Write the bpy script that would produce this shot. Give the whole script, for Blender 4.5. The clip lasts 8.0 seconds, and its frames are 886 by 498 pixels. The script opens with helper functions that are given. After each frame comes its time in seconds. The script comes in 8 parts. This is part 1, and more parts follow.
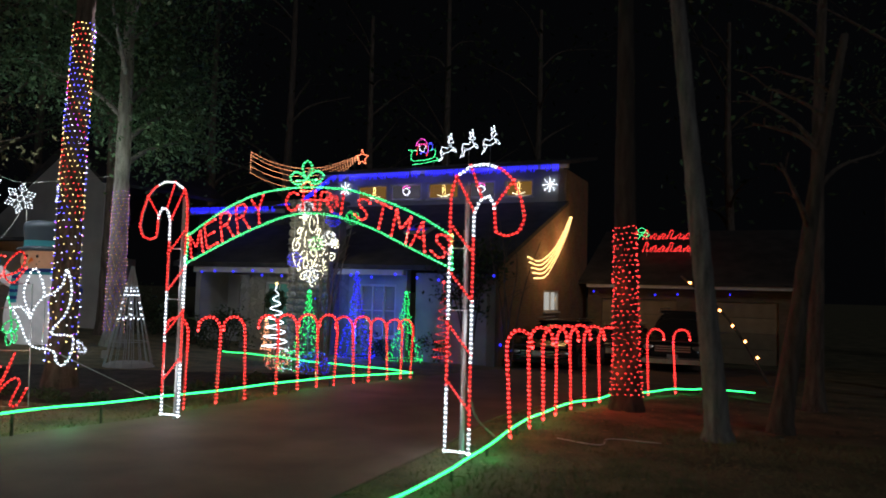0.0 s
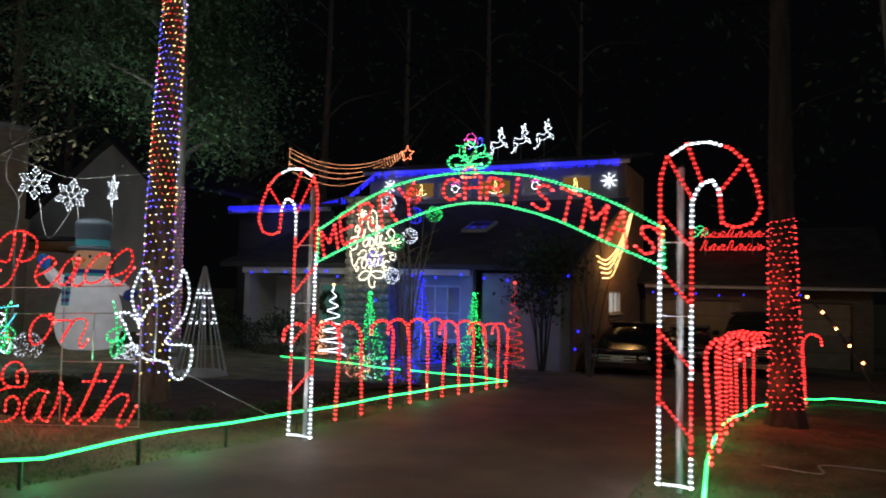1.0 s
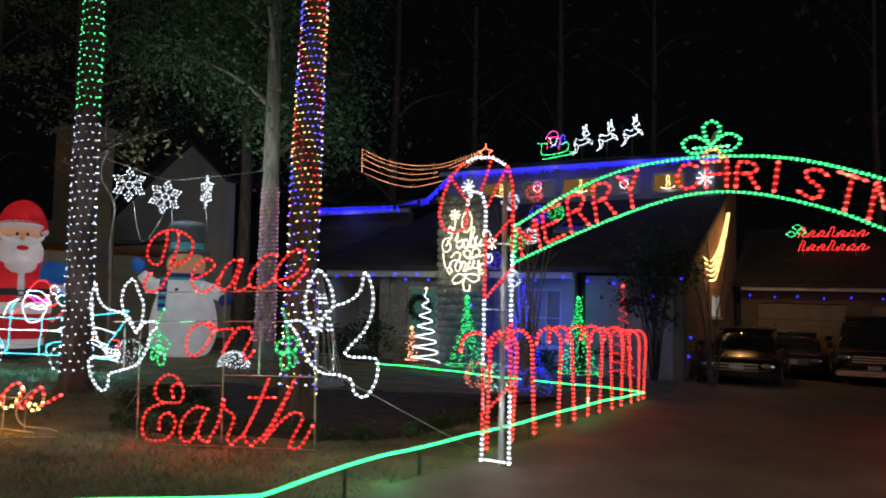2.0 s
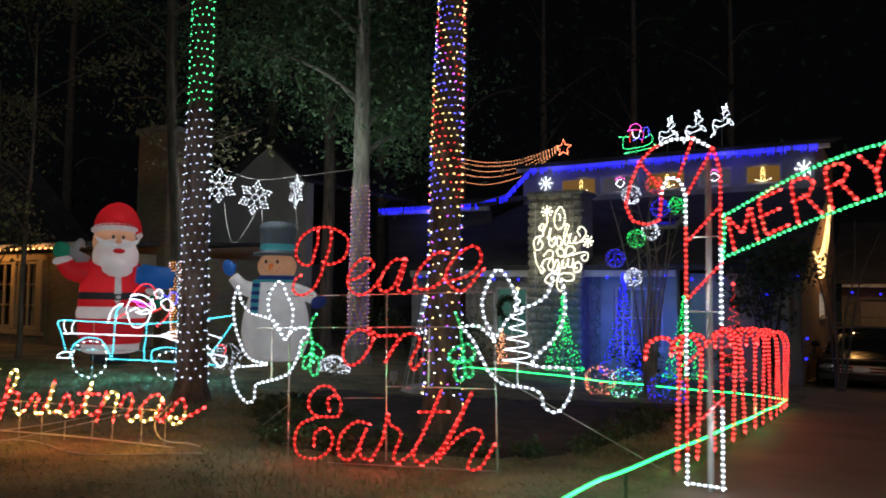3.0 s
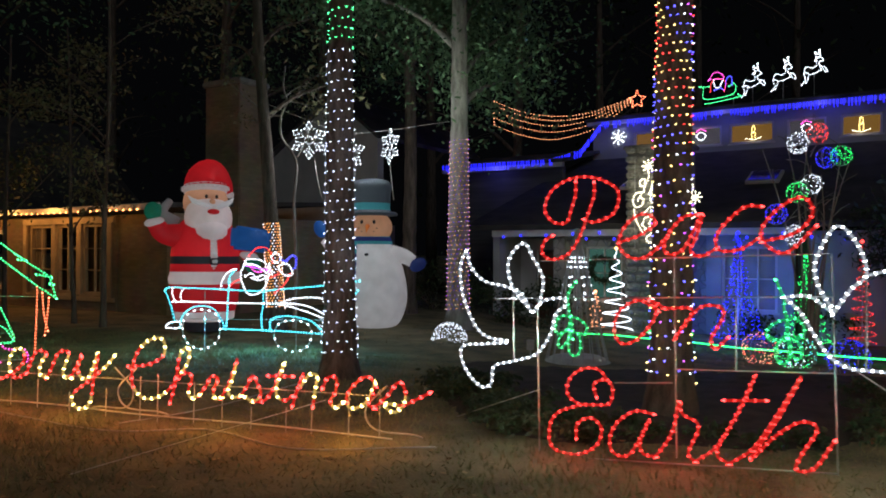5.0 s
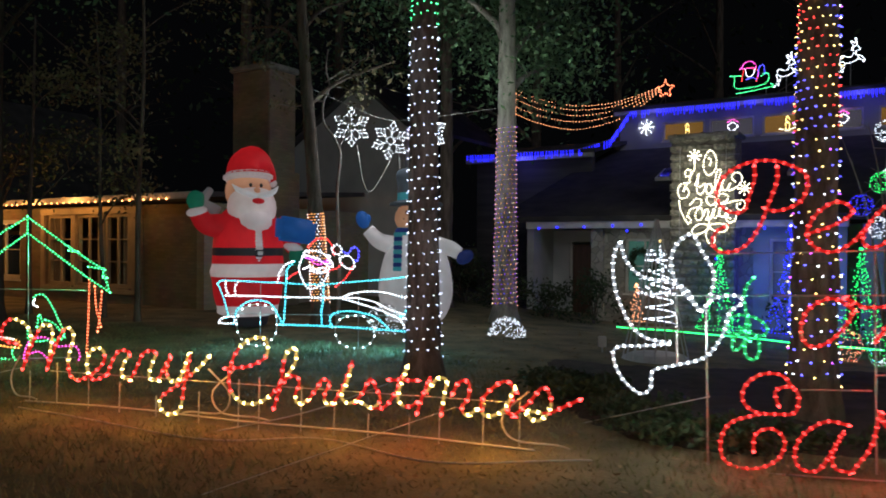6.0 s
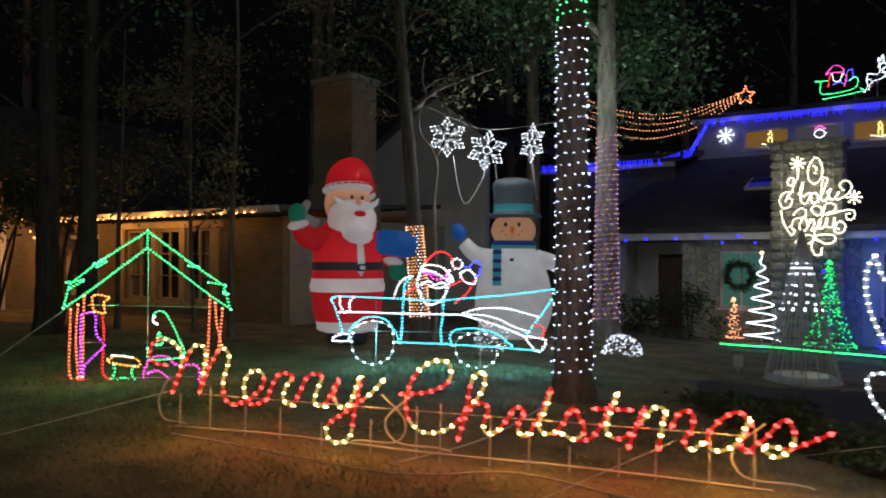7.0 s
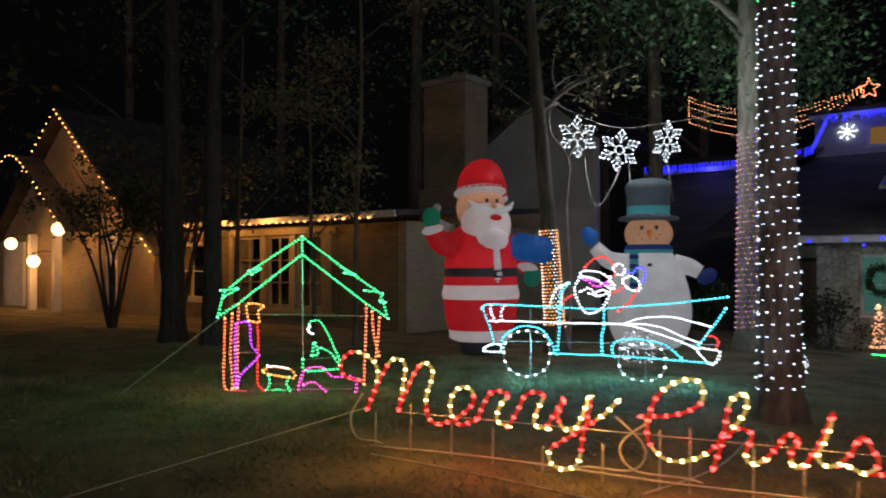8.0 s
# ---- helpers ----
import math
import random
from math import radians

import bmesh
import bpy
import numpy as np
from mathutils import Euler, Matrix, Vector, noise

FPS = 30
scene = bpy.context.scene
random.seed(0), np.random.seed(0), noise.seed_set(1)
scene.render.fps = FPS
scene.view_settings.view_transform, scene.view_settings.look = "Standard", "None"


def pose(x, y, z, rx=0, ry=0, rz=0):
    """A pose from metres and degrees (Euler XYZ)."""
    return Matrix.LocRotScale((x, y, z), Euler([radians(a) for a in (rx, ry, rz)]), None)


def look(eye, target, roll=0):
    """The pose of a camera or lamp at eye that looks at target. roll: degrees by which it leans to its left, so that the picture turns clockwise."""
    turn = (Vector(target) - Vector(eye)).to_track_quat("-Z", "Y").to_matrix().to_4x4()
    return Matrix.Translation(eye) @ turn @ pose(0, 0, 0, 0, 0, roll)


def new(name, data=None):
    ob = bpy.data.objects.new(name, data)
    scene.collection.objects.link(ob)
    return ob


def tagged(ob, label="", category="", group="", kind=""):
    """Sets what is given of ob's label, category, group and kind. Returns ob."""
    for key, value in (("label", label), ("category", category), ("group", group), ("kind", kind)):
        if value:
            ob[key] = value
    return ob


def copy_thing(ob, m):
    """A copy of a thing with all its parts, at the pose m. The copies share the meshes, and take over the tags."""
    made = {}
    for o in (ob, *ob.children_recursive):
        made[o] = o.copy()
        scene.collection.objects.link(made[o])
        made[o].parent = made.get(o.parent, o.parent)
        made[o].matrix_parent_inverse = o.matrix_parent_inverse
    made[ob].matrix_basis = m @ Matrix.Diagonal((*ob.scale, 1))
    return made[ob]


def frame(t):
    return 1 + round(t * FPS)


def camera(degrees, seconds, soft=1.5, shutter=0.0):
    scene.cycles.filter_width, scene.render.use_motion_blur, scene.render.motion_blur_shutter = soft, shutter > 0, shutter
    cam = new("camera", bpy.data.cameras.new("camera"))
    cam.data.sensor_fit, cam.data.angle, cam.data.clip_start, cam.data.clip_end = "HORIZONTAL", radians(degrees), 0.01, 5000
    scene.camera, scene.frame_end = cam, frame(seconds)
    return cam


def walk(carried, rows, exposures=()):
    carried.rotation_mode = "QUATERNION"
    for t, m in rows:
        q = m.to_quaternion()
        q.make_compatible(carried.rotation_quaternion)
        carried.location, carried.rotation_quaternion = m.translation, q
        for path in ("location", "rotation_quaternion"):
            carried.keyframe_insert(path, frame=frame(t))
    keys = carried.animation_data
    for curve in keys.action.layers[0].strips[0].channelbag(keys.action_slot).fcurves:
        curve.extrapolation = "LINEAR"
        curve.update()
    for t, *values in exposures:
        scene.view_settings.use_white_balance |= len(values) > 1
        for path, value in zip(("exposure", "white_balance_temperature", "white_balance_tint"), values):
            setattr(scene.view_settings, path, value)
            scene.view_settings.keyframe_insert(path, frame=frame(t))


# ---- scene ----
cam = camera(61.6, 8.0, soft=1.75, shutter=0.35)
METRES, EYE, TILT, LEAN, TURN = 11.6, 1.57, 0.0, 0.0, 0.0
ROWS = [
    (0.0, 0.0, 0.0, 0.0, -0.09, 3.32, -1.53),
    (0.5, -0.0696, 0.0515, -0.0012, -0.14, 3.33, -1.46),
    (1.0, -0.1427, 0.0985, -0.0019, 0.49, 3.34, -1.39),
    (1.5, -0.2145, 0.141, -0.003, 1.8, 3.48, -1.37),
    (3.0, -0.3861, 0.2333, -0.0048, 7.1, 3.5, -0.72),
    (3.5, -0.4315, 0.2549, -0.0043, 8.28, 3.12, -0.45),
    (4.0, -0.4768, 0.2735, -0.0039, 8.74, 2.33, -0.27),
    (4.5, -0.524, 0.2909, -0.0036, 8.45, 1.25, -0.2),
    (6.0, -0.6802, 0.3465, -0.0044, 7.18, -0.19, -0.39),
    (6.5, -0.7351, 0.3619, -0.0032, 8.14, 0.3, -0.3),
    (7.0, -0.792, 0.376, -0.0037, 9.93, 0.78, -0.18),
    (7.5, -0.8488, 0.3889, -0.0032, 12.22, 1.02, -0.05),
    (8.0, -0.9062, 0.4018, -0.003, 14.83, 1.18, 0.1),
]
walk(cam, [(t, pose(0, 0, EYE, TILT, LEAN, TURN) @ pose(METRES * x, METRES * y, METRES * z, 90 + pitch, roll, yaw)) for t, x, y, z, yaw, pitch, roll in ROWS])

# ---- world and large lights ----
world = bpy.data.worlds.new("night")
scene.world = world
world.use_nodes = True
world.node_tree.nodes["Background"].inputs[0].default_value = (0.55, 0.6, 0.75, 1)
world.node_tree.nodes["Background"].inputs[1].default_value = 0.0022
# Weak wide sun lamp added as overall night light; no source is seen.
fill_sun = new("night_fill", bpy.data.lights.new("night_fill", "SUN"))
fill_sun.data.energy, fill_sun.data.angle, fill_sun.data.color = 0.18, radians(12), (0.86, 0.93, 1.0)
fill_sun.matrix_world = look((6, -14, 16), (-6, 18, 0))

# ---- frames of reference ----
# The house stands parallel to the street: a runs along its front, b away from the street.
UX, UY = 0.911, -0.412
HOUSE = Matrix(((UX, -UY, 0, -7.9), (UY, UX, 0, 24.7), (0, 0, 1, 0), (0, 0, 0, 1)))
WING = Matrix(((UX, -UY, 0, -15.72), (UY, UX, 0, 20.43), (0, 0, 1, 0), (0, 0, 0, 1)))


def smooth(e0, e1, x):
    k = np.clip((np.asarray(x, float) - e0) / (e1 - e0), 0, 1)
    return k * k * (3 - 2 * k)


def ground_z(x, y):
    """Height of the lawn: level by the street, falling a little towards the main house."""
    x, y = np.asarray(x, float), np.asarray(y, float)
    fall = smooth(11, 24, y + 0.45 * (x + 4)) * smooth(-10.5, -5.5, x)
    bumps = 0.025 * np.sin(x * 0.9 + 1.3) * np.sin(y * 0.8) + 0.012 * np.sin(x * 2.3) * np.cos(y * 2.1 + 0.6)
    a, b = (x + 7.9) * UX + (y - 24.7) * UY, -(x + 7.9) * UY + (y - 24.7) * UX
    court_fall = smooth(-2, 7, b) * smooth(9.9, 10.9, a) * smooth(40, 20, a)
    return -0.42 * fall - 0.33 * court_fall + bumps


def gz(x, y):
    return float(ground_z(x, y))


# ---- materials ----
def shader(name):
    m = bpy.data.materials.new(name)
    m.use_nodes = True
    return m, m.node_tree.nodes, m.node_tree.links, m.node_tree.nodes["Principled BSDF"]


def matte(name, c1, c2, scale=6.0, rough=0.8, bump=0.2, fine=60.0, metal=0.0, stretch=(1, 1, 1), coord="Object", spots=None):
    """Two colours mixed by coarse and fine noise, with relief from the same noise."""
    m, N, L, bsdf = shader(name)
    tc, mp = N.new("ShaderNodeTexCoord"), N.new("ShaderNodeMapping")
    mp.inputs["Scale"].default_value = stretch
    L.new(tc.outputs[coord], mp.inputs[0])
    coarse, grain = N.new("ShaderNodeTexNoise"), N.new("ShaderNodeTexNoise")
    coarse.inputs["Scale"].default_value, coarse.inputs["Detail"].default_value = scale, 5
    grain.inputs["Scale"].default_value, grain.inputs["Detail"].default_value = fine, 4
    for n in (coarse, grain):
        L.new(mp.outputs[0], n.inputs["Vector"])
    add = N.new("ShaderNodeMath")
    add.operation = "MULTIPLY_ADD"
    add.inputs[1].default_value = 0.45
    L.new(grain.outputs["Fac"], add.inputs[0])
    L.new(coarse.outputs["Fac"], add.inputs[2])
    ramp = N.new("ShaderNodeValToRGB")
    ramp.color_ramp.elements[0].position, ramp.color_ramp.elements[1].position = 0.52, 0.92
    ramp.color_ramp.elements[0].color, ramp.color_ramp.elements[1].color = (*c1, 1), (*c2, 1)
    L.new(add.outputs[0], ramp.inputs[0])
    info, jig = N.new("ShaderNodeObjectInfo"), N.new("ShaderNodeHueSaturation")
    rng = N.new("ShaderNodeMapRange")
    rng.inputs["To Min"].default_value, rng.inputs["To Max"].default_value = 0.85, 1.15
    L.new(info.outputs["Random"], rng.inputs[0])
    L.new(rng.outputs[0], jig.inputs["Value"])
    L.new(ramp.outputs[0], jig.inputs["Color"])
    L.new(jig.outputs[0], bsdf.inputs["Base Color"])
    bsdf.inputs["Roughness"].default_value, bsdf.inputs["Metallic"].default_value = rough, metal
    if bump:
        b = N.new("ShaderNodeBump")
        b.inputs["Strength"].default_value, b.inputs["Distance"].default_value = bump, 0.03
        L.new(add.outputs[0], b.inputs["Height"])
        L.new(b.outputs[0], bsdf.inputs["Normal"])
    return m


def emit(name, colour, strength, cast=True):
    """A lamp's glowing plastic. cast: whether it is sampled as a light source."""
    m, N, L, bsdf = shader(name)
    bsdf.inputs["Base Color"].default_value = (*[0.01 + 0.05 * c for c in colour], 1)
    bsdf.inputs["Roughness"].default_value = 0.3
    bsdf.inputs["Emission Color"].default_value = (*colour, 1)
    bsdf.inputs["Emission Strength"].default_value = strength
    m.cycles.emission_sampling = "AUTO" if cast else "NONE"
    return m


# radiance of the lamps of each colour
COLOURS = {"red": (3.6, 0.06, 0.05), "white": (3.2, 3.5, 3.9), "green": (0.08, 3.0, 0.8), "blue": (0.12, 0.12, 4.0), "cyan": (0.15, 2.4, 3.0), "gold": (3.5, 1.1, 0.1),
           "yellow": (3.8, 2.7, 0.7), "violet": (1.8, 0.08, 3.2), "magenta": (3.2, 0.12, 1.8), "warm": (4.5, 1.45, 0.22), "orange": (3.6, 0.6, 0.16), "ivory": (3.2, 3.0, 2.1), "cool": (2.4, 2.7, 4.2)}
# small far lamps
MINI = {"red": (3.6, 0.16, 0.14), "white": (3.0, 3.3, 3.8), "green": (0.06, 3.0, 0.5), "blue": (0.05, 0.05, 3.0), "gold": (3.5, 1.6, 0.3), "violet": (0.9, 0.1, 3.2), "warm": (4, 1.6, 0.4),
        "orange": (4.0, 1.5, 0.7), "yellow": (4, 2.6, 0.9), "ivory": (3.4, 3.1, 2.0), "cyan": (0.3, 2.6, 3.4), "magenta": (3.4, 0.2, 1.2)}


def lamp_mat(name, rgb, gain, cast):
    top = max(rgb)
    return emit(name, tuple(c / top for c in rgb), top * gain, cast)


BULB = {k: lamp_mat("bulb_" + k, tuple(v + (0.03 if k == "red" else 0.06) * max(c) for v in c), 2.4 if k == "red" else 3.0, True) for k, c in COLOURS.items()}          # bright lamp points
TINY = {k: lamp_mat("mini_bulb_" + k, c, 1.3, False) for k, c in MINI.items()}
ROPE = {k: lamp_mat("rope_" + k, c, 0.135 if k == "red" else 0.12, False) for k, c in COLOURS.items()}        # glowing rope between the points
NEON = {"green": lamp_mat("neon_green", (0.09, 3.0, 0.6), 1.4, True)}

M_GRASS = matte("lawn", (0.06, 0.062, 0.032), (0.22, 0.18, 0.1), 1.6, 0.95, 0.6, 45)
M_DRIVE = matte("driveway_concrete", (0.09, 0.06, 0.047), (0.17, 0.116, 0.09), 1.1, 0.75, 0.15, 90)
M_ROAD = matte("asphalt", (0.035, 0.035, 0.036), (0.07, 0.068, 0.065), 2, 0.85, 0.3, 120)
M_STUCCO = matte("stucco", (0.32, 0.325, 0.32), (0.46, 0.46, 0.45), 1.2, 0.9, 0.25, 70)
M_PALE = matte("pale_gable_render", (0.46, 0.46, 0.46), (0.62, 0.61, 0.6), 1.2, 0.9, 0.25, 70)
M_RENDER = matte("grey_render", (0.24, 0.255, 0.25), (0.36, 0.37, 0.36), 1.2, 0.9, 0.25, 70)
M_TRIM = matte("painted_trim", (0.5, 0.49, 0.46), (0.66, 0.65, 0.62), 3, 0.55, 0.05, 40)
M_SHINGLE = matte("roof_shingle", (0.03, 0.03, 0.034), (0.075, 0.07, 0.07), 2.0, 0.9, 0.3, 60)
M_STONE = matte("field_stone", (0.14, 0.14, 0.12), (0.32, 0.305, 0.265), 3.0, 0.9, 0.4, 30)
M_MORTAR = matte("mortar", (0.14, 0.13, 0.12), (0.24, 0.23, 0.21), 5, 0.95, 0.3, 80)
M_DOORWOOD = matte("door_wood", (0.05, 0.022, 0.012), (0.11, 0.05, 0.028), 3, 0.45, 0.1, 40, stretch=(6, 6, 0.6))
M_DARK = matte("dark_void", (0.012, 0.012, 0.014), (0.022, 0.022, 0.025), 3, 0.6, 0.0)
M_BARK = matte("bark", (0.05, 0.038, 0.03), (0.16, 0.125, 0.1), 5, 0.95, 0.9, 38, stretch=(3.0, 3.0, 0.5))
M_GREYBARK = matte("grey_bark", (0.085, 0.08, 0.078), (0.24, 0.225, 0.21), 5, 0.95, 0.9, 38, stretch=(3.0, 3.0, 0.5))
M_PALEBARK = matte("pale_bark", (0.13, 0.12, 0.105), (0.32, 0.3, 0.27), 4, 0.95, 0.7, 30, stretch=(2.5, 2.5, 0.6))
M_LEAF = matte("leaf", (0.045, 0.1, 0.045), (0.1, 0.18, 0.085), 1.5, 0.7, 0.0, 12)
M_DRYLEAF = matte("autumn_leaf", (0.075, 0.075, 0.032), (0.17, 0.145, 0.065), 1.5, 0.75, 0.0, 12)
# Bark at about half tone: shade put into trunks that stand in silhouette.
M_SHADEBARK = matte("shaded_bark", (0.025, 0.02, 0.017), (0.075, 0.06, 0.05), 5, 0.95, 0.9, 38, stretch=(3.0, 3.0, 0.5))
# Much darker than the stucco, finely banded over the height.
M_DARKWALL = matte("dark_banded_wall", (0.06, 0.058, 0.056), (0.1, 0.096, 0.09), 1.5, 0.85, 0.2, 50, stretch=(0.4, 0.4, 6))
M_SHRUB = matte("shrub_leaf", (0.015, 0.032, 0.012), (0.05, 0.075, 0.03), 2.5, 0.65, 0.0, 14)
M_WIRE = matte("galvanised_wire", (0.35, 0.36, 0.37), (0.5, 0.5, 0.5), 8, 0.4, 0.0, 50, metal=0.6)
M_CORD = matte("white_cord", (0.45, 0.44, 0.4), (0.6, 0.58, 0.54), 8, 0.6, 0.0)
M_PVC = matte("white_pipe", (0.3, 0.31, 0.32), (0.42, 0.43, 0.43), 5, 0.4, 0.0)
M_CARPAINT = matte("black_car_paint", (0.014, 0.014, 0.017), (0.022, 0.022, 0.026), 2, 0.22, 0.0)
M_TYRE = matte("tyre_rubber", (0.012, 0.012, 0.012), (0.025, 0.025, 0.025), 5, 0.8, 0.1)
M_CHROME = matte("chrome", (0.6, 0.6, 0.6), (0.72, 0.72, 0.72), 4, 0.3, 0.0, metal=1.0)
M_PLATE = matte("blank_plate", (0.55, 0.55, 0.53), (0.65, 0.65, 0.63), 4, 0.5, 0.0)


def glass(name, tint=(0.02, 0.022, 0.025)):
    m, N, L, bsdf = shader(name)
    bsdf.inputs["Base Color"].default_value = (*tint, 1)
    bsdf.inputs["Roughness"].default_value = 0.06
    bsdf.inputs["IOR"].default_value = 1.5
    return m


def clear(name):
    m, N, L, bsdf = shader(name)
    bsdf.inputs["Base Color"].default_value = (0.9, 0.92, 0.92, 1)
    bsdf.inputs["Roughness"].default_value = 0.03
    bsdf.inputs["Transmission Weight"].default_value = 1.0
    bsdf.inputs["IOR"].default_value = 1.1
    return m


M_GLASS, M_PANE = glass("dark_window_glass"), clear("window_pane")


def cloth(name, c, through_light=0.5, glow=0.18):
    """Thin nylon of an air-filled figure, which lets the lamp inside shine through. glow: light the cloth itself gives
    off, in place of the lamp's even shine.
    """
    m, N, L, bsdf = shader(name)
    noise_n, ramp = N.new("ShaderNodeTexNoise"), N.new("ShaderNodeValToRGB")
    noise_n.inputs["Scale"].default_value, noise_n.inputs["Detail"].default_value = 3.5, 4
    tc = N.new("ShaderNodeTexCoord")
    L.new(tc.outputs["Object"], noise_n.inputs["Vector"])
    ramp.color_ramp.elements[0].position, ramp.color_ramp.elements[1].position = 0.3, 0.75
    ramp.color_ramp.elements[0].color = (*[v * 0.82 for v in c], 1)
    ramp.color_ramp.elements[1].color = (*c, 1)
    L.new(noise_n.outputs["Fac"], ramp.inputs[0])
    tr, mix = N.new("ShaderNodeBsdfTranslucent"), N.new("ShaderNodeMixShader")
    mix.inputs[0].default_value = through_light
    L.new(ramp.outputs[0], bsdf.inputs["Base Color"])
    L.new(ramp.outputs[0], tr.inputs["Color"])
    bsdf.inputs["Roughness"].default_value = 0.55
    # The cloth emits its own colour, imitating even light from within.
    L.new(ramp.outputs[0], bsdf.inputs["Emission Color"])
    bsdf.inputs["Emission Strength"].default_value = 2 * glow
    m.cycles.emission_sampling = "NONE"
    b = N.new("ShaderNodeBump")
    b.inputs["Strength"].default_value, b.inputs["Distance"].default_value = 0.35, 0.04
    L.new(noise_n.outputs["Fac"], b.inputs["Height"])
    L.new(b.outputs[0], bsdf.inputs["Normal"])
    L.new(bsdf.outputs[0], mix.inputs[1])
    L.new(tr.outputs[0], mix.inputs[2])
    L.new(mix.outputs[0], N["Material Output"].inputs[0])
    return m


# ---- mesh building ----
class Geo:
    """Gathers vertices and faces for one mesh, each face with a material slot."""

    def __init__(self):
        self.v, self.f, self.m = [], [], []

    def add(self, verts, faces, mat=0):
        k = len(self.v)
        self.v.extend([tuple(p) for p in verts])
        self.f.extend([tuple(i + k for i in f) for f in faces])
        self.m.extend([mat] * len(faces))
        return self

    def box(self, x0, x1, y0, y1, z0, z1, mat=0, bevel=0.0):
        if bevel <= 0:
            vs = [(x, y, z) for z in (z0, z1) for y in (y0, y1) for x in (x0, x1)]
            return self.add(vs, [(0, 2, 3, 1), (4, 5, 7, 6), (0, 1, 5, 4), (2, 6, 7, 3), (0, 4, 6, 2), (1, 3, 7, 5)], mat)
        bm = bmesh.new()
        bmesh.ops.create_cube(bm, size=1)
        for q in bm.verts:
            q.co = ((x0 + x1) / 2 + q.co.x * (x1 - x0), (y0 + y1) / 2 + q.co.y * (y1 - y0), (z0 + z1) / 2 + q.co.z * (z1 - z0))
        bmesh.ops.bevel(bm, geom=bm.edges[:], offset=bevel, segments=2, affect="EDGES")
        return self.take(bm, mat)

    def take(self, bm, mat=0):
        bm.verts.index_update()
        self.add([q.co[:] for q in bm.verts], [[q.index for q in f.verts] for f in bm.faces], mat)
        bm.free()
        return self

    def tube(self, pts, r, n=6, mat=0, closed=False, caps=True):
        """A round tube along pts; r is one radius or one per point."""
        P = np.array(pts, float)
        R = np.full(len(P), r) if np.isscalar(r) else np.array(r, float)
        T = np.gradient(P, axis=0)
        T /= np.maximum(np.linalg.norm(T, axis=1), 1e-9)[:, None]
        up = np.array((0.13, 0.97, 0.2)) if abs(T[:, 1]).mean() < 0.8 else np.array((0.97, 0.1, 0.2))
        A = np.cross(T, up)
        A /= np.maximum(np.linalg.norm(A, axis=1), 1e-9)[:, None]
        B = np.cross(T, A)
        ang = np.arange(n) * 2 * math.pi / n
        ring = P[:, None] + R[:, None, None] * (np.cos(ang)[None, :, None] * A[:, None] + np.sin(ang)[None, :, None] * B[:, None])
        k = len(P)
        faces = [(i * n + j, i * n + (j + 1) % n, (i + 1) * n + (j + 1) % n, (i + 1) * n + j) for i in range(k - 1) for j in range(n)]
        if caps:
            faces += [tuple(range(n))[::-1], tuple((k - 1) * n + j for j in range(n))]
        return self.add(ring.reshape(-1, 3), faces, mat)

    def beads(self, pts, r, mat=0):
        """A small eight-sided lamp at each point."""
        o = np.array([(1, 0, 0), (-1, 0, 0), (0, 1, 0), (0, -1, 0), (0, 0, 1), (0, 0, -1)], float) * r
        fs = [(0, 2, 4), (2, 1, 4), (1, 3, 4), (3, 0, 4), (2, 0, 5), (1, 2, 5), (3, 1, 5), (0, 3, 5)]
        for p in pts:
            self.add(o + np.array(p, float), fs, mat)
        return self

    def lamp(self, p, t, r, mat=0):
        """One lamp of a rope: a short bead, longer along the rope."""
        a = np.cross(t, (0.21, 0.95, 0.23))
        a /= max(np.linalg.norm(a), 1e-9)
        b = np.cross(t, a)
        o = np.array([a, -a, b, -b, t * 1.9, -t * 1.9]) * r
        return self.add(o + p, [(0, 2, 4), (2, 1, 4), (1, 3, 4), (3, 0, 4), (2, 0, 5), (1, 2, 5), (3, 1, 5), (0, 3, 5)], mat)

    def lathe(self, prof, n=24, at=(0, 0, 0), mat=0, squash=1.0):
        """Turned shape from (radius, height) pairs."""
        k = len(prof)
        vs = [(at[0] + r * math.cos(2 * math.pi * j / n), at[1] + squash * r * math.sin(2 * math.pi * j / n), at[2] + z) for r, z in prof for j in range(n)]
        fs = [(i * n + j, i * n + (j + 1) % n, (i + 1) * n + (j + 1) % n, (i + 1) * n + j) for i in range(k - 1) for j in range(n)]
        fs += [tuple(range(n))[::-1], tuple((k - 1) * n + j for j in range(n))]
        return self.add(vs, fs, mat)

    def blob(self, c, rad, mat=0, n=16, tilt=None):
        """A rounded lump with half-axes rad."""
        bm = bmesh.new()
        bmesh.ops.create_uvsphere(bm, u_segments=n, v_segments=max(6, n // 2), radius=1)
        m = Matrix.Translation(c) @ (tilt or Matrix()) @ Matrix.Diagonal((*rad, 1))
        bm.transform(m)
        return self.take(bm, mat)

    def prism(self, outline, y0, y1, mat=0):
        """A flat outline in x and z, given depth from y0 to y1."""
        k = len(outline)
        vs = [(x, y0, z) for x, z in outline] + [(x, y1, z) for x, z in outline]
        return self.add(vs, [tuple(range(k)), tuple(range(2 * k - 1, k - 1, -1))] + [(i, i + k, (i + 1) % k + k, (i + 1) % k) for i in range(k)], mat)

    def mesh(self, name, mats, soft=False):
        me = bpy.data.meshes.new(name)
        me.from_pydata(self.v, [], self.f)
        for m in mats if isinstance(mats, (list, tuple)) else [mats]:
            me.materials.append(m)
        me.polygons.foreach_set("material_index", np.array(self.m, np.int32))
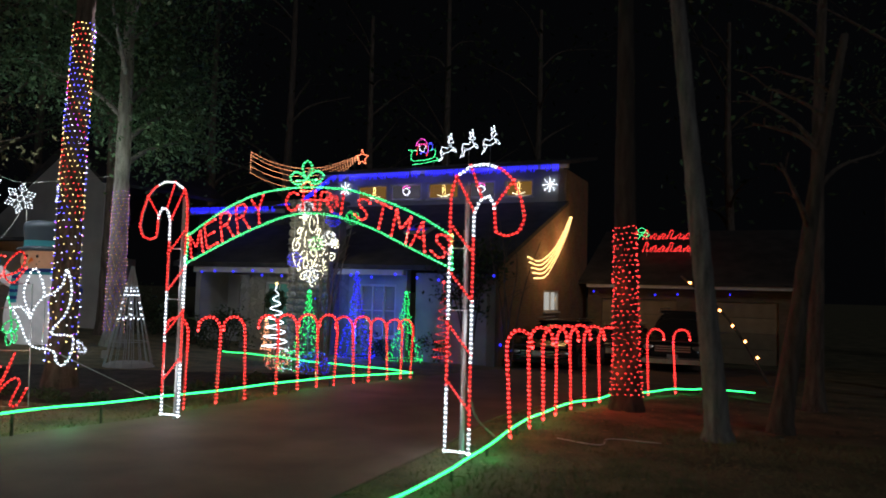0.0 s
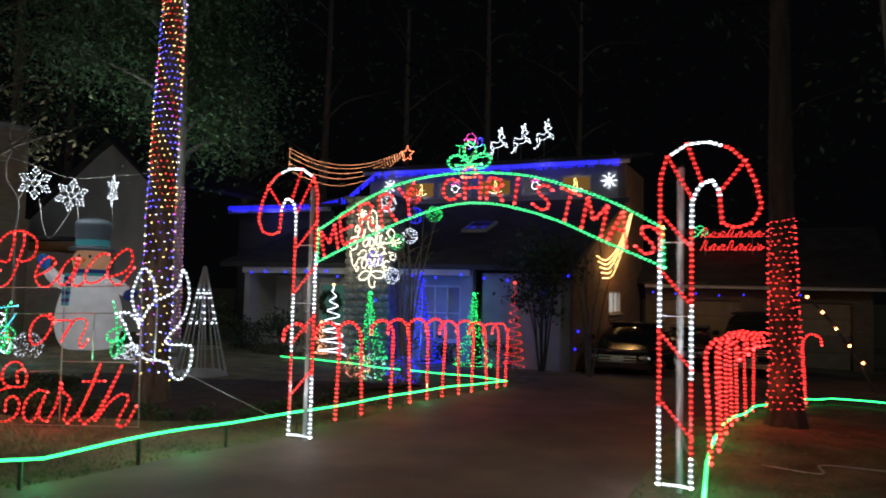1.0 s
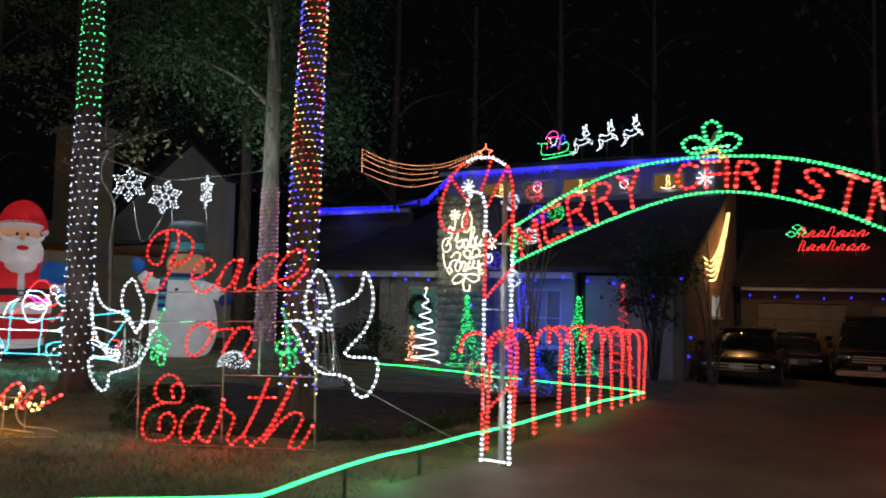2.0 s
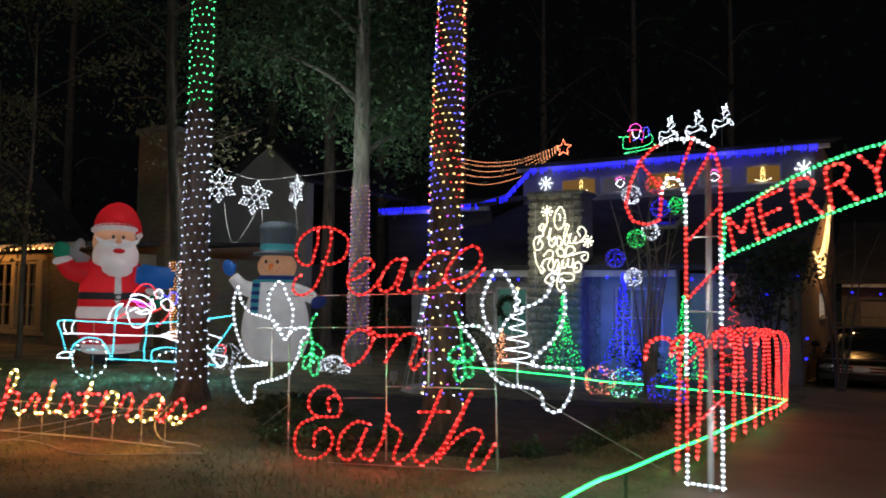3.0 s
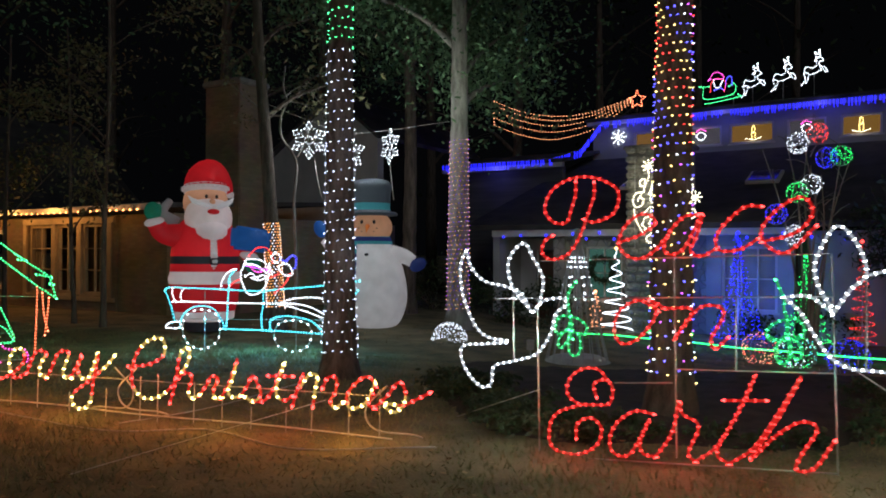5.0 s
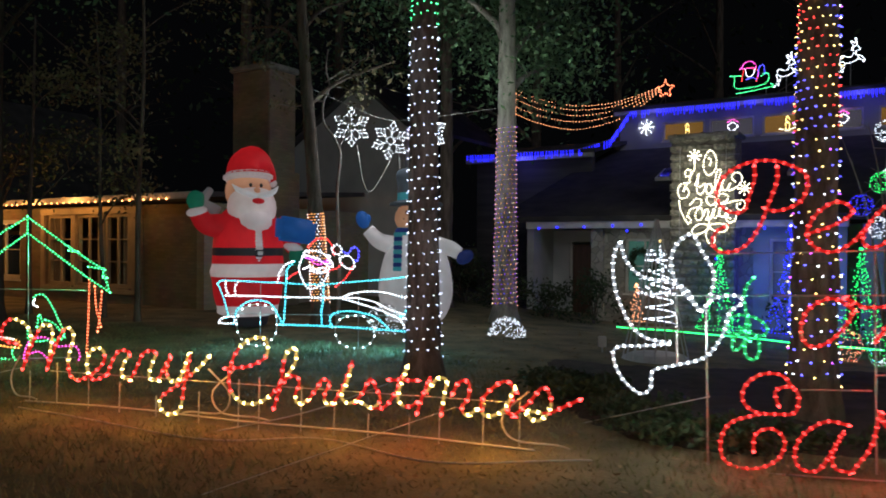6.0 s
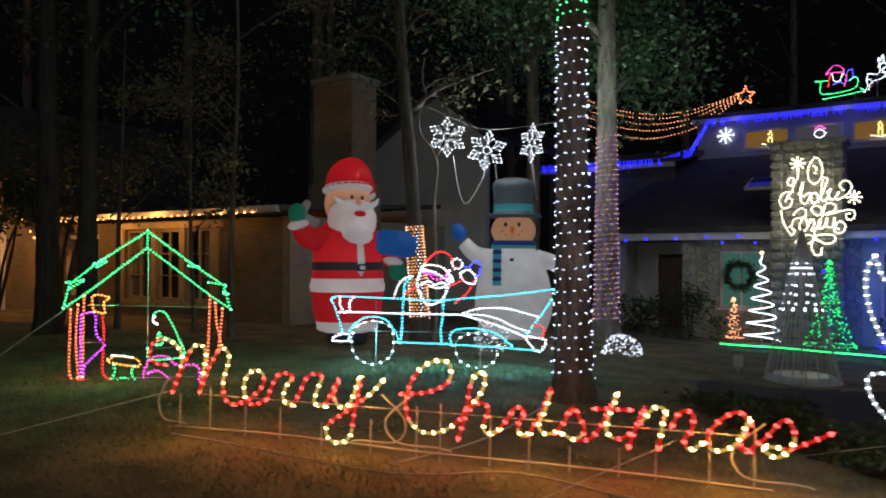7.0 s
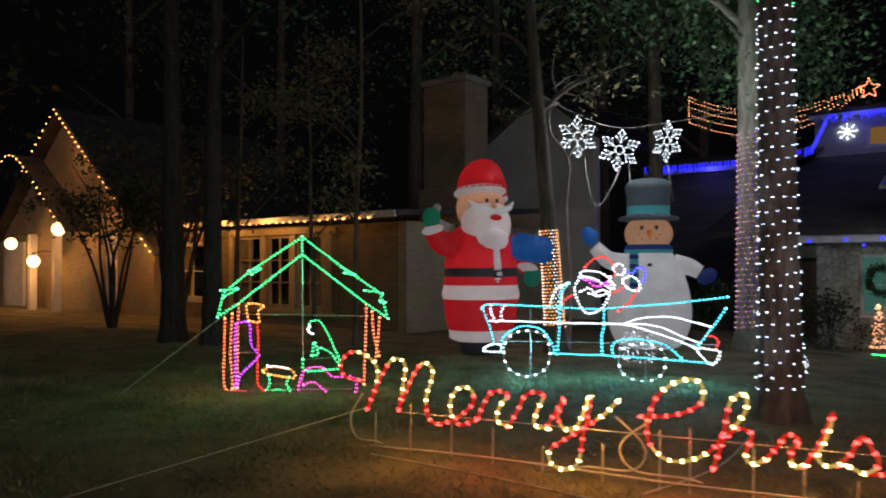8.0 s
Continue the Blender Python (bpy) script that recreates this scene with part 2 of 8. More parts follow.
        if soft:
            me.polygons.foreach_set("use_smooth", np.ones(len(self.f), bool))
        me.update()
        return me


def part(name, geo, mats, parent=None, label="", soft=False):
    ob = new(name, geo.mesh(name, mats, soft))
    if parent:
        ob.parent = parent
    if label:
        ob["label"] = label
    if name == "lamps":
        ob["kind"] = "stuff"
    return ob


def thing(name, m, label, category, group="", kind=""):
    ob = new(name)
    ob.empty_display_size = 0.2
    ob.matrix_world = m
    return tagged(ob, label, category, group, kind)


def solid(name, geo, mats, label, category, m=None, group="", kind="", soft=False):
    ob = part(name, geo, mats, None, "", soft)
    if m is not None:
        ob.matrix_world = m
    return tagged(ob, label, category, group, kind)


def spline(ctrl, step=0.02):
    """A smooth line through the control points, in even steps."""
    C = np.array(ctrl, float)
    if len(C) == 2:
        k = max(2, int(np.linalg.norm(C[1] - C[0]) / step))
        return C[0] + np.linspace(0, 1, k + 1)[:, None] * (C[1] - C[0])
    E = np.vstack([2 * C[0] - C[1], C, 2 * C[-1] - C[-2]])
    if np.allclose(C[0], C[-1]):
        E[0], E[-1] = C[-2], C[1]
    out = []
    for i in range(1, len(E) - 2):
        p0, p1, p2, p3 = E[i - 1:i + 3]
        t = np.linspace(0, 1, 13)[:-1, None]
        out.append(0.5 * (2 * p1 + (p2 - p0) * t + (2 * p0 - 5 * p1 + 4 * p2 - p3) * t ** 2 + (3 * p1 - p0 - 3 * p2 + p3) * t ** 3))
    P = np.vstack(out + [C[-1:]])
    return even(P, step)


def even(P, step):
    P = np.array(P, float)
    d = np.concatenate([[0], np.cumsum(np.linalg.norm(np.diff(P, axis=0), axis=1))])
    k = max(2, int(round(d[-1] / step)))
    s = np.linspace(0, d[-1], k + 1)
    return np.stack([np.interp(s, d, P[:, i]) for i in range(P.shape[1])], axis=1)


def flat(line, y=0.0):
    """Points of a plane display, (along, height), in its own space."""
    return np.array([(p[0], y, p[1]) for p in line])


def rope(name, parent, pts, colour, r=0.011, gap=0.05, bead=0.017, bands=None, label="", straight=False, segments=None, dark=False):
    """A rope light: a glowing tube with lamp points along it. bands: (length, colours) that repeat along it; segments: (length, colour) one after another.
    dark: the tube between the points does not glow."""
    bead, r = bead * 0.7, r * 0.84
    P = even(pts, 0.03) if straight else spline(pts, 0.03)
    Q = even(P, gap)
    total = float(np.linalg.norm(np.diff(P, axis=0), axis=1).sum()) + 1e-6
    if bands:
        segments = [(bands[0], bands[1][i % len(bands[1])]) for i in range(int(total / bands[0]) + 2)]
    if not segments:
        segments = [(total + 1, colour)]
    names = sorted({c for _, c in segments})
    ends = np.cumsum([length for length, _ in segments])

    def hue(d):
        return names.index(segments[min(int(np.searchsorted(ends, d)), len(segments) - 1)][1])

    g, k = Geo(), len(names)
    d = np.concatenate([[0], np.cumsum(np.linalg.norm(np.diff(P, axis=0), axis=1))])
    which = [hue(v) for v in d]
    i = 0
    while i < len(P) - 1:
        j = i + 1
        while j < len(P) - 1 and which[j] == which[i]:
            j += 1
        g.tube(P[i:j + 1], r, 5, which[i])
        i = j
    T = np.gradient(Q, axis=0)
    T /= np.maximum(np.linalg.norm(T, axis=1), 1e-9)[:, None]
    for n_, q in enumerate(Q):
        g.lamp(q, T[n_], bead, k + hue(n_ * gap))
    return part(name, g, [M_CORD if dark else ROPE[c] for c in names] + [BULB[c] for c in names], parent, label)


def wire(name, parent, pts, r=0.006, mat=None, label=""):
    return part(name, Geo().tube(pts, r, 5), mat or M_WIRE, parent, label)


def sign_lamps(m, spots, colour, watts, size=0.02):
    """Unseen point lamps that stand in for the light of a display's bulbs. spots: (along, height) in its plane."""
    for p in spots:
        lm = new("stand_in_lamp", bpy.data.lights.new("stand_in_lamp", "POINT"))
        lm.data.energy, lm.data.shadow_soft_size = watts, size
        lm.data.color = colour
        lm.location = m @ Vector((p[0], -0.2, p[1]))


def plane_pose(ax, ay, bx, by, z=0.0):
    """The pose of an upright display whose plane runs from a to b."""
    return pose(ax, ay, z, 0, 0, math.degrees(math.atan2(by - ay, bx - ax)))



def brick_mat(name, c1, c2, mortar, w=0.21, h=0.075):
    """Coursed brick with recessed joints, in the wall's own x and z."""
    m, N, L, bsdf = shader(name)
    tc, sep, com = N.new("ShaderNodeTexCoord"), N.new("ShaderNodeSeparateXYZ"), N.new("ShaderNodeCombineXYZ")
    along = N.new("ShaderNodeMath")
    L.new(tc.outputs["Object"], sep.inputs[0])
    L.new(sep.outputs["X"], along.inputs[0])
    L.new(sep.outputs["Y"], along.inputs[1])
    L.new(along.outputs[0], com.inputs["X"])
    L.new(sep.outputs["Z"], com.inputs["Y"])
    br = N.new("ShaderNodeTexBrick")
    L.new(com.outputs[0], br.inputs["Vector"])
    br.inputs["Color1"].default_value, br.inputs["Color2"].default_value, br.inputs["Mortar"].default_value = (*c1, 1), (*c2, 1), (*mortar, 1)
    br.inputs["Scale"].default_value, br.inputs["Brick Width"].default_value, br.inputs["Row Height"].default_value = 1.0, w, h
    br.inputs["Mortar Size"].default_value = 0.006
    nz, mx = N.new("ShaderNodeTexNoise"), N.new("ShaderNodeMix")
    nz.inputs["Scale"].default_value, nz.inputs["Detail"].default_value = 1.6, 6
    L.new(tc.outputs["Object"], nz.inputs["Vector"])
    mx.data_type, mx.blend_type = "RGBA", "MULTIPLY"
    mx.inputs["Factor"].default_value = 0.6
    L.new(br.outputs["Color"], mx.inputs["A"])
    L.new(nz.outputs["Color"], mx.inputs["B"])
    L.new(mx.outputs["Result"], bsdf.inputs["Base Color"])
    b = N.new("ShaderNodeBump")
    b.inputs["Strength"].default_value, b.inputs["Distance"].default_value, b.invert = 0.8, 0.012, True
    L.new(br.outputs["Fac"], b.inputs["Height"])
    L.new(b.outputs[0], bsdf.inputs["Normal"])
    bsdf.inputs["Roughness"].default_value = 0.9
    return m


def stone_mat(name):
    """Random field stones: cells of differing tone with sunk joints."""
    m, N, L, bsdf = shader(name)
    tc = N.new("ShaderNodeTexCoord")
    edge, cell = N.new("ShaderNodeTexVoronoi"), N.new("ShaderNodeTexVoronoi")
    edge.feature = "DISTANCE_TO_EDGE"
    warp, mixv = N.new("ShaderNodeTexNoise"), N.new("ShaderNodeMix")
    warp.inputs["Scale"].default_value = 2.5
    mixv.data_type, mixv.blend_type = "RGBA", "LINEAR_LIGHT"
    mixv.inputs["Factor"].default_value = 0.08
    L.new(tc.outputs["Object"], warp.inputs["Vector"])
    L.new(tc.outputs["Object"], mixv.inputs["A"])
    L.new(warp.outputs["Color"], mixv.inputs["B"])
    for v in (edge, cell):
        v.inputs["Scale"].default_value = 5.2
        L.new(mixv.outputs["Result"], v.inputs["Vector"])
    grey, ramp = N.new("ShaderNodeSeparateColor"), N.new("ShaderNodeValToRGB")
    L.new(cell.outputs["Color"], grey.inputs[0])
    L.new(grey.outputs[0], ramp.inputs[0])
    ramp.color_ramp.elements[0].color, ramp.color_ramp.elements[1].color = (0.25, 0.24, 0.21, 1), (0.38, 0.36, 0.32, 1)
    joint, mx = N.new("ShaderNodeMapRange"), N.new("ShaderNodeMix")
    joint.inputs["From Max"].default_value = 0.045
    L.new(edge.outputs["Distance"], joint.inputs[0])
    mx.data_type = "RGBA"
    mx.inputs["A"].default_value = (0.22, 0.21, 0.19, 1)
    L.new(joint.outputs[0], mx.inputs["Factor"])
    L.new(ramp.outputs[0], mx.inputs["B"])
    L.new(mx.outputs["Result"], bsdf.inputs["Base Color"])
    b = N.new("ShaderNodeBump")
    b.inputs["Strength"].default_value, b.inputs["Distance"].default_value = 0.9, 0.03
    L.new(joint.outputs[0], b.inputs["Height"])
    L.new(b.outputs[0], bsdf.inputs["Normal"])
    bsdf.inputs["Roughness"].default_value = 0.9
    return m


M_STONEWALL = stone_mat("field_stone_wall")
M_BRICKWALL = brick_mat("red_brick_wall", (0.34, 0.17, 0.09), (0.42, 0.24, 0.14), (0.3, 0.27, 0.23))
M_CREAM = matte("cream_window_paint", (0.27, 0.21, 0.13), (0.38, 0.3, 0.19), 3, 0.6, 0.05, 40)
M_WINGBRICK = brick_mat("brown_wing_brick", (0.25, 0.19, 0.12), (0.33, 0.25, 0.16), (0.24, 0.2, 0.15))
M_TANWALL = brick_mat("tan_brick_wall", (0.42, 0.33, 0.22), (0.5, 0.41, 0.29), (0.38, 0.34, 0.28))

# ---- ground, road, driveway ----
def build_ground():
    xs = np.concatenate([[-900, -300, -120, -60], np.arange(-34, 22.1, 0.5), [40, 90, 300, 900]])
    ys = np.concatenate([[-900, -300, -100, -40], np.arange(-8, 40.1, 0.5), [60, 110, 300, 900]])
    X, Y = np.meshgrid(xs, ys)
    Z = ground_z(X, Y)
    k = len(xs)
    g = Geo().add(np.stack([X, Y, Z], -1).reshape(-1, 3), [(j * k + i, j * k + i + 1, (j + 1) * k + i + 1, (j + 1) * k + i) for j in range(len(ys) - 1) for i in range(k - 1)])
    return solid("ground", g, M_GRASS, "thin winter lawn with bare soil and leaf litter", "ground", kind="structure", soft=True)


def strip(left, right, lift, mat, name, label, category):
    """A paved band between two edge lines, laid on the ground with a real edge."""
    Lp, Rp = even(left, 0.4), None
    k = len(Lp)
    d = np.array(right, float)
    s = np.concatenate([[0], np.cumsum(np.linalg.norm(np.diff(d, axis=0), axis=1))])
    Rp = np.stack([np.interp(np.linspace(0, s[-1], k), s, d[:, i]) for i in (0, 1)], 1)
    n = 9
    vs, fs = [], []
    for i in range(k):
        for j in range(n):
            p = Lp[i] + (Rp[i] - Lp[i]) * j / (n - 1)
            vs.append((p[0], p[1], gz(*p) + lift))
    for i in range(k - 1):
        for j in range(n - 1):
            fs.append((i * n + j, i * n + j + 1, (i + 1) * n + j + 1, (i + 1) * n + j))
    base = len(vs)
    for i in range(k):
        for j in (0, n - 1):
            x, y, z = vs[i * n + j]
            vs.append((x, y, z - lift - 0.06))
    for i in range(k - 1):
        fs.append((i * n, (i + 1) * n, base + 2 * i + 2, base + 2 * i))
        fs.append((i * n + n - 1, base + 2 * i + 1, base + 2 * i + 3, (i + 1) * n + n - 1))
    return solid(name, Geo().add(vs, fs), mat, label, category, kind="structure")


ground = build_ground()
strip([(-5.6, 5.9), (-4.5, 7.2), (-3.7, 8.5), (-2.6, 10.4), (-1.7, 12.2), (-0.5, 14.9), (0.5, 17.2), (1.7, 19.6), (5.0, 27.0)],
      [(0.3, 3.4), (-0.9, 5.5), (-0.05, 7.4), (0.75, 9.4), (1.7, 11.2), (3.0, 13.4), (5.4, 15.4), (8.0, 17.5), (12.5, 24.5)],
      0.02, M_DRIVE, "driveway", "worn brown-grey concrete driveway leading to the garage", "driveway")
strip([(-40, 14.6), (-20, 6.6), (-5, 0.6), (10, -5.4), (40, -17.4)][::-1], [(-38.0, 17.2), (-18.0, 9.6), (-3.6, 3.9), (11.2, -2.2), (41, -14.2)][::-1], 0.012, M_ROAD, "road", "dark asphalt street along the front lawn", "road")


# ---- the main house ----
def wall_panel(name, a0, a1, z0, z1, b, thick, mat, holes=(), label="", m=HOUSE, cat="wall"):
    """A wall along a, with rectangular openings (a0, a1, z0, z1) through it."""
    g = Geo()
    cuts = sorted({a0, a1, *[h[0] for h in holes], *[h[1] for h in holes]})
    for p, q in zip(cuts, cuts[1:]):
        inside = sorted([(h[2], h[3]) for h in holes if h[0] <= p and h[1] >= q])
        z = z0
        for h0, h1 in inside + [(z1, z1)]:
            if h0 - z > 1e-4:
                g.box(p, q, b, b + thick, z, h0)
            z = h1
    return solid(name, g, mat, label, cat, m, kind="structure")


def window_unit(name, a0, a1, z0, z1, b, cols=2, rows=2, m=HOUSE, lit=None, label="white-framed window with dark glass", rail=0.06, clear_glass=False, paint=None):
    """A framed window set in its opening: frame, sill, muntins and each pane."""
    w = thing(name, m @ pose(a0, b, z0), label, "window", kind="structure")
    W, H, t = a1 - a0, z1 - z0, rail
    for n_, bx in (("frame", (0, t, 0, H)), ("frame", (W - t, W, 0, H)), ("frame", (t, W - t, 0, t)), ("frame", (t, W - t, H - t, H))):
        part(n_, Geo().box(bx[0], bx[1], 0.03, 0.13, bx[2], bx[3]), paint or M_TRIM, w)
    part("sill", Geo().box(-0.05, W + 0.05, -0.05, 0.1, -0.05, -0.002, 0, 0.006), paint or M_TRIM, w)
    cw, ch = (W - 2 * t) / cols, (H - 2 * t) / rows
    for i in range(1, cols):
        part("muntin", Geo().box(t + i * cw - rail * 0.28, t + i * cw + rail * 0.28, 0.045, 0.105, t, H - t), paint or M_TRIM, w)
    for j in range(1, rows):
        part("muntin", Geo().box(t, W - t, 0.047, 0.103, t + j * ch - 0.015, t + j * ch + 0.015), paint or M_TRIM, w)
    for i in range(cols):
        for j in range(rows):
            part("pane", Geo().box(t + i * cw + 0.016, t + (i + 1) * cw - 0.016, 0.07, 0.076, t + j * ch + 0.016, t + (j + 1) * ch - 0.016), M_PANE if lit or clear_glass else M_GLASS, w).visible_shadow = not (lit or clear_glass)
    if lit:
        part("blind", Geo().box(0.01, W - 0.01, 0.16, 0.18, 0.01, H - 0.01), lit, w, "glowing drawn blind behind the glass")
    return w


def roof_slab(name, corners, thick, mat, label, m=HOUSE):
    """A roof plane from four corners (a, b, z), given thickness below."""
    vs = list(corners) + [(a, b, z - thick) for a, b, z in corners]
    g = Geo().add(vs, [(0, 1, 2, 3), (7, 6, 5, 4), (0, 4, 5, 1), (1, 5, 6, 2), (2, 6, 7, 3), (3, 7, 4, 0)])
    return solid(name, g, mat, label, "roof", m, kind="structure")


M_BLIND_WARM = emit("lit_blind_amber", (1.0, 0.5, 0.1), 0.16, False)
M_BLIND_GREY = emit("lit_blind_grey", (0.55, 0.5, 0.6), 0.09, False)
M_BLIND_WHITE = emit("lit_blind_white", (0.9, 0.88, 0.82), 0.55, False)
M_BLIND_GREEN = emit("lit_blind_teal", (0.25, 0.75, 0.6), 0.12, False)

# ground floor front, in bays along the front
wall_panel("wall_front_porch", 0, 1.95, -0.6, 2.0, 1.2, 0.2, M_STUCCO, [(0.5, 1.4, -0.6, 1.68)], "pale stucco wall at the back of the porch")
wall_panel("wall_front_stone", 1.95, 5.6, -0.6, 2.15, 0.0, 0.25, M_STONEWALL, [(2.5, 3.5, 0.35, 1.75)], "grey field-stone front wall")
wall_panel("wall_front_blue", 5.6, 7.55, -0.6, 2.28, 0.0, 0.25, M_RENDER, [(5.95, 7.2, 0.2, 1.75)], "pale stucco front wall under blue lamps")
wall_panel("wall_front_pale", 7.85, 10.3, -0.6, 2.1, 0.0, 0.25, M_RENDER, (), "plain grey rendered front wall")
wall_panel("wall_return", 7.55, 7.85, -0.6, 2.1, 0.6, 0.25, M_RENDER, (), "narrow set-back wall between two bays")
solid("porch_fascia", Geo().box(-0.15, 7.6, -0.35, -0.18, 2.02, 2.32, 0, 0.01), M_TRIM, "pale painted fascia board along the porch eave", "trim", HOUSE, kind="structure")
solid("porch_side_wall", Geo().box(-0.2, 0, -0.15, 8, -0.6, 2.3), M_STUCCO, "pale stucco side wall of the porch", "wall", HOUSE, kind="structure")
solid("porch_post", Geo().box(1.62, 1.95, -0.12, 0.2, -0.6, 2.02, 0, 0.02), M_STONEWALL, "square stone porch post", "post", HOUSE, kind="structure")
roof_slab("roof_front", [(-1.0, -0.4, 2.35), (10.45, -0.4, 2.3), (10.45, 7.05, 5.0), (-0.4, 7.05, 5.0)], 0.14, M_SHINGLE, "dark shingled roof slope over the ground floor")
door = thing("door_1", HOUSE @ pose(0.5, 1.25, -0.5), "dark brown wooden front door in a recess", "door", kind="structure")
part("leaf", Geo().box(0.06, 0.84, 0.04, 0.09, 0.02, 2.1, 0, 0.006), M_DOORWOOD, door)
for x0 in (0.0, 0.84):
    part("frame", Geo().box(x0, x0 + 0.06, 0.0, 0.14, 0.0, 2.18), M_TRIM, door)
part("handle", Geo().blob((0.76, 0.02, 1.0), (0.03, 0.03, 0.03), 0, 10), M_CHROME, door, "round metal door knob")
for z0 in (0.2, 1.15):
    part("panel", Geo().box(0.2, 0.7, 0.025, 0.04, z0, z0 + 0.75, 0, 0.005), M_DOORWOOD, door)
window_unit("window_1", 2.5, 3.5, 0.35, 1.75, 0.02, 2, 2, lit=M_BLIND_GREEN, label="porch window with a pale green blind")
window_unit("window_2", 5.95, 7.2, 0.2, 1.75, 0.02, 3, 2, lit=M_RENDER, label="wide window in the blue-lit bay")

# side wall towards the garage court, with its gable
side = HOUSE @ pose(10.3, 0, 0, 0, 0, 90)
g = Geo().prism([(0.0, -1.0), (4.6, -1.0), (4.6, 1.0), (4.6, 1.72), (4.6, 3.9), (0.0, 2.2)], 0, 0.25)
g.prism([(4.6, -1.0), (6.4, -1.0), (6.4, 1.0), (4.6, 1.0)], 0, 0.25)
g.prism([(4.6, 1.72), (6.4, 1.72), (6.4, 4.6), (4.6, 3.9)], 0, 0.25)
g.prism([(6.4, -1.0), (10.6, -1.0), (10.6, 6.2), (7.0, 6.2), (7.0, 4.82), (6.4, 4.6)], 0, 0.25)
solid("wall_side_brick", g, M_BRICKWALL, "brown brick side wall rising into a gable", "wall", side, kind="structure")
window_unit("window_3", 4.6, 6.4, 1.0, 1.72, -0.02, 2, 1, m=side @ pose(0, 0, 0), lit=M_BLIND_WHITE, label="small bright window in the brick side wall")

# upper floor with its row of high windows
UP = [(1.55, 2.95, M_BLIND_WARM), (3.1, 4.5, M_BLIND_GREY), (4.75, 6.1, M_BLIND_WARM), (6.5, 7.6, M_BLIND_GREY), (8.0, 9.1, M_BLIND_WARM)]
wall_panel("wall_upper", 0.3, 10.3, 4.8, 6.2, 7.0, 0.25, M_STUCCO, [(p, q, 5.2, 5.85) for p, q, _ in UP], "pale upper wall with a row of small windows")
for n_, (p, q, lit) in enumerate(UP):
    window_unit("window_%d" % (n_ + 4), p, q, 5.2, 5.85, 7.02, 1, 1, lit=lit, label="small upper window with a glowing blind")
solid("wall_upper_left", Geo().box(0.05, 0.3, 7.0, 12, 2.0, 6.2), M_STUCCO, "pale side wall of the upper floor", "wall", HOUSE, kind="structure")
solid("upper_fascia", Geo().box(-0.05, 10.5, 6.62, 6.8, 6.16, 6.38, 0, 0.01), M_TRIM, "pale painted fascia under the upper roof", "trim", HOUSE, kind="structure")
roof_slab("roof_upper", [(-0.1, 6.6, 6.4), (10.6, 6.6, 6.4), (10.6, 11.0, 7.3), (-0.1, 11.0, 7.3)], 0.12, M_SHINGLE, "low dark roof over the upper floor")
wall_panel("wall_left_wing", -4.2, 0.05, -0.6, 4.5, 4.2, 0.25, M_DARKWALL, (), "dark two-storey wing wall")
solid("wing_fascia", Geo().box(-4.45, 0.2, 3.82, 4.0, 4.42, 4.62, 0, 0.01), M_TRIM, "pale painted fascia of the wing eave", "trim", HOUSE, kind="structure")
roof_slab("roof_left_wing", [(-4.5, 3.8, 4.68), (0.3, 3.8, 4.68), (0.3, 7.2, 5.35), (-4.5, 7.2, 5.35)], 0.12, M_SHINGLE, "dark shingled roof of the left wing")

# garage at the back of the court
wall_panel("wall_garage", 10.55, 18.0, -0.9, 1.98, 9.8, 0.25, M_WINGBRICK, [(11.1, 13.9, -0.9, 1.5), (14.6, 17.4, -0.9, 1.5)], "brown brick garage front")
for a0 in (11.1, 14.6):
    gd = thing("garage_door", HOUSE @ pose(a0, 9.88, -0.75), "closed tan sectional garage door", "garage door", "garage doors")
    for j in range(4):
        part("panel", Geo().box(0.0, 2.8, 0, 0.05, j * 0.56 + 0.004, j * 0.56 + 0.552, 0, 0.008), M_CREAM, gd)
solid("garage_fascia", Geo().box(10.6, 18.4, 9.3, 9.42, 1.92, 2.12, 0, 0.01), M_TRIM, "pale fascia board on the garage eave", "trim", HOUSE, kind="structure")
roof_slab("roof_garage", [(10.3, 9.25, 2.16), (18.5, 9.25, 2.16), (18.5, 14.3, 4.5), (10.3, 14.3, 4.5)], 0.12, M_SHINGLE, "dark shingled garage roof")


def build_chimney():
    """A stone chimney breast, its stones laid one by one on a mortar core."""
    ch = thing("chimney", HOUSE @ pose(3.8, -0.62, -0.6), "broad field-stone chimney breast with pale uneven stones", "chimney")
    W, D, H = 1.5, 0.9, 4.75
    part("core", Geo().box(0.03, W - 0.03, 0.03, D, 0, H), M_MORTAR, ch)
    part("cap", Geo().box(-0.06, W + 0.06, -0.05, D + 0.06, H, H + 0.1, 0, 0.02), M_STONE, ch, "flat stone cap")
    shapes = []
    r = random.Random(5)
    for _ in range(6):
        bm = bmesh.new()
        bmesh.ops.create_icosphere(bm, subdivisions=1, radius=0.62)
        for q in bm.verts:
            q.co = Vector([max(-0.5, min(0.5, c)) for c in q.co]) * r.uniform(0.88, 1.05)
        shapes.append(Geo().take(bm).mesh("stone", M_STONE))
    z = 0.02
    while z < H - 0.1:
        h = r.uniform(0.17, 0.3)
        x = -0.02
        while x < W - 0.08:
            w = min(r.uniform(0.2, 0.42), W - x + 0.02)
            s = new("stone", r.choice(shapes))
            s.parent = ch
            s.location, s.scale = (x + w / 2, 0.03, z + h / 2), (w * 0.97, 0.16, h * 0.95)
            x += w
        z += h


build_chimney()

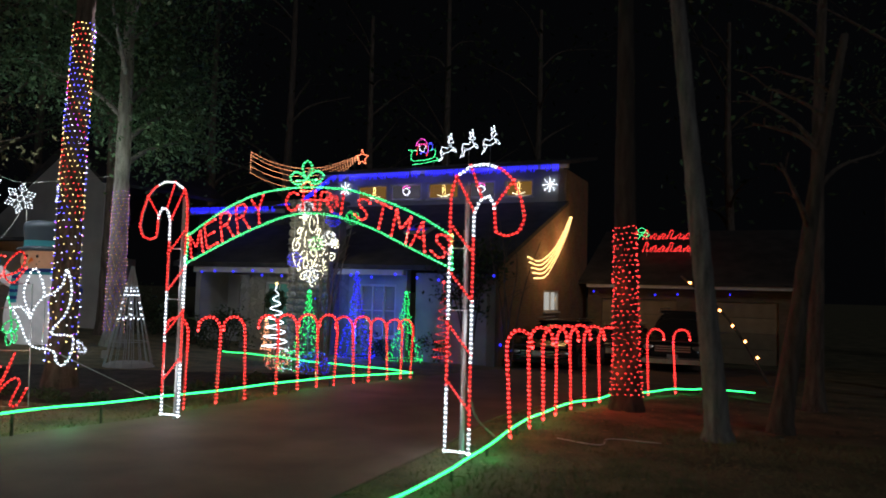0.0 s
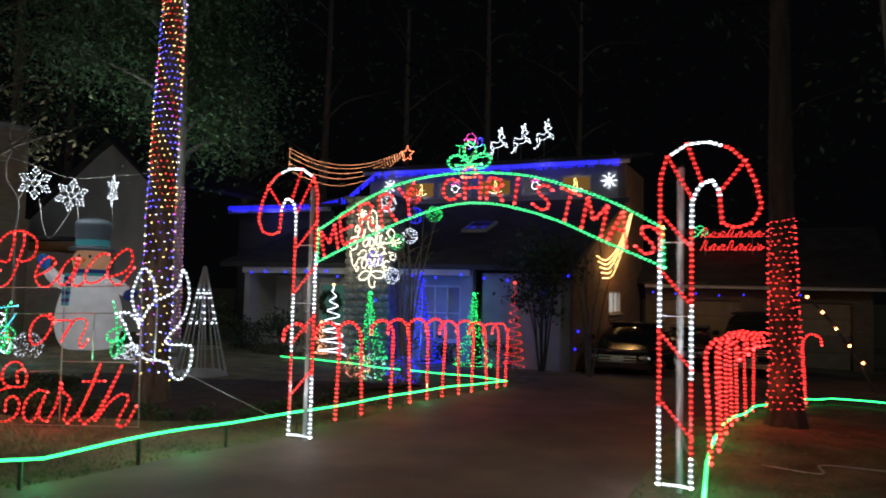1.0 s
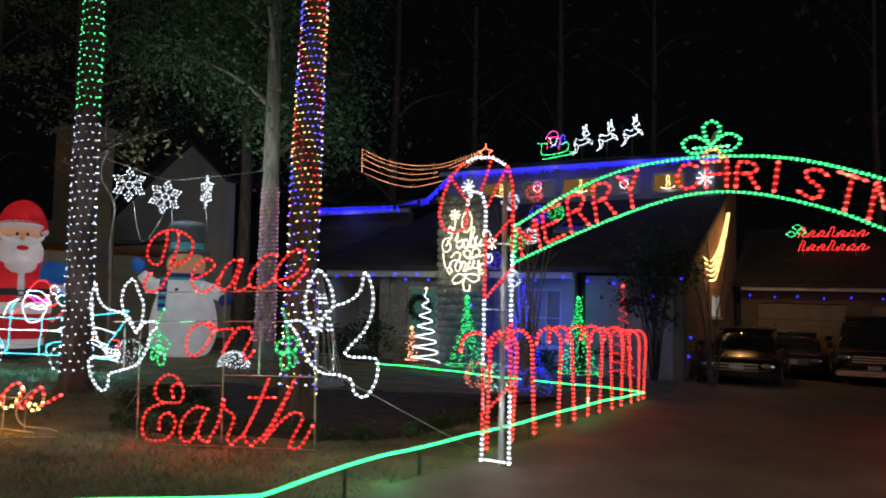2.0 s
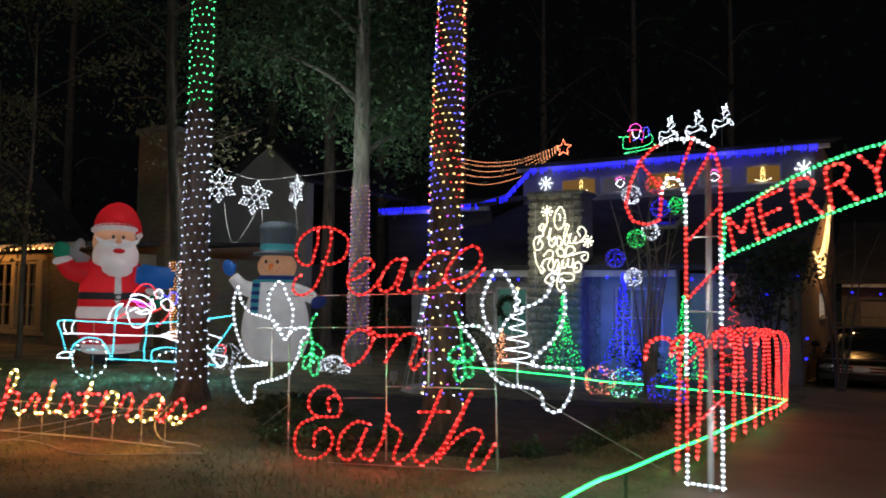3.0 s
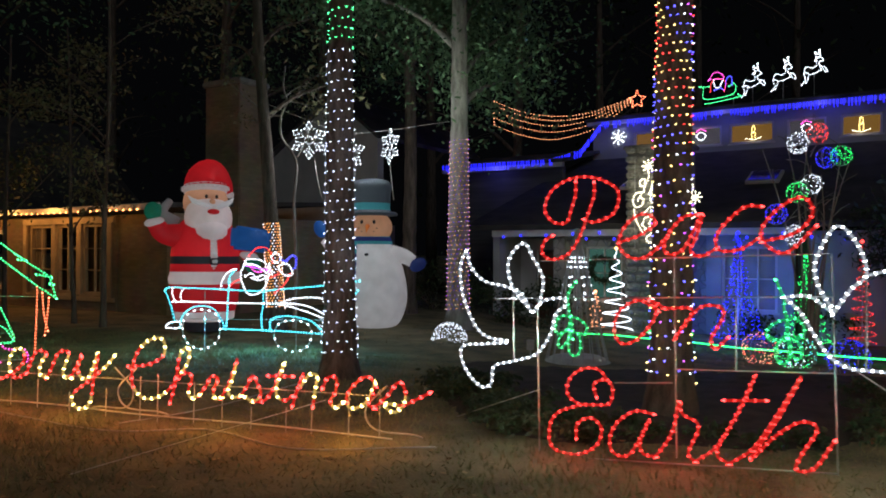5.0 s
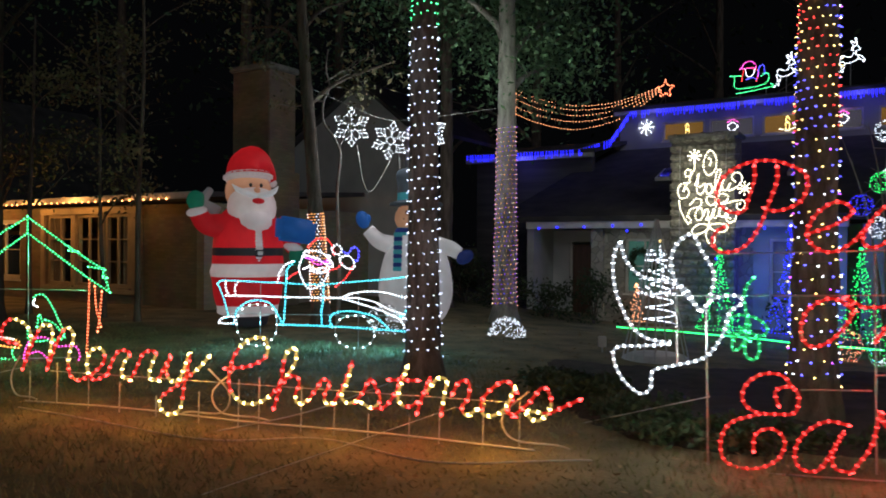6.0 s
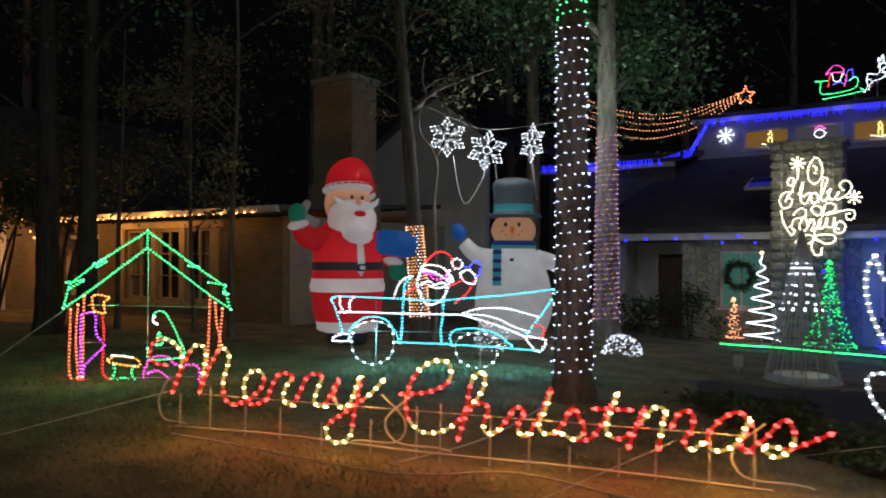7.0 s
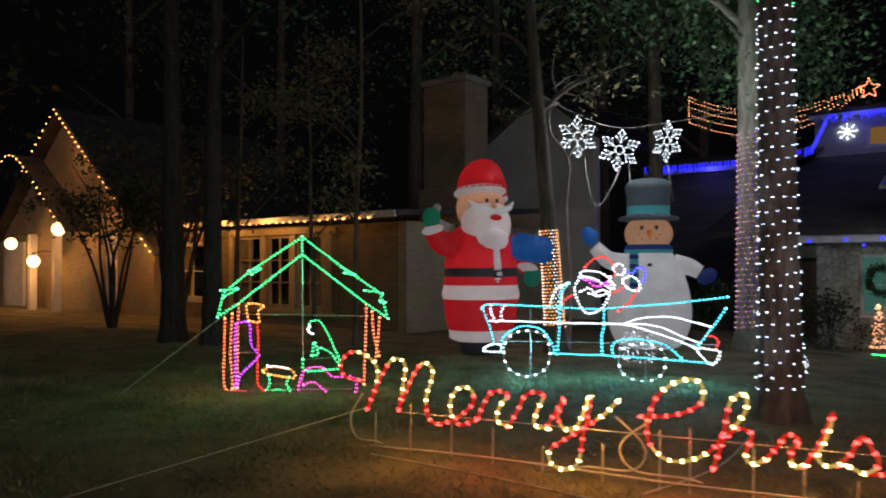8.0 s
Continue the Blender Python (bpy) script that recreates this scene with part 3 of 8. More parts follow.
# ---- the neighbouring low wing with warm lamps, its tall gable and its porch gable ----
wall_panel("wall_wing", -10, -2.0, -0.6, 2.5, 0, 0.25, M_WINGBRICK, [(-6.1, -2.35, 0.42, 2.3), (-9.2, -7.4, 0.5, 2.2)], "brown brick wall of the low wing", WING)
wall_panel("wall_wing_plain", -2.0, 0, -0.6, 2.5, 0.06, 0.25, M_WINGBRICK, (), "plain brown brick wall beside the wide window", WING)
wall_panel("wall_wing_dark", 0, 0.25, -0.6, 2.5, 0, 9, M_TANWALL, (), "tan brick end wall of the low wing", WING)
for n_, (p, q) in enumerate(((-6.1, -4.98), (-4.76, -3.78), (-3.54, -2.56))):
    window_unit("window_%d" % (n_ + 10), p, q, 0.42, 2.3, 0.03, 2, 3, WING, rail=0.08, clear_glass=True, paint=M_CREAM, label="tall window of the bay with curtains behind dark panes")
for n_, (p, q) in enumerate(((-4.97, -4.77), (-3.77, -3.55), (-2.55, -2.351))):
    solid("window_mullion_%d" % n_, Geo().box(p, q, 0.0, 0.16, 0.42, 2.3, 0, 0.012), M_CREAM, "broad cream post between the bay windows", "trim", WING, kind="structure")
for nm, bx in (("bay_apron", (-6.3, -2.02, 0.26, 0.37)), ("bay_head", (-6.3, -2.02, 2.301, 2.46))):
    solid(nm, Geo().box(bx[0], bx[1], -0.06, -0.003, bx[2], bx[3], 0, 0.01), M_CREAM, "cream painted board across the bay windows", "trim", WING, kind="structure")
for nm, x0 in (("bay_casing_0", -6.3), ("bay_casing_1", -2.34)):
    solid(nm, Geo().box(x0, x0 + 0.18, -0.05, -0.003, 0.372, 2.299, 0, 0.01), M_CREAM, "cream painted casing beside the bay windows", "trim", WING, kind="structure")
window_unit("window_13", -9.2, -7.4, 0.5, 2.2, 0.03, 2, 2, WING, rail=0.12, clear_glass=True, label="window with curtains behind dark panes")
roof_slab("roof_wing", [(-10.3, -0.45, 2.72), (0.4, -0.45, 2.72), (0.4, 5.8, 3.1), (-10.3, 5.8, 3.1)], 0.12, M_SHINGLE, "dark low roof of the wing", WING)
solid("wing_gutter", Geo().box(-10.2, 0.35, -0.5, -0.38, 2.57, 2.72, 0, 0.02), M_TRIM, "pale gutter along the wing eave", "gutter", WING, kind="structure")
wc = thing("wing_chimney", WING @ pose(-0.8, 1.8, -0.5), "broad grey-brown brick chimney of the low wing", "chimney")
part("shaft", Geo().box(0, 1.3, 0, 0.95, 0, 6.45, 0, 0.02), M_WINGBRICK, wc)
part("shoulder", Geo().box(-0.1, 1.4, -0.08, 1.03, 0, 3.9, 0, 0.03), M_WINGBRICK, wc)
part("cap", Geo().box(-0.07, 1.37, -0.07, 1.02, 6.451, 6.6, 0, 0.03), M_MORTAR, wc, "pale cement cap")
GABLE = Matrix(((UX, -UY, 0, -13.15), (UY, UX, 0, 26.1), (0, 0, 1, 0), (0, 0, 0, 1)))
g = Geo().prism([(-5.0, -0.6), (1.6, -0.6), (1.6, 5.1), (-0.05, 6.35), (-2.4, 5.1), (-5.0, 3.2)], 0, 0.3)
solid("wall_gable", g, M_PALE, "tall pale rendered gable wall", "wall", GABLE, kind="structure")
for p, q, nm in (((1.75, 4.98), (-0.05, 6.42), 0), ((-0.05, 6.42), (-5.2, 3.1), 1)):
    roof_slab("roof_gable_%d" % nm, [(p[0], -0.25, p[1] + 0.12), (q[0], -0.25, q[1] + 0.12), (q[0], 6, q[1] + 0.12), (p[0], 6, p[1] + 0.12)], 0.12, M_SHINGLE, "dark shingled gable roof slope", GABLE)
g = Geo().prism([(-21.5, -0.6), (-9.4, -0.6), (-9.4, 2.35), (-15.1, 6.75), (-21.5, 1.9)], 0, 0.3)
solid("wall_porch_gable", g, M_TANWALL, "tan brick gable wall with warm lamps on its rake", "wall", WING @ pose(0, -0.5, 0), kind="structure")
for p, q, nm in (((-8.7, 1.8), (-15.1, 6.82), 0), ((-15.1, 6.82), (-21.8, 1.75), 1)):
    roof_slab("roof_porch_gable_%d" % nm, [(p[0], -0.9, p[1] + 0.1), (q[0], -0.9, q[1] + 0.1), (q[0], 7, q[1] + 0.1), (p[0], 7, p[1] + 0.1)], 0.12, M_SHINGLE, "dark roof slope of the porch gable", WING)


# ---- trees ----
def bark_tube(pts, r0, r1, n=14, rough=0.06, seed=1):
    """A tapered, slightly lumpy trunk or limb."""
    P = spline(pts, 0.16)
    k = len(P)
    rs = np.random.default_rng(seed)
    R = np.linspace(r0, r1, k) * (1 + rough * rs.standard_normal(k) * 0.5)
    return P, R


def leaf_cloud(centres, spread, count, size, seed):
    """Many small bent leaves round the given centres."""
    rs = np.random.default_rng(seed)
    C = np.array(centres, float)[rs.integers(0, len(centres), count)]
    C = C + rs.standard_normal((count, 3)) * np.array(spread)
    A = rs.standard_normal((count, 3))
    A /= np.linalg.norm(A, axis=1)[:, None]
    B = np.cross(A, rs.standard_normal((count, 3)))
    B /= np.linalg.norm(B, axis=1)[:, None]
    S = size * rs.uniform(0.6, 1.3, count)[:, None]
    V = np.stack([C - A * S, C + B * S * 0.45, C + A * S, C - B * S * 0.45], 1).reshape(-1, 3)
    g = Geo()
    g.v = [tuple(p) for p in V]
    g.f = [(4 * i, 4 * i + 1, 4 * i + 2, 4 * i + 3) for i in range(count)]
    g.m = [0] * count
    return g


def build_tree(x, y, height, r, lean=(0, 0), bark=None, crown=None, limbs=4, seed=1, label="tall tree with a bare trunk", leaf=None, first=0.45):
    """Trunk with a flared foot, limbs and a loose crown. crown: (from, spread, leaves, leaf size)."""
    rs = random.Random(seed)
    z0 = gz(x, y)
    t = thing("tree", pose(x, y, z0), label, "tree", "trees of the yard")
    top = (lean[0] * height, lean[1] * height, height)
    mid = [(0, 0, -0.15), (0.01, 0, 0.25), (lean[0] * height * 0.3 + rs.uniform(-1, 1) * 0.04, lean[1] * height * 0.3, height * 0.33), (lean[0] * height * 0.66 + rs.uniform(-1, 1) * 0.1, lean[1] * height * 0.66, height * 0.66), top]
    P, R = bark_tube(mid, r, r * 0.35, seed=seed)
    R = R * (1 + 0.45 * np.exp(-np.maximum(P[:, 2], 0) / 0.22))
    part("trunk", Geo().tube(P, R, 14), bark or M_BARK, t, soft=True)
    tips = []
    for i in range(limbs):
        h = height * (first + (0.95 - first) * (i + rs.random()) / max(1, limbs))
        k = min(len(P) - 1, int(h / height * len(P)))
        b = P[k]
        ang, ln = rs.uniform(0, 6.28), height * rs.uniform(0.12, 0.25)
        q = [tuple(b), (b[0] + 0.35 * ln * math.cos(ang), b[1] + 0.35 * ln * math.sin(ang), b[2] + 0.3 * ln), (b[0] + ln * math.cos(ang), b[1] + ln * math.sin(ang), b[2] + ln * rs.uniform(0.4, 0.9))]
        LP, LR = bark_tube(q, R[k] * 0.45, 0.012, seed=seed * 31 + i)
        part("limb", Geo().tube(LP, LR, 7), bark or M_BARK, t, soft=True)
        tips += [tuple(LP[int(len(LP) * f)]) for f in (0.5, 0.75, 0.99)]
        for s in range(3):
            c = LP[int(len(LP) * rs.uniform(0.35, 0.95))]
            a2, l2 = ang + rs.uniform(-1.3, 1.3), ln * rs.uniform(0.25, 0.5)
            e = (c[0] + l2 * math.cos(a2), c[1] + l2 * math.sin(a2), c[2] + l2 * rs.uniform(0.1, 0.7))
            part("twig", Geo().tube(spline([tuple(c), ((c[0] + e[0]) / 2, (c[1] + e[1]) / 2, (c[2] + e[2]) / 2 + 0.05), e], 0.15), 0.009, 4), bark or M_BARK, t)
            tips.append(e)
    if crown and tips:
        part("crown", leaf_cloud(tips, crown[0], crown[1], crown[2], seed), leaf or M_LEAF, t, "loose dim green foliage" if leaf is not M_DRYLEAF else "thin yellowing leaves")
    return t, P + np.array((x, y, z0)), R


def wrap_lamps(tree_P, tree_R, z0, z1, rows, around, colours, bead=0.016, jitter=0.3, name="light_net", label="", seed=3, mats=None, slant=False):
    """Mini lamps on wires wound round a trunk, from height z0 to z1. colours: one name per lamp in turn, or, slanting, one per strand."""
    rs = np.random.default_rng(seed)
    g = Geo()
    keys = sorted(set(colours))
    k = 0
    for i in range(rows):
        for j in range(around):
            z = z0 + (z1 - z0) * (i + (j / around) + rs.uniform(-jitter, jitter) * 0.8) / rows
            px, py = np.interp(z, tree_P[:, 2], tree_P[:, 0]), np.interp(z, tree_P[:, 2], tree_P[:, 1])
            rr = np.interp(z, tree_P[:, 2], tree_R) * 1.03 + bead
            an = 2 * math.pi * (j + 0.5 * (i % 2) + rs.uniform(-jitter, jitter) * 0.6) / around
            g.beads([(px + rr * math.cos(an), py + rr * math.sin(an), z)], bead * rs.uniform(0.8, 1.15), keys.index(colours[(j + (2 * i) // 3 if slant else k) % len(colours)]))
            k += 1
    T = np.linspace(0, 1, rows * 20)
    zz = z0 + (z1 - z0) * T
    px, py = np.interp(zz, tree_P[:, 2], tree_P[:, 0]), np.interp(zz, tree_P[:, 2], tree_P[:, 1])
    rr = np.interp(zz, tree_P[:, 2], tree_R) * 1.03 + 0.004
    g.tube(np.stack([px + rr * np.cos(T * rows * 6.283), py + rr * np.sin(T * rows * 6.283), zz], 1), 0.003, 3, len(keys))
    return solid(name, g, [(mats or BULB)[c] for c in keys] + [M_SHRUB], label, "string lights")



tree_white, P1, R1 = build_tree(-9.2, 12.55, 11.0, 0.205, (-0.012, 0.0), bark=M_BARK, crown=((0.9, 0.9, 0.6), 2600, 0.09), limbs=6, seed=2, label="tall straight trunk wound with white and green lamps", first=0.55)
tree_multi, P2, R2 = build_tree(-5.5, 10.85, 11.0, 0.205, (0.018, 0.0), crown=((1.0, 1.0, 0.6), 2600, 0.09), limbs=6, seed=3, label="tall trunk wound with red, blue and yellow lamps", first=0.55)
tree_back, P3, R3 = build_tree(-8.55, 19.5, 13.0, 0.25, (0.012, 0.0), bark=M_PALEBARK, crown=((0.8, 0.8, 0.5), 34000, 0.07), limbs=18, seed=4, label="pale tall trunk wound with a dense net of coloured lamps", first=0.36)
tree_red, P4, R4 = build_tree(2.7, 10.85, 9.0, 0.2, (-0.02, 0.0), bark=M_SHADEBARK, limbs=3, seed=5, label="dark trunk wound with red lamps beside the drive", first=0.6)
tree_dark, P5, R5 = build_tree(3.1, 8.4, 9.0, 0.13, (-0.1, 0.02), bark=M_GREYBARK, limbs=3, seed=6, label="bare leaning trunk beside the driveway", first=0.6)
tree_thin, P6, R6 = build_tree(-11.95, 17.7, 9.0, 0.17, (-0.055, 0.0), bark=M_BARK, crown=((0.5, 0.5, 0.4), 500, 0.08), limbs=5, seed=7, label="thin leaning trunk with a striped lamp wrap", leaf=M_DRYLEAF, first=0.4)

wrap_lamps(P1, R1, 0.25, 4.05, 31, 11, ["cool", "white", "cool"], 0.006, 0.14, label="cool white mini lamps wound round the trunk", seed=1)
wrap_lamps(P1, R1, 4.1, 6.0, 16, 11, ["green"], 0.0072, 0.16, label="green mini lamps wound round the upper trunk", seed=2)
wrap_lamps(P2, R2, 0.35, 2.5, 18, 14, ["yellow", "blue", "white", "blue", "yellow", "violet", "blue", "yellow", "white", "blue"], 0.0068, label="yellow, blue and white mini lamps wound round the lower trunk", seed=3)
wrap_lamps(P2, R2, 2.5, 5.4, 34, 16, ["red", "red", "yellow", "yellow", "blue", "blue", "white", "violet", "red", "yellow", "blue", "blue", "blue", "yellow", "red", "yellow"], 0.0066, 0.12, label="red, blue and yellow mini lamps wound round the upper trunk", seed=3, slant=True)
wrap_lamps(P3, R3, 0.3, 4.0, 38, 24, ["warm", "violet", "gold", "blue", "warm", "violet", "ivory"], 0.0072, 0.06, label="dense net of small amber and violet lamps on the trunk", seed=4, mats=TINY)
wrap_lamps(P4, R4, 0.12, 2.6, 31, 13, ["red"], 0.0072, label="red mini lamps wound round the trunk", seed=5)
wrap_lamps(P6, R6, 0.45, 2.13, 30, 16, ["warm", "white", "orange", "warm"], 0.0105, 0.05, label="close amber and white lamp bands on the thin trunk", seed=6, mats=TINY)


# ---- candy-cane arch over the driveway ----
GLYPH = {"M": [[(0, 0), (0, 1), (0.5, 0.35), (1, 1), (1, 0)]], "E": [[(0.9, 1), (0, 1), (0, 0), (0.9, 0)], [(0, 0.52), (0.7, 0.52)]],
         "R": [[(0, 0), (0, 1), (0.6, 1), (0.85, 0.78), (0.6, 0.52), (0, 0.52)], [(0.45, 0.52), (0.9, 0)]], "Y": [[(0, 1), (0.45, 0.5), (0.9, 1)], [(0.45, 0.5), (0.45, 0)]],
         "C": [[(0.9, 0.85), (0.6, 1), (0.25, 0.95), (0, 0.6), (0, 0.35), (0.25, 0.04), (0.6, 0), (0.9, 0.15)]], "H": [[(0, 0), (0, 1)], [(0.9, 0), (0.9, 1)], [(0, 0.5), (0.9, 0.5)]],
         "I": [[(0.3, 0), (0.3, 1)]], "S": [[(0.85, 0.88), (0.5, 1), (0.1, 0.85), (0.15, 0.6), (0.75, 0.42), (0.85, 0.18), (0.45, 0), (0, 0.12)]],
         "T": [[(0, 1), (0.9, 1)], [(0.45, 1), (0.45, 0)]], "A": [[(0, 0), (0.45, 1), (0.9, 0)], [(0.2, 0.4), (0.7, 0.4)]]}
ARCH_TOP = [(0.3, 2.16), (0.82, 2.44), (1.27, 2.6), (1.7, 2.66), (2.11, 2.66), (2.55, 2.61), (2.96, 2.49), (3.36, 2.33), (3.74, 2.12)]
ARCH_LOW = [(0.29, 1.83), (0.84, 2.06), (1.29, 2.23), (1.71, 2.35), (2.05, 2.38), (2.42, 2.33), (2.84, 2.2), (3.24, 2.02), (3.75, 1.8)]


def build_arch():
    arch = thing("driveway_arch", plane_pose(-3.28, 8.88, 0.07, 7.25, gz(-1.6, 8)), "rope-light arch of two striped canes with a red greeting", "light arch")
    for side_, x0, x1, sgn in ((0, 0.0, 0.27, -1), (1, 3.72, 3.97, 1)):
        inner, outer = (x0, x1) if sgn < 0 else (x1, x0)
        hook = [(outer, 0.05), (outer, 1.4), (outer, 2.52), (outer + sgn * 0.05, 2.7), (outer + sgn * 0.21, 2.8), (outer + sgn * 0.38, 2.81), (outer + sgn * 0.54, 2.75), (outer + sgn * 0.65, 2.64),
                (outer + sgn * 0.73, 2.46), (outer + sgn * 0.77, 2.28), (outer + sgn * 0.71, 2.15), (outer + sgn * 0.58, 2.11), (outer + sgn * 0.48, 2.15), (outer + sgn * 0.46, 2.41),
                (outer + sgn * 0.4, 2.5), (outer + sgn * 0.31, 2.46), (inner, 2.33), (inner, 1.4), (inner, 0.05)]
        cane = part("cane_frame", Geo().tube(flat(even(hook, 0.05), 0.02), 0.007, 5), M_WIRE, arch, "thin metal cane outline")
        rope("cane_rope", cane, flat(even(hook, 0.03)), "white", 0.012, 0.045, 0.018, straight=True, segments=[(0.62, "white"), (0.62, "red"), (0.62, "white"), (0.83, "red"), (0.42, "white"), (1.2, "red"), (0.6, "white"), (0.62, "red"), (0.6, "white"), (0.62, "red"), (2, "white")])
        rope("foot_rope", cane, flat([(x0, 0.05), (x1, 0.05)]), "white", 0.012, 0.045, 0.018, straight=True)
        for z in (2.24, 1.78, 1.27, 0.73):
            ends = [(x0, z), (x1, z - 0.29)] if sgn > 0 else [(x0, z - 0.29), (x1, z)]
            rope("cane_stripe", cane, flat(ends), "red", 0.011, 0.045, 0.016, straight=True)
        for p, q in (((0.06, 2.7), (0.25, 2.36)), ((0.21, 2.8), (0.33, 2.48)), ((0.46, 2.4), (0.65, 2.64))):
            rope("cane_stripe", cane, flat([(outer + sgn * p[0], p[1]), (outer + sgn * q[0], q[1])]), "red", 0.011, 0.045, 0.016, straight=True)
        part("post", Geo().tube([((x0 + x1) / 2 + 0.03, 0.06, -0.1), ((x0 + x1) / 2 + 0.03, 0.06, 2.62)], 0.024, 10), M_PVC, arch, "pale plastic support pipe")
        for z in (0.05, 1.4, 2.0):
            wire("brace", arch, [(x0, 0.02, z), (x1, 0.02, z)], 0.007)
    for nm, line in (("upper_rope", ARCH_TOP), ("lower_rope", ARCH_LOW)):
        rope(nm, arch, flat(spline(line, 0.03)), "green", 0.012, 0.04, 0.017, straight=True)
        wire("arch_bar", arch, flat(spline(line, 0.1), 0.02), 0.007)
    rope("end_rope", arch, flat([(0.29, 1.83), (0.3, 2.16)]), "green", 0.012, 0.05, 0.018, straight=True)
    rope("end_rope", arch, flat([(3.75, 1.8), (3.74, 2.12)]), "green", 0.012, 0.05, 0.018, bands=(0.2, ("green", "gold")), straight=True)
    top, low = spline(ARCH_TOP, 0.02), spline(ARCH_LOW, 0.02)
    words = "MERRY CHRISTMAS"
    for i, ch in enumerate(words):
        if ch == " ":
            continue
        s = 0.42 + (3.62 - 0.42) * i / (len(words) - 1)
        zt, zl = np.interp(s, top[:, 0], top[:, 1]) - 0.05, np.interp(s, low[:, 0], low[:, 1]) + 0.05
        slope = (np.interp(s + 0.1, low[:, 0], low[:, 1]) - np.interp(s - 0.1, low[:, 0], low[:, 1])) / 0.2
        for line in GLYPH[ch]:
            pts = [(s - 0.075 + 0.17 * u - 0.12 * slope * (v - 0.5), zl + (zt - zl) * v + slope * 0.17 * (u - 0.45)) for u, v in line]
            rope("letter", arch, flat(pts), "red", 0.0125, 0.05, 0.0185, straight=True)
    bow = part("bow", Geo().tube(flat([(1.95, 2.7), (2.02, 2.86)]), 0.01, 5), M_WIRE, arch, "green holly bow with a red bell")
    for pts, c in (([(1.98, 2.74), (1.85, 2.84), (1.76, 2.78), (1.84, 2.7), (1.98, 2.74)], "green"), ([(1.98, 2.74), (2.1, 2.84), (2.2, 2.78), (2.12, 2.7), (1.98, 2.74)], "green"),
                   ([(1.98, 2.76), (1.92, 2.9), (1.99, 2.95), (2.05, 2.88), (1.98, 2.76)], "green"), ([(1.92, 2.63), (1.94, 2.7), (2.02, 2.72), (2.06, 2.63), (1.92, 2.63)], "orange"), ([(1.86, 2.74), (2.1, 2.74)], "green")):
        rope("bow_rope", bow, flat(pts), c, 0.011, 0.04, 0.016)
    m = arch.matrix_world.copy()
    sign_lamps(m, [(0.7, 2.2), (2.0, 2.5), (3.3, 2.15)], (1.0, 0.12, 0.1), 5)
    sign_lamps(m, [(1.2, 2.22), (2.8, 2.2)], (0.15, 1.0, 0.4), 6)
    sign_lamps(m, [(0.27, 0.5), (0.0, 1.6), (3.72, 0.5), (3.97, 1.2), (3.72, 2.0)], (0.95, 0.97, 1.0), 4)
    return arch


build_arch()


def cane_shape():
    """Outline of a small cane: a straight stem with a hook."""
    return [(0, 0.02), (0, 0.5), (0, 0.93), (0.03, 1.06), (0.11, 1.14), (0.21, 1.13), (0.28, 1.06), (0.29, 0.97)]


def build_canes():
    first = thing("candy_cane", pose(0, 0, 0), "red rope-light candy cane on a stake by the drive", "candy cane", "canes along the drive")
    rope("hook", first, flat(cane_shape()), "red", 0.019, 0.05, 0.0275)
    wire("stake", first, [(0.0, 0.02, -0.12), (0.0, 0.02, 0.7)], 0.006)
    left = [(-3.24, 9.52), (-2.97, 10.0), (-2.71, 10.45), (-2.4, 10.98), (-2.16, 11.42), (-1.94, 11.83), (-1.73, 12.27), (-1.47, 12.82), (-1.26, 13.29), (-0.98, 14.0), (-0.76, 14.55), (-0.59, 14.99)]
    right = [(0.77, 8.05), (1.04, 8.6), (1.28, 9.2), (1.5, 9.65), (1.81, 10.3), (2.12, 10.95), (2.47, 11.55), (2.8, 12.1), (3.65, 13.1), (4.3, 13.65)]
    rs = random.Random(4)
    spots = [(p, 185) for p in left] + [(p, rs.uniform(-30, 15)) for p in right]
    for i, ((x, y), turn) in enumerate(spots):
        m = pose(x, y, gz(x, y) + 0.03, rs.uniform(-3, 3), rs.uniform(-3, 3), turn + rs.uniform(-8, 8))
        if i == 0:
            first.matrix_world = m
        else:
            copy_thing(first, m)

    for x, y, z in ((-2.4, 10.98, 0.7), (-1.26, 13.29, 0.7), (1.04, 8.6, 0.6), (1.81, 10.3, 0.7), (2.8, 12.1, 0.7)):
        sign_lamps(pose(x, y - 0.05, gz(x, y)), [(0, z)], (1.0, 0.08, 0.06), 5)


build_canes()


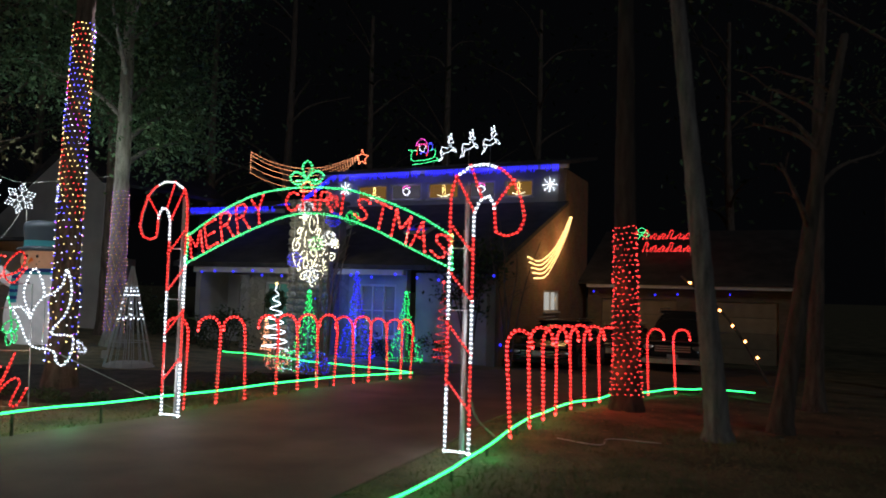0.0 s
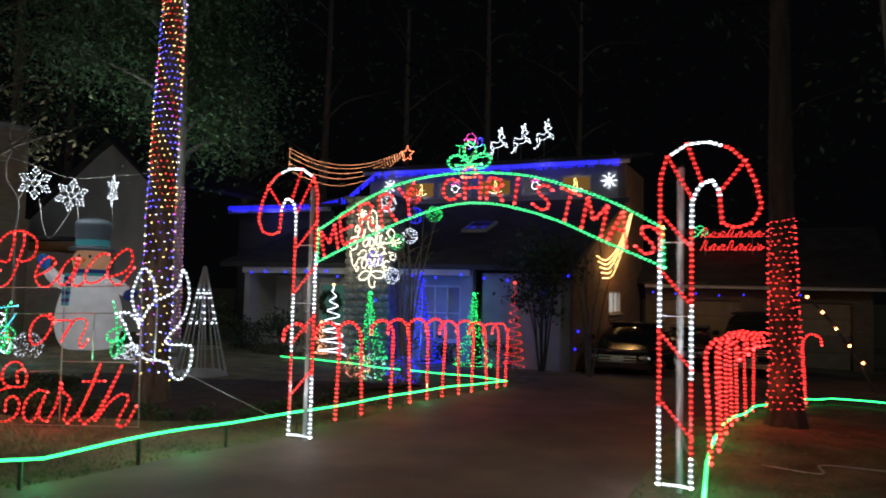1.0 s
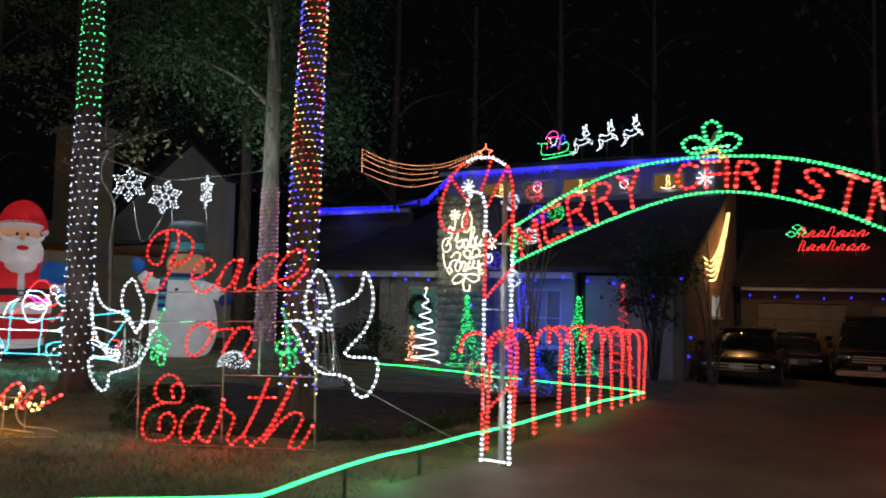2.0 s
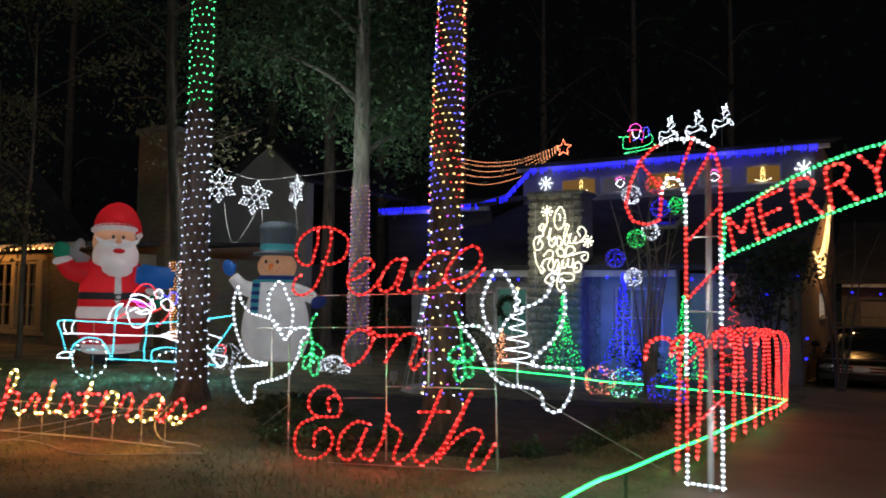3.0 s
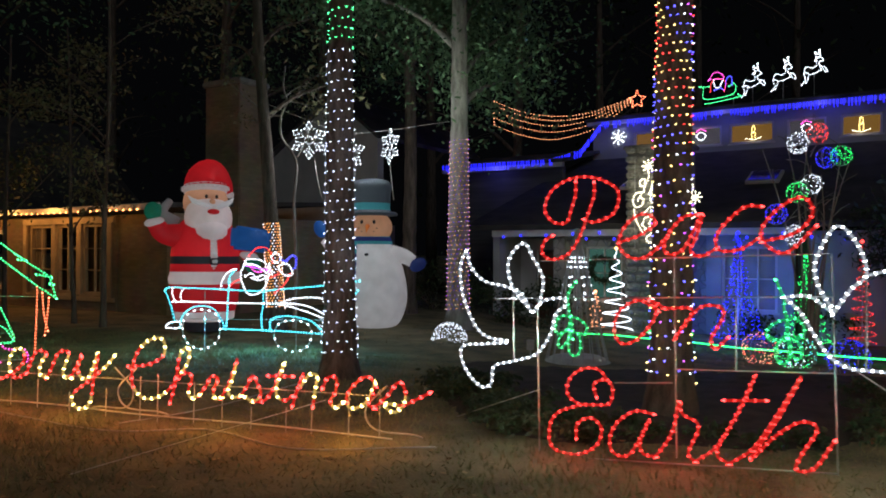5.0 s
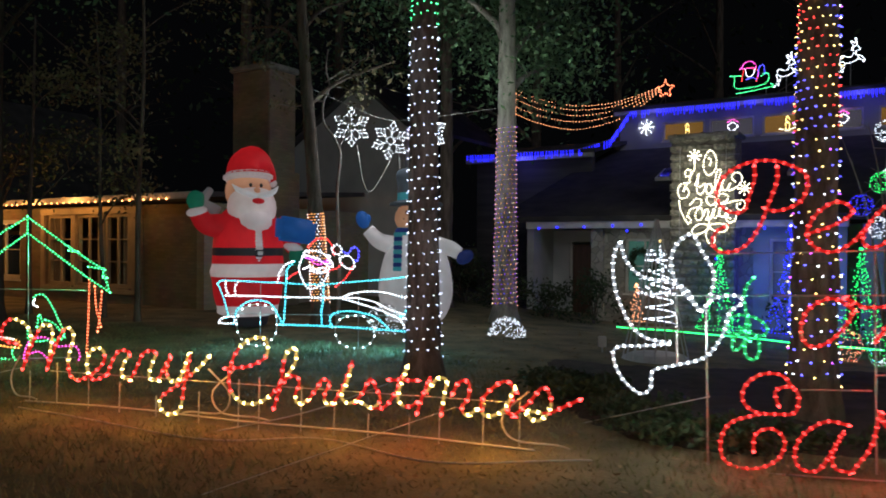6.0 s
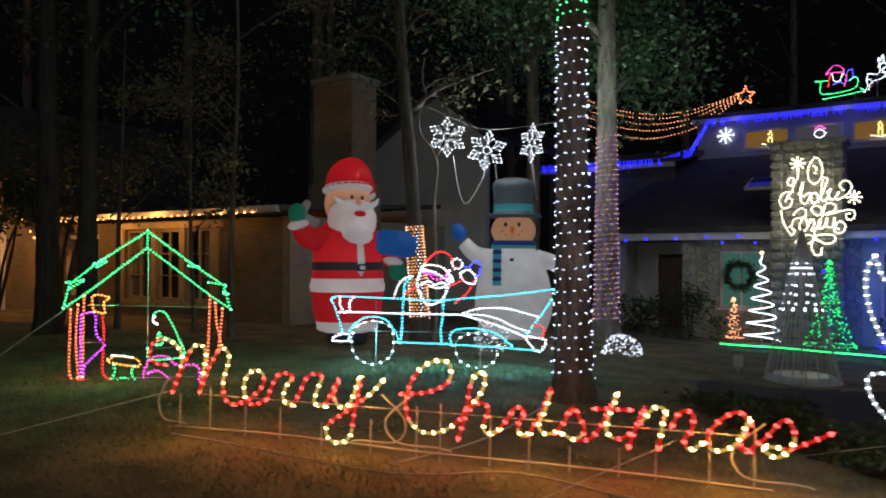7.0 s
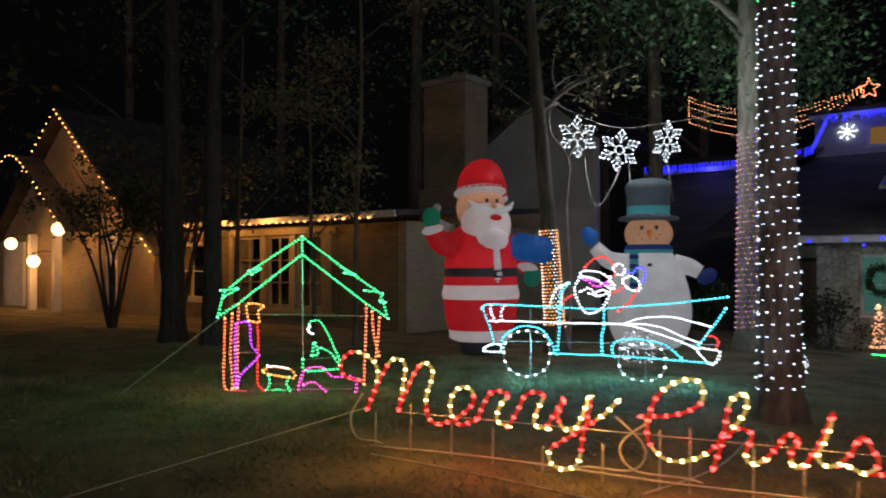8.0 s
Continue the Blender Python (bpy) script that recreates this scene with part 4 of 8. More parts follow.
def build_edge_ropes():
    """Green light tubes on short stakes along the lawn's edges."""
    lines = [[(-6.4, 6.3, 0.25), (-5.53, 6.51, 0.25), (-4.63, 6.72, 0.25), (-4.04, 8.05, 0.25), (-3.2, 9.6, 0.21), (-2.05, 11.6, 0.17), (-1.25, 13.3, 0.15), (-0.55, 15.1, 0.12)],
             [(-0.55, 15.1, 0.12), (-2.2, 16.9, 0.1), (-4.0, 18.9, 0.1), (-6.1, 21.0, 0.1)],
             [(-0.6, 4.9, 0.1), (-0.33, 5.44, 0.1), (0.13, 6.39, 0.1), (0.68, 7.9, 0.1), (1.5, 9.8, 0.1), (2.79, 12.03, 0.1), (3.49, 12.76, 0.1), (5.11, 14.5, 0.1), (5.9, 14.0, 0.1)]]
    for ln in lines:
        t = thing("light_tube", pose(0, 0, 0), "bright green light tube on stakes along the lawn edge", "rope light", "edge light tubes")
        P = even(ln, 0.15)
        pts = [(x, y, gz(x, y) + h + 0.008 * math.sin(3 * x + 2 * y)) for x, y, h in P]
        part("tube", Geo().tube(pts, 0.012, 8), NEON["green"], t)
        for p in pts[4::7]:
            part("stake", Geo().box(p[0] - 0.012, p[0] + 0.012, p[1] - 0.012, p[1] + 0.012, gz(p[0], p[1]) - 0.1, p[2] - 0.017), M_BARK, t)


build_edge_ropes()
for x, y in ((-5.6, 6.5), (-4.7, 6.8), (-4.0, 8.1), (-3.2, 9.6), (-2.0, 11.7), (-0.35, 5.4), (0.45, 7.2), (1.2, 9.1)):
    sign_lamps(pose(x, y + 0.2, gz(x, y)), [(0, 0.2)], (0.08, 1.0, 0.38), 1.6)
# ---- rope-light signs on the lawn ----


def build_peace_sign():
    sign = thing("peace_sign", plane_pose(-6.7, 9.32, -4.77, 8.72), "red script rope-light sign with two white doves on a wire frame","light sign")
    rope("letter", sign, flat([(0.41, 2.06), (0.41, 1.97), (0.36, 1.82), (0.31, 1.68), (0.22, 1.54), (0.09, 1.49), (0.01, 1.54), (0.03, 1.63), (0.09, 1.67)]), "red", 0.0125, 0.058, 0.018)
    rope("letter", sign, flat([(0.27, 2.07), (0.27, 1.98), (0.24, 1.88), (0.2, 1.77), (0.09, 1.78), (0.03, 1.88), (0.09, 2.02), (0.24, 2.1), (0.41, 2.1), (0.57, 2.02), (0.59, 1.92), (0.54, 1.82), (0.41, 1.77), (0.34, 1.79)]), "red", 0.0125, 0.058, 0.018)
    rope("letter", sign, flat([(0.6, 1.62), (0.74, 1.67), (0.85, 1.75), (0.82, 1.81), (0.74, 1.82), (0.64, 1.74), (0.59, 1.62), (0.64, 1.53), (0.74, 1.5), (0.85, 1.56), (0.94, 1.67)]), "red", 0.0125, 0.058, 0.018)
    rope("letter", sign, flat([(1.14, 1.81), (1.05, 1.8), (0.95, 1.69), (0.91, 1.57), (0.97, 1.53), (1.06, 1.59), (1.17, 1.82), (1.13, 1.65), (1.09, 1.56), (1.16, 1.52), (1.26, 1.57)]), "red", 0.0125, 0.058, 0.018)
    rope("letter", sign, flat([(1.55, 1.86), (1.45, 1.86), (1.34, 1.77), (1.26, 1.65), (1.29, 1.56), (1.42, 1.57), (1.53, 1.64)]), "red", 0.0125, 0.058, 0.018)
    rope("letter", sign, flat([(1.56, 1.62), (1.76, 1.68), (1.86, 1.8), (1.83, 1.9), (1.76, 1.91), (1.64, 1.83), (1.55, 1.7), (1.59, 1.59), (1.71, 1.55), (1.88, 1.72)]), "red", 0.0125, 0.058, 0.018)
    rope("letter", sign, flat([(0.87, 1.13), (0.74, 1.2), (0.6, 1.12), (0.56, 0.97), (0.62, 0.88), (0.74, 0.93), (0.85, 1.08), (0.85, 1.17), (0.81, 1.21), (0.92, 1.15)]), "red", 0.0125, 0.058, 0.018)
    rope("letter", sign, flat([(0.92, 1.15), (1.11, 1.15), (1.05, 1.04), (0.98, 0.92), (1.08, 1.07), (1.17, 1.17), (1.29, 1.17), (1.31, 1.1), (1.23, 0.95), (1.26, 0.88), (1.34, 0.96)]), "red", 0.0125, 0.058, 0.018)
    rope("letter", sign, flat([(0.43, 0.48), (0.41, 0.57), (0.49, 0.61), (0.55, 0.56), (0.53, 0.44), (0.43, 0.42), (0.29, 0.42), (0.21, 0.49), (0.23, 0.6), (0.33, 0.68), (0.45, 0.68), (0.51, 0.61)]), "red", 0.0125, 0.058, 0.018)
    rope("letter", sign, flat([(0.31, 0.41), (0.13, 0.33), (0.07, 0.19), (0.11, 0.06), (0.29, 0.04), (0.43, 0.12), (0.47, 0.25), (0.39, 0.32), (0.29, 0.27), (0.28, 0.16)]), "red", 0.0125, 0.058, 0.018)
    rope("letter", sign, flat([(0.84, 0.39), (0.71, 0.4), (0.58, 0.3), (0.53, 0.18), (0.56, 0.08), (0.68, 0.09), (0.82, 0.36), (0.75, 0.19), (0.77, 0.1), (0.86, 0.09)]), "red", 0.0125, 0.058, 0.018)
    rope("letter", sign, flat([(0.86, 0.09), (0.97, 0.27), (1.02, 0.5), (1.04, 0.41), (1.15, 0.34), (1.08, 0.14), (1.13, 0.09)]), "red", 0.0125, 0.058, 0.018)
    rope("letter", sign, flat([(1.13, 0.09), (1.27, 0.21), (1.42, 0.48), (1.52, 0.73), (1.4, 0.45), (1.27, 0.17), (1.35, 0.1)]), "red", 0.0125, 0.058, 0.018)
    rope("crossbar", sign, flat([(1.32, 0.53), (1.58, 0.55)]), "red", 0.0125, 0.058, 0.018, straight=True)
    rope("letter", sign, flat([(1.35, 0.1), (1.5, 0.22), (1.66, 0.48), (1.8, 0.74), (1.65, 0.43), (1.48, 0.14), (1.65, 0.33), (1.8, 0.43), (1.89, 0.39), (1.8, 0.22), (1.76, 0.11), (1.87, 0.13), (1.99, 0.32)]), "red", 0.0125, 0.058, 0.018)
    rope("dove", sign, flat([(-0.62, 1.55), (-0.67, 1.43), (-0.65, 1.21), (-0.55, 0.98), (-0.44, 0.88), (-0.27, 0.85), (-0.46, 0.82), (-0.64, 0.8), (-0.66, 0.71), (-0.6, 0.58), (-0.48, 0.48), (-0.4, 0.52), (-0.38, 0.65), (-0.22, 0.7), (-0.03, 0.77), (0.08, 0.93), (0.12, 1.08), (0.21, 1.16), (0.15, 1.2), (0.01, 1.17), (-0.07, 1.09), (-0.16, 1.23), (-0.29, 1.28), (-0.47, 1.32), (-0.58, 1.43), (-0.62, 1.55)]), "white", 0.0112, 0.052, 0.0165)
    rope("dove", sign, flat([(-0.07, 1.09), (-0.23, 1.28), (-0.26, 1.48), (-0.14, 1.62), (-0.06, 1.5), (0.02, 1.34), (-0.01, 1.15)]), "white", 0.0112, 0.052, 0.0165)
    rope("dove", sign, flat([(1.69, 1.25), (1.84, 1.26), (1.98, 1.16), (1.89, 1.34), (1.88, 1.5), (2, 1.72), (2.12, 1.6), (2.17, 1.41), (2.08, 1.31), (1.98, 1.15)]), "white", 0.0112, 0.052, 0.0165)
    rope("dove", sign, flat([(2.17, 1.4), (2.32, 1.45), (2.43, 1.54), (2.48, 1.71), (2.55, 1.57), (2.56, 1.39), (2.49, 1.2), (2.3, 0.98), (2.54, 0.96), (2.62, 0.94), (2.61, 0.77), (2.51, 0.62), (2.4, 0.65), (2.37, 0.75), (2.26, 0.79), (2.08, 0.8), (1.96, 0.87), (1.87, 1.01), (1.79, 1.15), (1.69, 1.25)]), "white", 0.0112, 0.052, 0.0165)
    wire("frame_bar", sign, flat([(-0.03, 1.04), (-0.01, -0.01)], 0.02))
    wire("frame_bar", sign, flat([(0.98, 1.52), (1, 0.09)], 0.02))
    wire("frame_bar", sign, flat([(1.97, 1.54), (2.01, 0.1)], 0.02))
    wire("frame_bar", sign, flat([(1.39, 1.23), (1.39, 0.73)], 0.02))
    wire("frame_bar", sign, flat([(-0.01, 1.48), (1.96, 1.54)], 0.02))
    wire("frame_bar", sign, flat([(-0.38, 1.18), (1.99, 1.26)], 0.02))
    wire("frame_bar", sign, flat([(0.99, 0.72), (1.99, 0.76)], 0.02))
    wire("frame_bar", sign, flat([(-0.01, -0.01), (2.01, 0.11)], 0.02))
    wire("frame_bar", sign, flat([(-0.23, 1.28), (-0.22, 0.7)], 0.02))
    wire("frame_bar", sign, flat([(-0.03, 1.19), (-0.01, -0.01)], 0.02))
    wire("frame_bar", sign, flat([(0.56, 0.59), (0.97, 0.62)], 0.02))
    wire("frame_bar", sign, flat([(2.17, 1.4), (2.17, 0.79)], 0.02))
    rope("olive_branch", sign, flat([(0.27, 1.32), (0.23, 1.27), (0.21, 1.19), (0.22, 1.13), (0.23, 1.06)]), "green", 0.011, 0.05, 0.0145)
    rope("olive_branch", sign, flat([(0.23, 1.06), (0.15, 1.06), (0.12, 0.99), (0.13, 0.93), (0.19, 0.95), (0.22, 0.99), (0.23, 1.06)]), "green", 0.011, 0.05, 0.0145)
    rope("olive_branch", sign, flat([(0.24, 1.06), (0.31, 1.04), (0.36, 0.99), (0.34, 0.94), (0.28, 0.94), (0.24, 0.98), (0.24, 1.06)]), "green", 0.011, 0.05, 0.0145)
    rope("olive_branch", sign, flat([(0.22, 0.96), (0.17, 0.93), (0.14, 0.88), (0.15, 0.82), (0.2, 0.86), (0.22, 0.91), (0.22, 0.96)]), "green", 0.011, 0.05, 0.0145)
    rope("olive_branch", sign, flat([(0.25, 0.95), (0.22, 0.87), (0.23, 0.79), (0.28, 0.77), (0.31, 0.83), (0.3, 0.92), (0.25, 0.95)]), "green", 0.011, 0.05, 0.0145)
    rope("olive_branch", sign, flat([(0.23, 1.06), (0.25, 1), (0.23, 0.94), (0.25, 0.9)]), "green", 0.011, 0.05, 0.0145)
    rope("olive_branch", sign, flat([(1.64, 1.36), (1.67, 1.29), (1.69, 1.24), (1.69, 1.17), (1.71, 1.1)]), "green", 0.011, 0.05, 0.0145)
    rope("olive_branch", sign, flat([(1.71, 1.1), (1.63, 1.07), (1.58, 1.01), (1.6, 0.96), (1.66, 0.96), (1.71, 1.02), (1.71, 1.1)]), "green", 0.011, 0.05, 0.0145)
    rope("olive_branch", sign, flat([(1.71, 1.1), (1.76, 1.11), (1.81, 1.06), (1.8, 0.99), (1.75, 0.97), (1.71, 1.02), (1.71, 1.1)]), "green", 0.011, 0.05, 0.0145)
    rope("olive_branch", sign, flat([(1.71, 0.97), (1.65, 0.94), (1.64, 0.85), (1.68, 0.8), (1.72, 0.84), (1.73, 0.92), (1.71, 0.97)]), "green", 0.011, 0.05, 0.0145)
    rope("olive_branch", sign, flat([(1.72, 0.97), (1.77, 0.96), (1.8, 0.9), (1.78, 0.84), (1.73, 0.88), (1.72, 0.97)]), "green", 0.011, 0.05, 0.0145)
    rope("olive_branch", sign, flat([(1.59, 0.99), (1.66, 0.96), (1.74, 0.97), (1.79, 1)]), "green", 0.011, 0.05, 0.0145)
    return sign


def build_greeting_sign():
    sign = thing("greeting_sign", plane_pose(-12.7, 10.5, -7.8, 9.5), "long red and yellow script rope-light greeting on a low wire frame","light sign")
    rope("letter", sign, flat([(-0.1, 0.57), (-0.24, 0.59), (-0.28, 0.68), (-0.21, 0.78), (-0.09, 0.8), (0.05, 0.73), (0.09, 0.62), (0.05, 0.48), (-0.01, 0.34)]), "red", 0.0145, 0.083, 0.0245, (0.42, ("red", "yellow")))
    rope("letter", sign, flat([(-0.01, 0.34), (0.11, 0.59), (0.22, 0.75), (0.31, 0.76), (0.35, 0.7), (0.33, 0.56), (0.29, 0.36)]), "red", 0.0145, 0.083, 0.0245, (0.42, ("red", "yellow")))
    rope("letter", sign, flat([(0.29, 0.36), (0.39, 0.58), (0.5, 0.74), (0.59, 0.71), (0.59, 0.62), (0.54, 0.47), (0.56, 0.31), (0.65, 0.27)]), "red", 0.0145, 0.083, 0.0245, (0.42, ("red", "yellow")))
    rope("letter", sign, flat([(0.65, 0.27), (0.77, 0.31), (0.93, 0.43), (0.95, 0.54), (0.86, 0.58), (0.77, 0.5), (0.76, 0.36), (0.84, 0.28), (0.98, 0.34)]), "red", 0.0145, 0.083, 0.0245, (0.42, ("red", "yellow")))
    rope("letter", sign, flat([(0.98, 0.34), (1.1, 0.55), (1.24, 0.55), (1.17, 0.45), (1.15, 0.34), (1.24, 0.31)]), "red", 0.0145, 0.083, 0.0245, (0.42, ("red", "yellow")))
    rope("letter", sign, flat([(1.24, 0.31), (1.3, 0.4), (1.39, 0.56), (1.52, 0.57), (1.47, 0.44), (1.45, 0.34), (1.55, 0.32)]), "red", 0.0145, 0.083, 0.0245, (0.42, ("red", "yellow")))
    rope("letter", sign, flat([(1.55, 0.34), (1.68, 0.55), (1.63, 0.42), (1.68, 0.33), (1.77, 0.35), (1.88, 0.59), (1.82, 0.3), (1.78, 0.1), (1.67, 0.03), (1.57, 0.08), (1.58, 0.18), (1.74, 0.29), (1.96, 0.45), (2.07, 0.56)]), "red", 0.0145, 0.083, 0.0245, (0.42, ("red", "yellow")))
    rope("letter", sign, flat([(2.24, 0.47), (2.46, 0.5), (2.62, 0.58), (2.65, 0.68), (2.6, 0.75), (2.46, 0.72), (2.34, 0.61), (2.28, 0.45), (2.29, 0.29), (2.41, 0.19), (2.58, 0.21), (2.71, 0.3), (2.77, 0.38)]), "red", 0.0145, 0.083, 0.0245, (0.42, ("red", "yellow")))
    rope("letter", sign, flat([(2.71, 0.17), (2.77, 0.36), (2.81, 0.59), (2.87, 0.67), (2.92, 0.65), (2.9, 0.54), (2.77, 0.36), (2.87, 0.45), (2.95, 0.41), (2.91, 0.29), (2.94, 0.22), (3.03, 0.26)]), "red", 0.0145, 0.083, 0.0245, (0.42, ("red", "yellow")))
    rope("letter", sign, flat([(3.03, 0.26), (3.11, 0.36), (3.15, 0.43), (3.23, 0.42), (3.18, 0.32), (3.2, 0.23), (3.26, 0.25)]), "red", 0.0145, 0.083, 0.0245, (0.42, ("red", "yellow")))
    rope("letter", sign, flat([(3.26, 0.25), (3.35, 0.4), (3.43, 0.61), (3.38, 0.43), (3.33, 0.32), (3.38, 0.26), (3.46, 0.28)]), "red", 0.0145, 0.083, 0.0245, (0.42, ("red", "yellow")))
    rope("letter", sign, flat([(3.46, 0.28), (3.53, 0.37), (3.58, 0.47), (3.63, 0.4), (3.67, 0.31), (3.6, 0.24), (3.51, 0.27)]), "red", 0.0145, 0.083, 0.0245, (0.42, ("red", "yellow")))
    rope("letter", sign, flat([(3.6, 0.24), (3.7, 0.25), (3.79, 0.36), (3.9, 0.59), (3.83, 0.4), (3.83, 0.3), (3.91, 0.27), (3.98, 0.31)]), "red", 0.0145, 0.083, 0.0245, (0.42, ("red", "yellow")))
    rope("crossbar", sign, flat([(3.75, 0.47), (3.98, 0.48)]), "red", 0.0145, 0.083, 0.0245, (0.42, ("red", "yellow")))
    rope("letter", sign, flat([(3.98, 0.23), (4.02, 0.35), (4.09, 0.52), (4.05, 0.39), (4.14, 0.5), (4.22, 0.5), (4.2, 0.38), (4.18, 0.24)]), "red", 0.0145, 0.083, 0.0245, (0.42, ("red", "yellow")))
    rope("letter", sign, flat([(4.27, 0.4), (4.32, 0.49), (4.4, 0.49), (4.39, 0.37), (4.34, 0.3), (4.38, 0.24), (4.46, 0.29)]), "red", 0.0145, 0.083, 0.0245, (0.42, ("red", "yellow")))
    rope("letter", sign, flat([(4.76, 0.45), (4.69, 0.52), (4.59, 0.47), (4.5, 0.36), (4.51, 0.26), (4.6, 0.26), (4.69, 0.33), (4.76, 0.49), (4.73, 0.38), (4.69, 0.29), (4.75, 0.27)]), "red", 0.0145, 0.083, 0.0245, (0.42, ("red", "yellow")))
    rope("letter", sign, flat([(4.75, 0.27), (4.86, 0.37), (4.96, 0.49), (5.02, 0.43), (5.01, 0.32), (4.92, 0.24), (4.84, 0.29), (4.89, 0.31), (5.01, 0.31), (5.23, 0.42)]), "red", 0.0145, 0.083, 0.0245, (0.42, ("red", "yellow")))
    return sign


def build_pickup_light_display():
    sign = thing("pickup_light_display", plane_pose(-12.55, 14.55, -9.4, 14.55), "turquoise rope-light pickup truck outline with a waving figure","light display")
    rope("bed_rail", sign, flat([(-0.03, 0.94), (0.02, 0.99), (0.24, 0.99), (0.9, 0.97), (1.47, 0.95), (1.95, 0.99), (2.49, 1.04), (3.09, 1.12)]), "cyan", 0.013, 0.047, 0.0195)
    rope("tail", sign, flat([(-0.03, 0.94), (0.05, 0.75), (0.1, 0.59), (0.13, 0.47), (0.1, 0.45)]), "cyan", 0.013, 0.047, 0.0195)
    rope("tail", sign, flat([(0.09, 0.98), (0.09, 0.87), (0.15, 0.77)]), "white", 0.013, 0.047, 0.0195)
    rope("tail", sign, flat([(0.28, 0.98), (0.23, 0.89), (0.24, 0.79)]), "white", 0.013, 0.047, 0.0195)
    rope("bumper", sign, flat([(0.08, 0.45), (-0.02, 0.37), (0.2, 0.36), (0.23, 0.45), (0.08, 0.45)]), "white", 0.013, 0.047, 0.0195)
    rope("line", sign, flat([(0.1, 0.77), (0.49, 0.77), (0.98, 0.76), (1.39, 0.76), (1.83, 0.76)]), "white", 0.013, 0.047, 0.0195)
    rope("hood", sign, flat([(1.83, 0.76), (2.02, 0.83), (2.26, 0.86), (2.49, 0.85), (2.69, 0.8), (2.88, 0.75)]), "white", 0.013, 0.047, 0.0195)
    rope("hood", sign, flat([(1.83, 0.76), (2.1, 0.76), (2.34, 0.71), (2.53, 0.62), (2.76, 0.54)]), "white", 0.013, 0.047, 0.0195)
    rope("hood", sign, flat([(1.83, 0.76), (2.1, 0.69), (2.42, 0.59), (2.72, 0.47)]), "white", 0.013, 0.047, 0.0195)
    rope("door_edge", sign, flat([(1.03, 1.08), (1.01, 0.88), (1, 0.64), (0.98, 0.36)]), "cyan", 0.013, 0.047, 0.0195)
    rope("door_edge", sign, flat([(1.58, 0.93), (1.58, 0.73), (1.55, 0.57), (1.56, 0.36)]), "cyan", 0.013, 0.047, 0.0195)
    rope("sill", sign, flat([(0.93, 0.36), (1.27, 0.35), (1.56, 0.35), (2.1, 0.33), (2.49, 0.31), (2.88, 0.29)]), "cyan", 0.013, 0.047, 0.0195)
    rope("fender", sign, flat([(0.22, 0.37), (0.26, 0.55), (0.41, 0.67), (0.58, 0.71), (0.78, 0.66), (0.91, 0.48), (0.96, 0.36)]), "cyan", 0.013, 0.047, 0.0195)
    rope("fender", sign, flat([(1.71, 0.34), (1.68, 0.44), (1.73, 0.53), (1.91, 0.57), (2.1, 0.56), (2.34, 0.5), (2.53, 0.35)]), "cyan", 0.013, 0.047, 0.0195)
    rope("grille", sign, flat([(3.07, 0.97), (2.95, 0.79), (2.84, 0.64), (2.72, 0.48)]), "cyan", 0.013, 0.047, 0.0195)
    rope("front_bumper", sign, flat([(2.72, 0.47), (2.88, 0.46), (3, 0.43), (2.94, 0.29), (2.86, 0.29), (2.72, 0.47)]), "white", 0.013, 0.047, 0.0195)
    rope("tail_light", sign, flat([(2.84, 0.63), (2.94, 0.62), (2.98, 0.56), (2.95, 0.47)]), "red", 0.013, 0.047, 0.0195)
    rope("cab", sign, flat([(0.88, 0.98), (0.93, 1.14), (1, 1.23), (1.1, 1.28)]), "white", 0.013, 0.047, 0.0195)
    rope("cab", sign, flat([(1.02, 1), (1.03, 1.16), (1.13, 1.28)]), "cyan", 0.013, 0.047, 0.0195)
    rope("wheel", sign, flat([(0.58, 0.65), (0.82, 0.58), (0.88, 0.36), (0.82, 0.15), (0.59, 0.04), (0.35, 0.12), (0.26, 0.34), (0.34, 0.57), (0.58, 0.65)]), "white", 0.008, 0.12, 0.017, dark=True)
    rope("wheel", sign, flat([(2.06, 0.51), (2.28, 0.46), (2.35, 0.3), (2.28, 0.11), (2.07, 0.03), (1.83, 0.11), (1.76, 0.29), (1.83, 0.45), (2.06, 0.51)]), "white", 0.008, 0.12, 0.017, dark=True)
    rope("head", sign, flat([(1.27, 1.36), (1.21, 1.2), (1.27, 1), (1.37, 0.89), (1.55, 0.95), (1.65, 1.14), (1.67, 1.36)]), "white", 0.013, 0.047, 0.0195)
    rope("head", sign, flat([(1.32, 1.44), (1.55, 1.42), (1.71, 1.27), (1.68, 1.21), (1.47, 1.34), (1.29, 1.38), (1.32, 1.44)]), "white", 0.013, 0.047, 0.0195)
    rope("hat", sign, flat([(1.35, 1.5), (1.47, 1.61), (1.61, 1.62), (1.71, 1.52), (1.73, 1.4)]), "red", 0.013, 0.047, 0.0195)
    rope("pompon", sign, flat([(1.71, 1.48), (1.77, 1.54), (1.85, 1.48), (1.82, 1.4), (1.74, 1.41), (1.71, 1.48)]), "white", 0.013, 0.047, 0.0195)
    rope("glasses", sign, flat([(1.37, 1.32), (1.45, 1.25), (1.56, 1.25), (1.63, 1.3)]), "magenta", 0.013, 0.047, 0.0195)
    rope("glasses", sign, flat([(1.32, 1.34), (1.51, 1.3), (1.67, 1.27)]), "violet", 0.013, 0.047, 0.0195)
    rope("moustache", sign, flat([(1.29, 1.18), (1.39, 1.22), (1.47, 1.16), (1.56, 1.2), (1.63, 1.16), (1.51, 1.12), (1.4, 1.15)]), "white", 0.013, 0.047, 0.0195)
